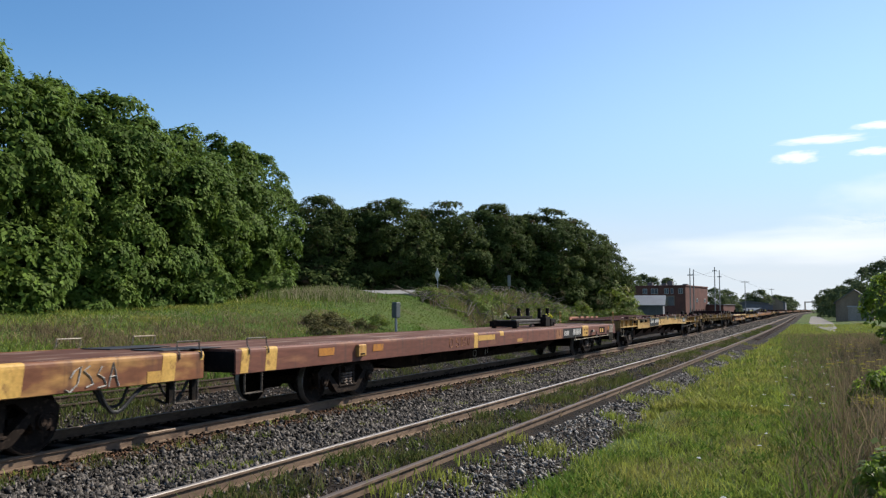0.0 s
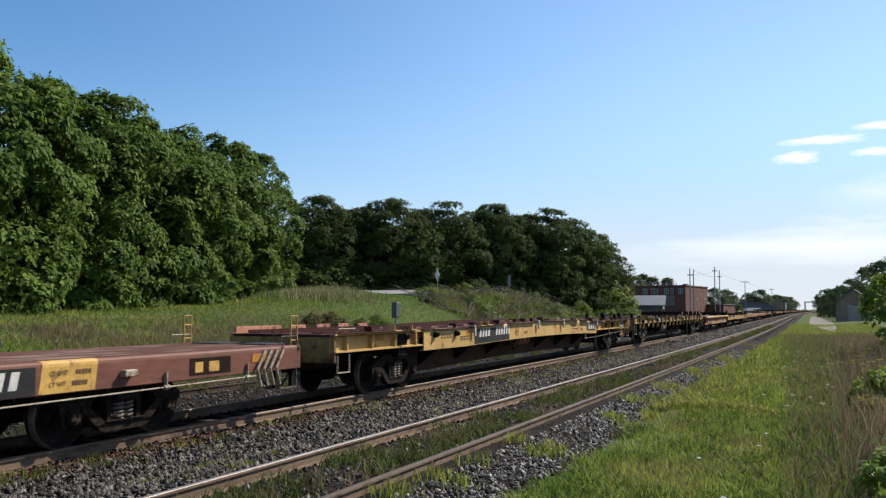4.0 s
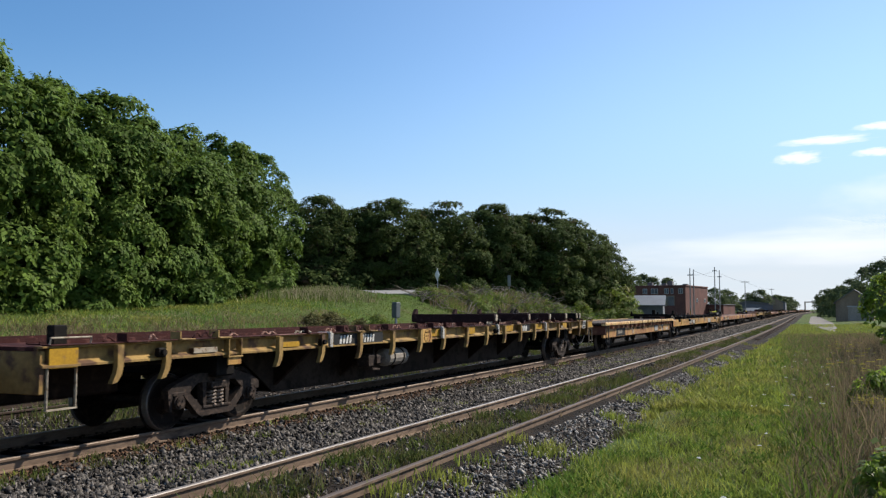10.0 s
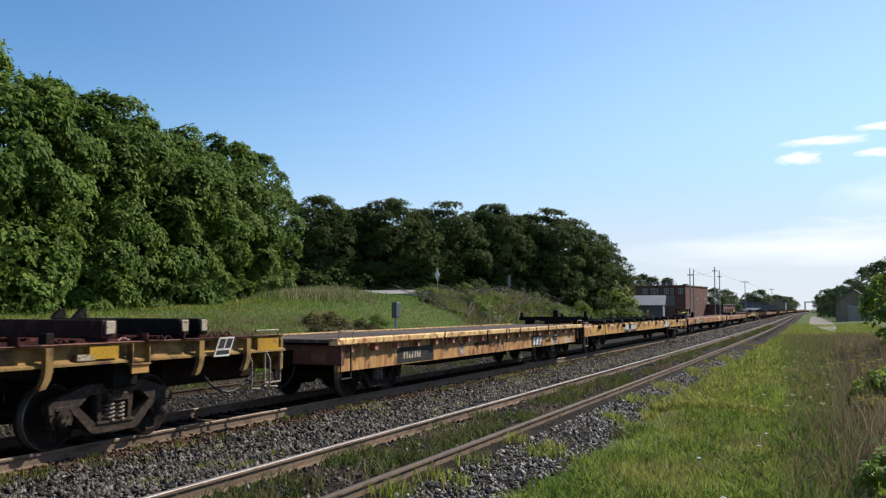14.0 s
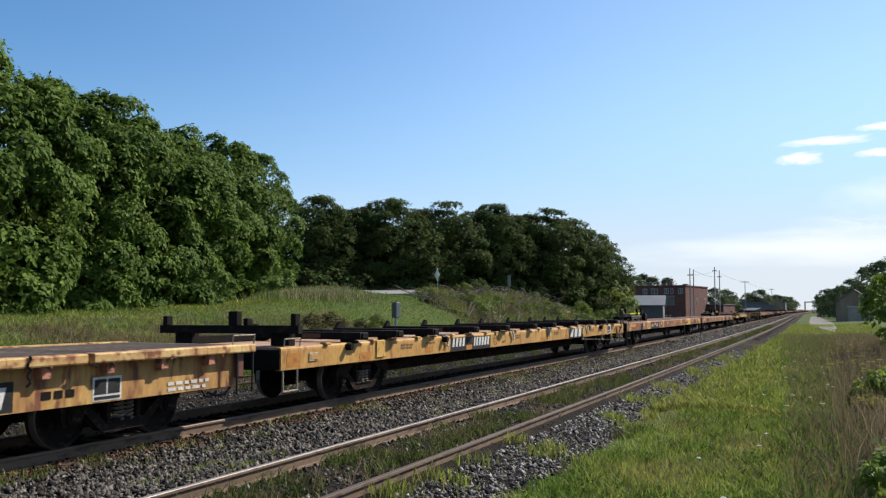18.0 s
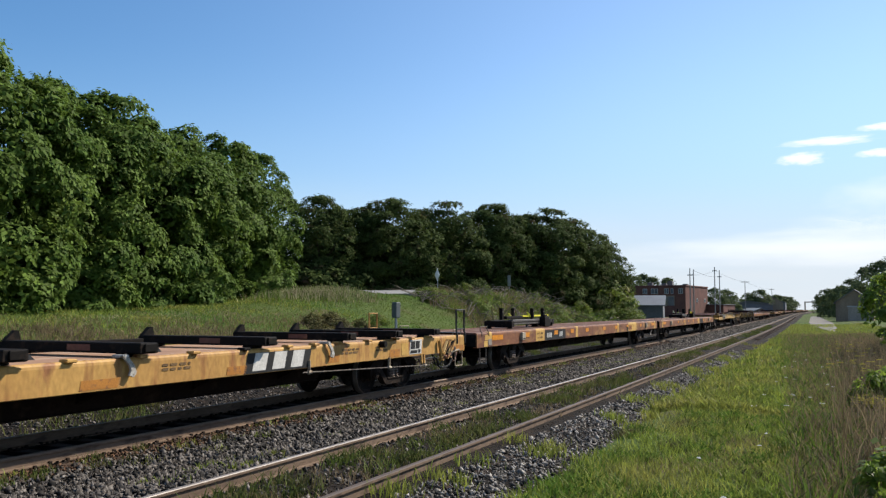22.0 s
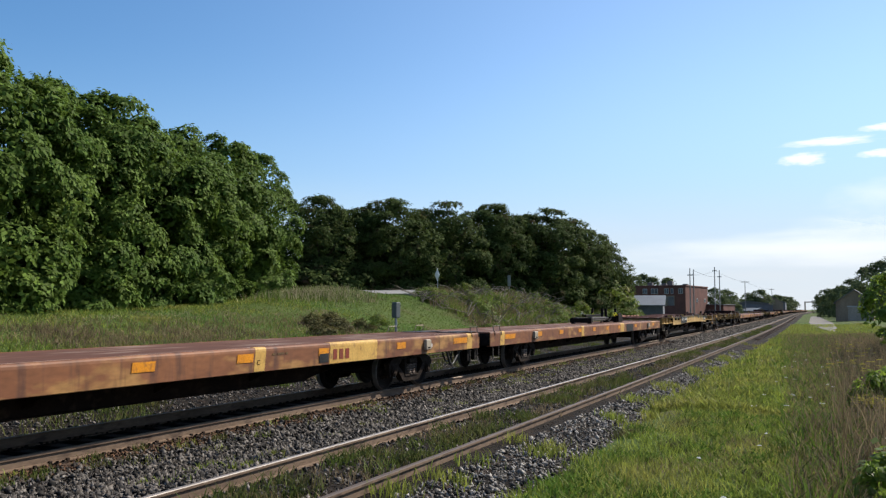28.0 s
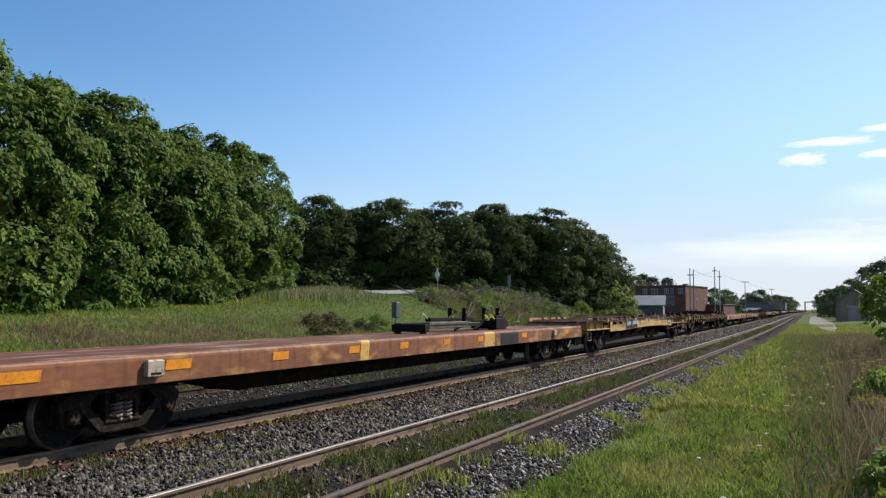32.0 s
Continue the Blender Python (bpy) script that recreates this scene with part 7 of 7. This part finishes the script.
for x, y, tr, w, d, ev, rg, wall, roof, label in ((-27.0, 300.0, 10, 16, 22, 3.6, 4.4, WALL_BLUE, ROOF_DARK, "long low blue-grey warehouse"), (-29.0, 355.0, 3, 13, 40, 4.4, 5.4, WALL_BLUE, ROOF_DARK, "long low warehouse with a dark roof"), (-27.0, 420.0, 8, 12, 14, 5.2, 8.8, WALL_GREY, ROOF_DARK, "grey house with a steep dark roof"), (-30.0, 500.0, 2, 14, 60, 6.0, 7.6, WALL_BLUE, ROOF_DARK, "long dark warehouse beside the line"), (-22.5, 285.0, 40, 5, 7, 1.8, 2.6, WALL_GREY, ROOF_GREY, "small shed with a pale roof")):
    gable_house("house", label, x, y, tr, w, d, ev, rg, wall, roof, -0.4)


# the far end of the line: trees, a pale house and a footbridge
rng = random.Random(33)
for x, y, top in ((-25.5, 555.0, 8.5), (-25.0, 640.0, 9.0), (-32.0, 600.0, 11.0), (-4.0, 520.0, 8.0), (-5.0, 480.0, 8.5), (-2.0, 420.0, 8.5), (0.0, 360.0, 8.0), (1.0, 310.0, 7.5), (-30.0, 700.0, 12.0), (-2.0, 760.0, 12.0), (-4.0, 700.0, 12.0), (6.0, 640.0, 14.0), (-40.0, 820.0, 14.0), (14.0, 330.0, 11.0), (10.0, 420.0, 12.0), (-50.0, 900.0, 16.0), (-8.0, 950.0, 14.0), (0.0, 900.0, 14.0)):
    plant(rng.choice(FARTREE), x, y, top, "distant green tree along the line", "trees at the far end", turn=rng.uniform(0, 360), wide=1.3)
gable_house("house", "pale pink house at the far end of the line", -6.5, 700.0, 4, 7, 10, 6.0, 8.5, WALL_PALE, ROOF_DARK, -0.4)
bridge = thing("footbridge", "distant grey footbridge over the line", "footbridge", at=pose(-13.0, 800.0, -0.4))
g = Geo()
g.slab(-9.0, 8.5, -1.2, 1.2, 8.2, 9.1, 0.1)
part("deck", g, WALL_GREY, bridge)
for x in (-8.4, 2.4, 7.9):
    g = Geo()
    g.slab(x - 0.5, x + 0.5, -1.0, 1.0, 0.0, 8.2, 0.1)
    part("pier", g, WALL_GREY, bridge)


def utility_pole(x, y, top, arms, label):
    t = thing("utility_pole", label, "utility pole", "poles by the line", at=pose(x, y, -0.4))
    g = Geo()
    g.cyl((0, 0, -0.3), (0, 0, top), 0.15, 10, 0.09)
    part("pole", g, TIMBER, t)
    for z, w in arms:
        g = Geo()
        g.beam((-w, 0.1, top - z), (w, 0.1, top - z), 0.1, 0.12)
        a = part("cross_arm", g, TIMBER, t)
        for sx in (-0.9, -0.4, 0.4, 0.9):
            i = Geo()
            i.cyl((w * sx, 0.1, top - z + 0.06), (w * sx, 0.1, top - z + 0.24), 0.05, 7)
            part("insulator", i, WALL_PALE, a)


utility_pole(-27.3, 185.5, 11.0, ((1.5, 0.55),), "tall weathered timber utility pole")
utility_pole(-27.0, 188.5, 10.9, (), "tall weathered timber utility pole")
utility_pole(-24.4, 203.3, 12.0, ((0.9, 0.5),), "tall weathered timber utility pole")
utility_pole(-24.0, 209.0, 11.5, ((1.6, 0.45),), "tall weathered timber utility pole")
utility_pole(-23.2, 264.4, 10.7, ((0.4, 1.15),), "timber utility pole with a short cross arm")
utility_pole(-24.0, 400.0, 11.5, ((0.5, 1.0),), "timber utility pole with a short cross arm")

for (xa, ya, za), (xb, yb, zb) in (((-27.3, 185.5, 9.3), (-24.4, 203.3, 10.8)), ((-27.0, 188.5, 10.3), (-24.0, 209.0, 9.6)), ((-24.4, 203.3, 10.9), (-23.2, 264.4, 10.0)), ((-23.2, 264.4, 10.0), (-24.0, 400.0, 10.7))):
    g = Geo()
    g.tube([(xa + (xb - xa) * k / 8, ya + (yb - ya) * k / 8, za + (zb - za) * k / 8 - 0.5 * math.sin(math.pi * k / 8)) for k in range(9)], 0.022, 5)
    solo("overhead_wire", g, RUBBER, "thin dark overhead wire between two poles", "wire", "wires by the line")

sign = thing("road_sign", "white diamond road sign on a thin post", "road sign", at=pose(-32.1, 68.9, ground_z(-32.1, 68.9), rz=-20))
g = Geo()
g.cyl((0, 0, -0.3), (0, 0, 2.0), 0.035, 8)
part("post", g, SIGN_GREY, sign)
g = Geo()
v = [(0, -0.05, 1.25), (0.30, -0.05, 1.86), (0, -0.05, 2.46), (-0.30, -0.05, 1.86)]
g.add(v + [(a, b + 0.012, c) for a, b, c in v], [(0, 1, 2, 3), (7, 6, 5, 4), (0, 4, 5, 1), (1, 5, 6, 2), (2, 6, 7, 3), (3, 7, 4, 0)])
part("panel", g, SIGN_WHITE, sign)
sign = thing("road_sign", "grey metal back of a narrow road sign", "road sign", at=pose(-29.7, 81.0, ground_z(-29.7, 81.0), rz=-20))
g = Geo()
g.cyl((0, 0, -0.3), (0, 0, 2.3), 0.035, 8)
part("post", g, SIGN_GREY, sign)
g = Geo()
g.slab(-0.2, 0.2, -0.06, -0.045, 1.35, 2.45, 0.004)
part("panel", g, SIGN_GREY, sign)

cab = thing("relay_cabinet", "grey-green lineside cabinet on a short post", "cabinet", at=pose(-19.6, 37.2, ground_z(-19.6, 37.2), rz=-15))
z = 2.3 - ground_z(-19.6, 37.2)
g = Geo()
g.cyl((0, 0, -0.2), (0, 0, z - 0.84), 0.06, 8)
part("post", g, SIGN_GREY, cab)
g = Geo()
g.slab(-0.16, 0.16, -0.14, 0.14, z - 0.86, z - 0.08, 0.03)
part("case", g, BOX_GREEN, cab)
g = Geo()
g.slab(-0.13, 0.13, -0.162, -0.141, z - 0.82, z - 0.12, 0.01)
part("door", g, BOX_GREEN, cab)

# crossing road on the bank, and the gravel drive to the hut
road = Geo()
pts = [(-60.0, 60.0), (-50.0, 61.2), (-42.0, 62.3), (-36.0, 63.4), (-30.6, 64.6)]
v, f = [], []
for i, (x, y) in enumerate(pts):
    a, b = pts[max(i - 1, 0)], pts[min(i + 1, len(pts) - 1)]
    d = Vector((b[0] - a[0], b[1] - a[1], 0)).normalized()
    for s in (-2.3, 2.3):
        z = bank_height(y) + 0.30 + 0.085 * s
        v += [(x - d.y * s, y + d.x * s, z), (x - d.y * s, y + d.x * s, z - 0.8)]
for i in range(len(pts) - 1):
    k = 4 * i
    f += [(k, k + 2, k + 6, k + 4), (k, k + 4, k + 5, k + 1), (k + 2, k + 3, k + 7, k + 6)]
road.add(v, f)
solo("road", road, ASPHALT, "pale worn road over the bank", "road", kind="structure")
drive = Geo()
v, f = [], []
for i in range(15):
    y = 90 + i * 14
    c = float(np.interp(y, (90, 140, 240, 300), (-0.1, -1.6, -4.0, -5.2)))
    w = float(np.interp(y, (90, 100, 140, 240, 300), (0.25, 0.9, 1.7, 1.2, 0.8)))
    for k in (-1, 1):
        v.append((c + k * w, y, ground_z(c, y) + 0.09))
for i in range(14):
    f.append((2 * i, 2 * i + 1, 2 * i + 3, 2 * i + 2))
drive.add(v, f)
solo("gravel_drive", drive, GRAVEL, "pale gravel drive leading to a hut", "road", kind="structure")

# shrubs and flowering weeds
rng = random.Random(21)
spots = [(rng.uniform(-30.5, -21.0), rng.uniform(60.0, 88.0), rng.uniform(0.45, 1.25)) for _ in range(46)]
spots += [(-25.5, 92.0, 1.6), (-24.5, 100.0, 1.6), (-23.5, 108.0, 2.0), (-27.7, 112.0, 4.9), (-26.9, 117.0, 3.6), (-25.4, 110.0, 2.2), (-25.0, 45.0, 0.8), (-21.5, 52.0, 0.7), (-22.3, 57.0, 0.9)]
for x, y, h in spots:
    plant(rng.choice(SHRUB), x, y, h, "bright green leafy shrub on the bank", "shrubs on the bank", "shrub", "shrub", rng.uniform(0, 360), rng.uniform(1.0, 1.5))
WITHERED = [tree_kind(110 + k, 0.8, 0.55, 20, 14, 0.1, DRY_LEAF, 0.0, 0.3, 4) for k in range(2)]
for k in range(26):
    y = rng.uniform(16.0, 56.0)
    plant(rng.choice(WITHERED), -18.6 - rng.uniform(0, 3.2), y, rng.uniform(0.3, 0.65), "low withered brown shrub at the foot of the bank", "withered shrubs", "shrub", "shrub", rng.uniform(0, 360), rng.uniform(0.9, 1.6))
for k in range(16):
    plant(rng.choice(WITHERED), rng.gauss(-25.6, 0.9), rng.gauss(41.0, 1.6), rng.uniform(0.4, 0.8), "low withered brown shrub on the bank", "withered shrubs", "shrub", "shrub", rng.uniform(0, 360), rng.uniform(1.0, 1.5))
ROADSIDE = tree_kind(101, 3.6, 1.35, 40, 18, 0.2, LEAF_BRIGHT, 0.25, 0.28, 5)
THICKET = tree_kind(102, 0.9, 0.6, 22, 12, 0.12, LEAF_BRIGHT, 0.0, 0.3, 5)
SAPLING = tree_kind(103, 0.62, 0.36, 14, 7, 0.12, LEAF_BRIGHT, 0.0, 0.34, 5)
for kind, x, y, h, wide in ((ROADSIDE, 2.75, 40.0, 4.0, 1.0), (ROADSIDE, 4.2, 46.0, 4.0, 1.0), (THICKET, 0.74, 20.0, 0.85, 0.8), (THICKET, 1.15, 20.4, 0.95, 1.0), (THICKET, 1.95, 24.0, 1.2, 1.0), (SAPLING, 0.5, 10.4, 0.56, 1.0), (SAPLING, 0.74, 10.9, 0.66, 1.2)):
    plant(kind, x, y, h, "bright green leafy bush among dry weeds", "bushes by the meadow", "bush", "bush", rng.uniform(0, 360), wide)


def flowers(name, n, u0, u1, y0, y1, h0, h1, size, material, label, seed):
    r = np.random.default_rng(seed)
    g = Geo()
    for _ in range(n):
        x, y = r.uniform(u0, u1), r.uniform(y0, y1)
        z = any_z(x, y) + r.uniform(h0, h1)
        for k in range(4):
            a, b = r.normal(0, size, 2)
            g.add([(x + a - size, y + b, z), (x + a, y + b - size, z + size * 0.4), (x + a + size, y + b, z), (x + a, y + b + size, z + size * 0.6)], [(0, 1, 2, 3)])
    tagged(new(name, g.mesh(name, material)), label, "flowers", kind="stuff")


flowers("wild_carrot_flowers", 46, -1.6, 1.2, 9.0, 40.0, 0.22, 0.5, 0.02, BLOSSOM, "small white flower heads in the meadow", 3)
flowers("goldenrod_clump", 80, 0.33, 0.95, 18.7, 19.3, 0.30, 0.48, 0.03, GOLDENROD, "clump of yellow flower heads by a bush", 6)
flowers("goldenrod_flowers", 50, -0.2, 1.3, 26.0, 44.0, 0.4, 0.7, 0.04, GOLDENROD, "yellow flower heads among dry weeds", 4)

# brushwood heap on the bank
brush = thing("brush_heap", "tangled heap of dead grey branches on the bank", "brushwood")
r2 = random.Random(5)
for k in range(240):
    g = Geo()
    x, y = r2.uniform(-30.0, -21), r2.uniform(57, 88)
    z = ground_z(x, y)
    a, l = r2.uniform(0, 6.283), r2.uniform(1.0, 2.8)
    p = Vector((x, y, z + r2.uniform(0.05, 0.55)))
    m = p + Vector((math.cos(a) * l * 0.5, math.sin(a) * l * 0.5, r2.uniform(0.3, 0.9)))
    q = m + Vector((math.cos(a + 0.4) * l * 0.5, math.sin(a + 0.4) * l * 0.5, r2.uniform(-0.3, 0.5)))
    g.cyl(p, m, 0.035, 5, 0.025)
    g.cyl(m, q, 0.025, 5, 0.01)
    part("branch", g, BRUSH, brush)


# ---------------------------------------------------------------- clouds, far behind everything
def cloud_material(name, cover, inner=0.75):
    m = bpy.data.materials.new(name)
    m.use_nodes = True
    n, l = m.node_tree.nodes, m.node_tree.links
    n.remove(n["Principled BSDF"])
    tc = n.new("ShaderNodeTexCoord")
    sep = n.new("ShaderNodeSeparateXYZ")
    l.new(tc.outputs["Object"], sep.inputs[0])
    ns = n.new("ShaderNodeTexNoise")
    ns.inputs["Scale"].default_value, ns.inputs["Detail"].default_value = 2.2, 5
    l.new(tc.outputs["Object"], ns.inputs["Vector"])
    ln = n.new("ShaderNodeVectorMath")
    ln.operation = "LENGTH"
    l.new(tc.outputs["Object"], ln.inputs[0])
    ad = n.new("ShaderNodeMath")
    ad.operation = "ADD"
    l.new(ln.outputs["Value"], ad.inputs[0])
    l.new(ns.outputs["Fac"], ad.inputs[1])
    mr = n.new("ShaderNodeMapRange")
    for key, val in (("From Min", inner), ("From Max", 1.42), ("To Min", cover), ("To Max", 0.0)):
        mr.inputs[key].default_value = val
    mr.interpolation_type = "SMOOTHSTEP"
    l.new(ad.outputs[0], mr.inputs["Value"])
    em, tr, mx = n.new("ShaderNodeEmission"), n.new("ShaderNodeBsdfTransparent"), n.new("ShaderNodeMixShader")
    em.inputs["Color"].default_value, em.inputs["Strength"].default_value = (0.96, 0.975, 1.0, 1), 0.76
    l.new(mr.outputs[0], mx.inputs[0])
    l.new(tr.outputs[0], mx.inputs[1])
    l.new(em.outputs[0], mx.inputs[2])
    l.new(mx.outputs[0], n["Material Output"].inputs[0])
    return m


CLOUD, HAZE_CLOUD, FAINT_CLOUD = cloud_material("thin bright cloud", 0.85), cloud_material("soft hazy cloud", 0.6, 0.5), cloud_material("faint cloud veil", 0.36, 0.5)
CLOUDS = []
for px, pz, wide, high, look_of in ((14.0, 3.0, 165, 19, CLOUD), (-62, -45, 88, 27, CLOUD), (150, -42, 84, 18, CLOUD), (165, 34, 95, 17, CLOUD), (200, -168, 260, 84, FAINT_CLOUD), (330, -262, 560, 92, HAZE_CLOUD), (-20, -318, 760, 82, HAZE_CLOUD)):
    g = Geo()
    n = 28
    g.add([(0, 0, 0)] + [(math.cos(6.2832 * k / n), 0, math.sin(6.2832 * k / n)) for k in range(n)], [(0, 1 + k, 1 + (k + 1) % n) for k in range(n)])
    c = solo("cloud", g, look_of, "thin bright white cloud streak in a blue sky" if look_of is CLOUD else "soft pale cloud bank low over the horizon", "cloud", "cloud streaks", "structure")
    c.scale = (wide, 1, high)
    CLOUDS.append((c, px, pz))


# ---------------------------------------------------------------- what moves
def travelled(t):
    """Metres that the slowing train has moved towards the camera after t seconds."""
    return 6.5499 * t - 0.04932 * t * t + 0.0002228 * t ** 3 + 0.0118 * max(t - 23.0, 0.0) ** 2


def on_line(s):
    """Pose on the main track for a car whose middle is at s."""
    return pose(MAIN + bend(s), s, 0.0, rz=math.degrees(math.atan(-bend_slope(s))))


def motions():
    for ob, centre in FLEET + LOADS:
        walk(ob, [(0.5 * k, on_line(centre - travelled(0.5 * k))) for k in range(65)])
    for ob, centre in FAR_FLEET:
        walk(ob, [(2.0 * k, on_line(centre - travelled(2.0 * k))) for k in range(17)])
    for c, px, pz in CLOUDS:
        walk(c, [(t, pose(-24.0 + px + 0.7 * t, 2750.0, 505.0 + pz - 0.25 * t)) for t in (0.0, 16.0, 32.0)])
    for wheel, y in SPINNING:
        walk(wheel, [(0.1 * k, pose(0, y, WHEEL_R, rx=math.degrees(travelled(0.1 * k) / WHEEL_R))) for k in range(321)])


motions()
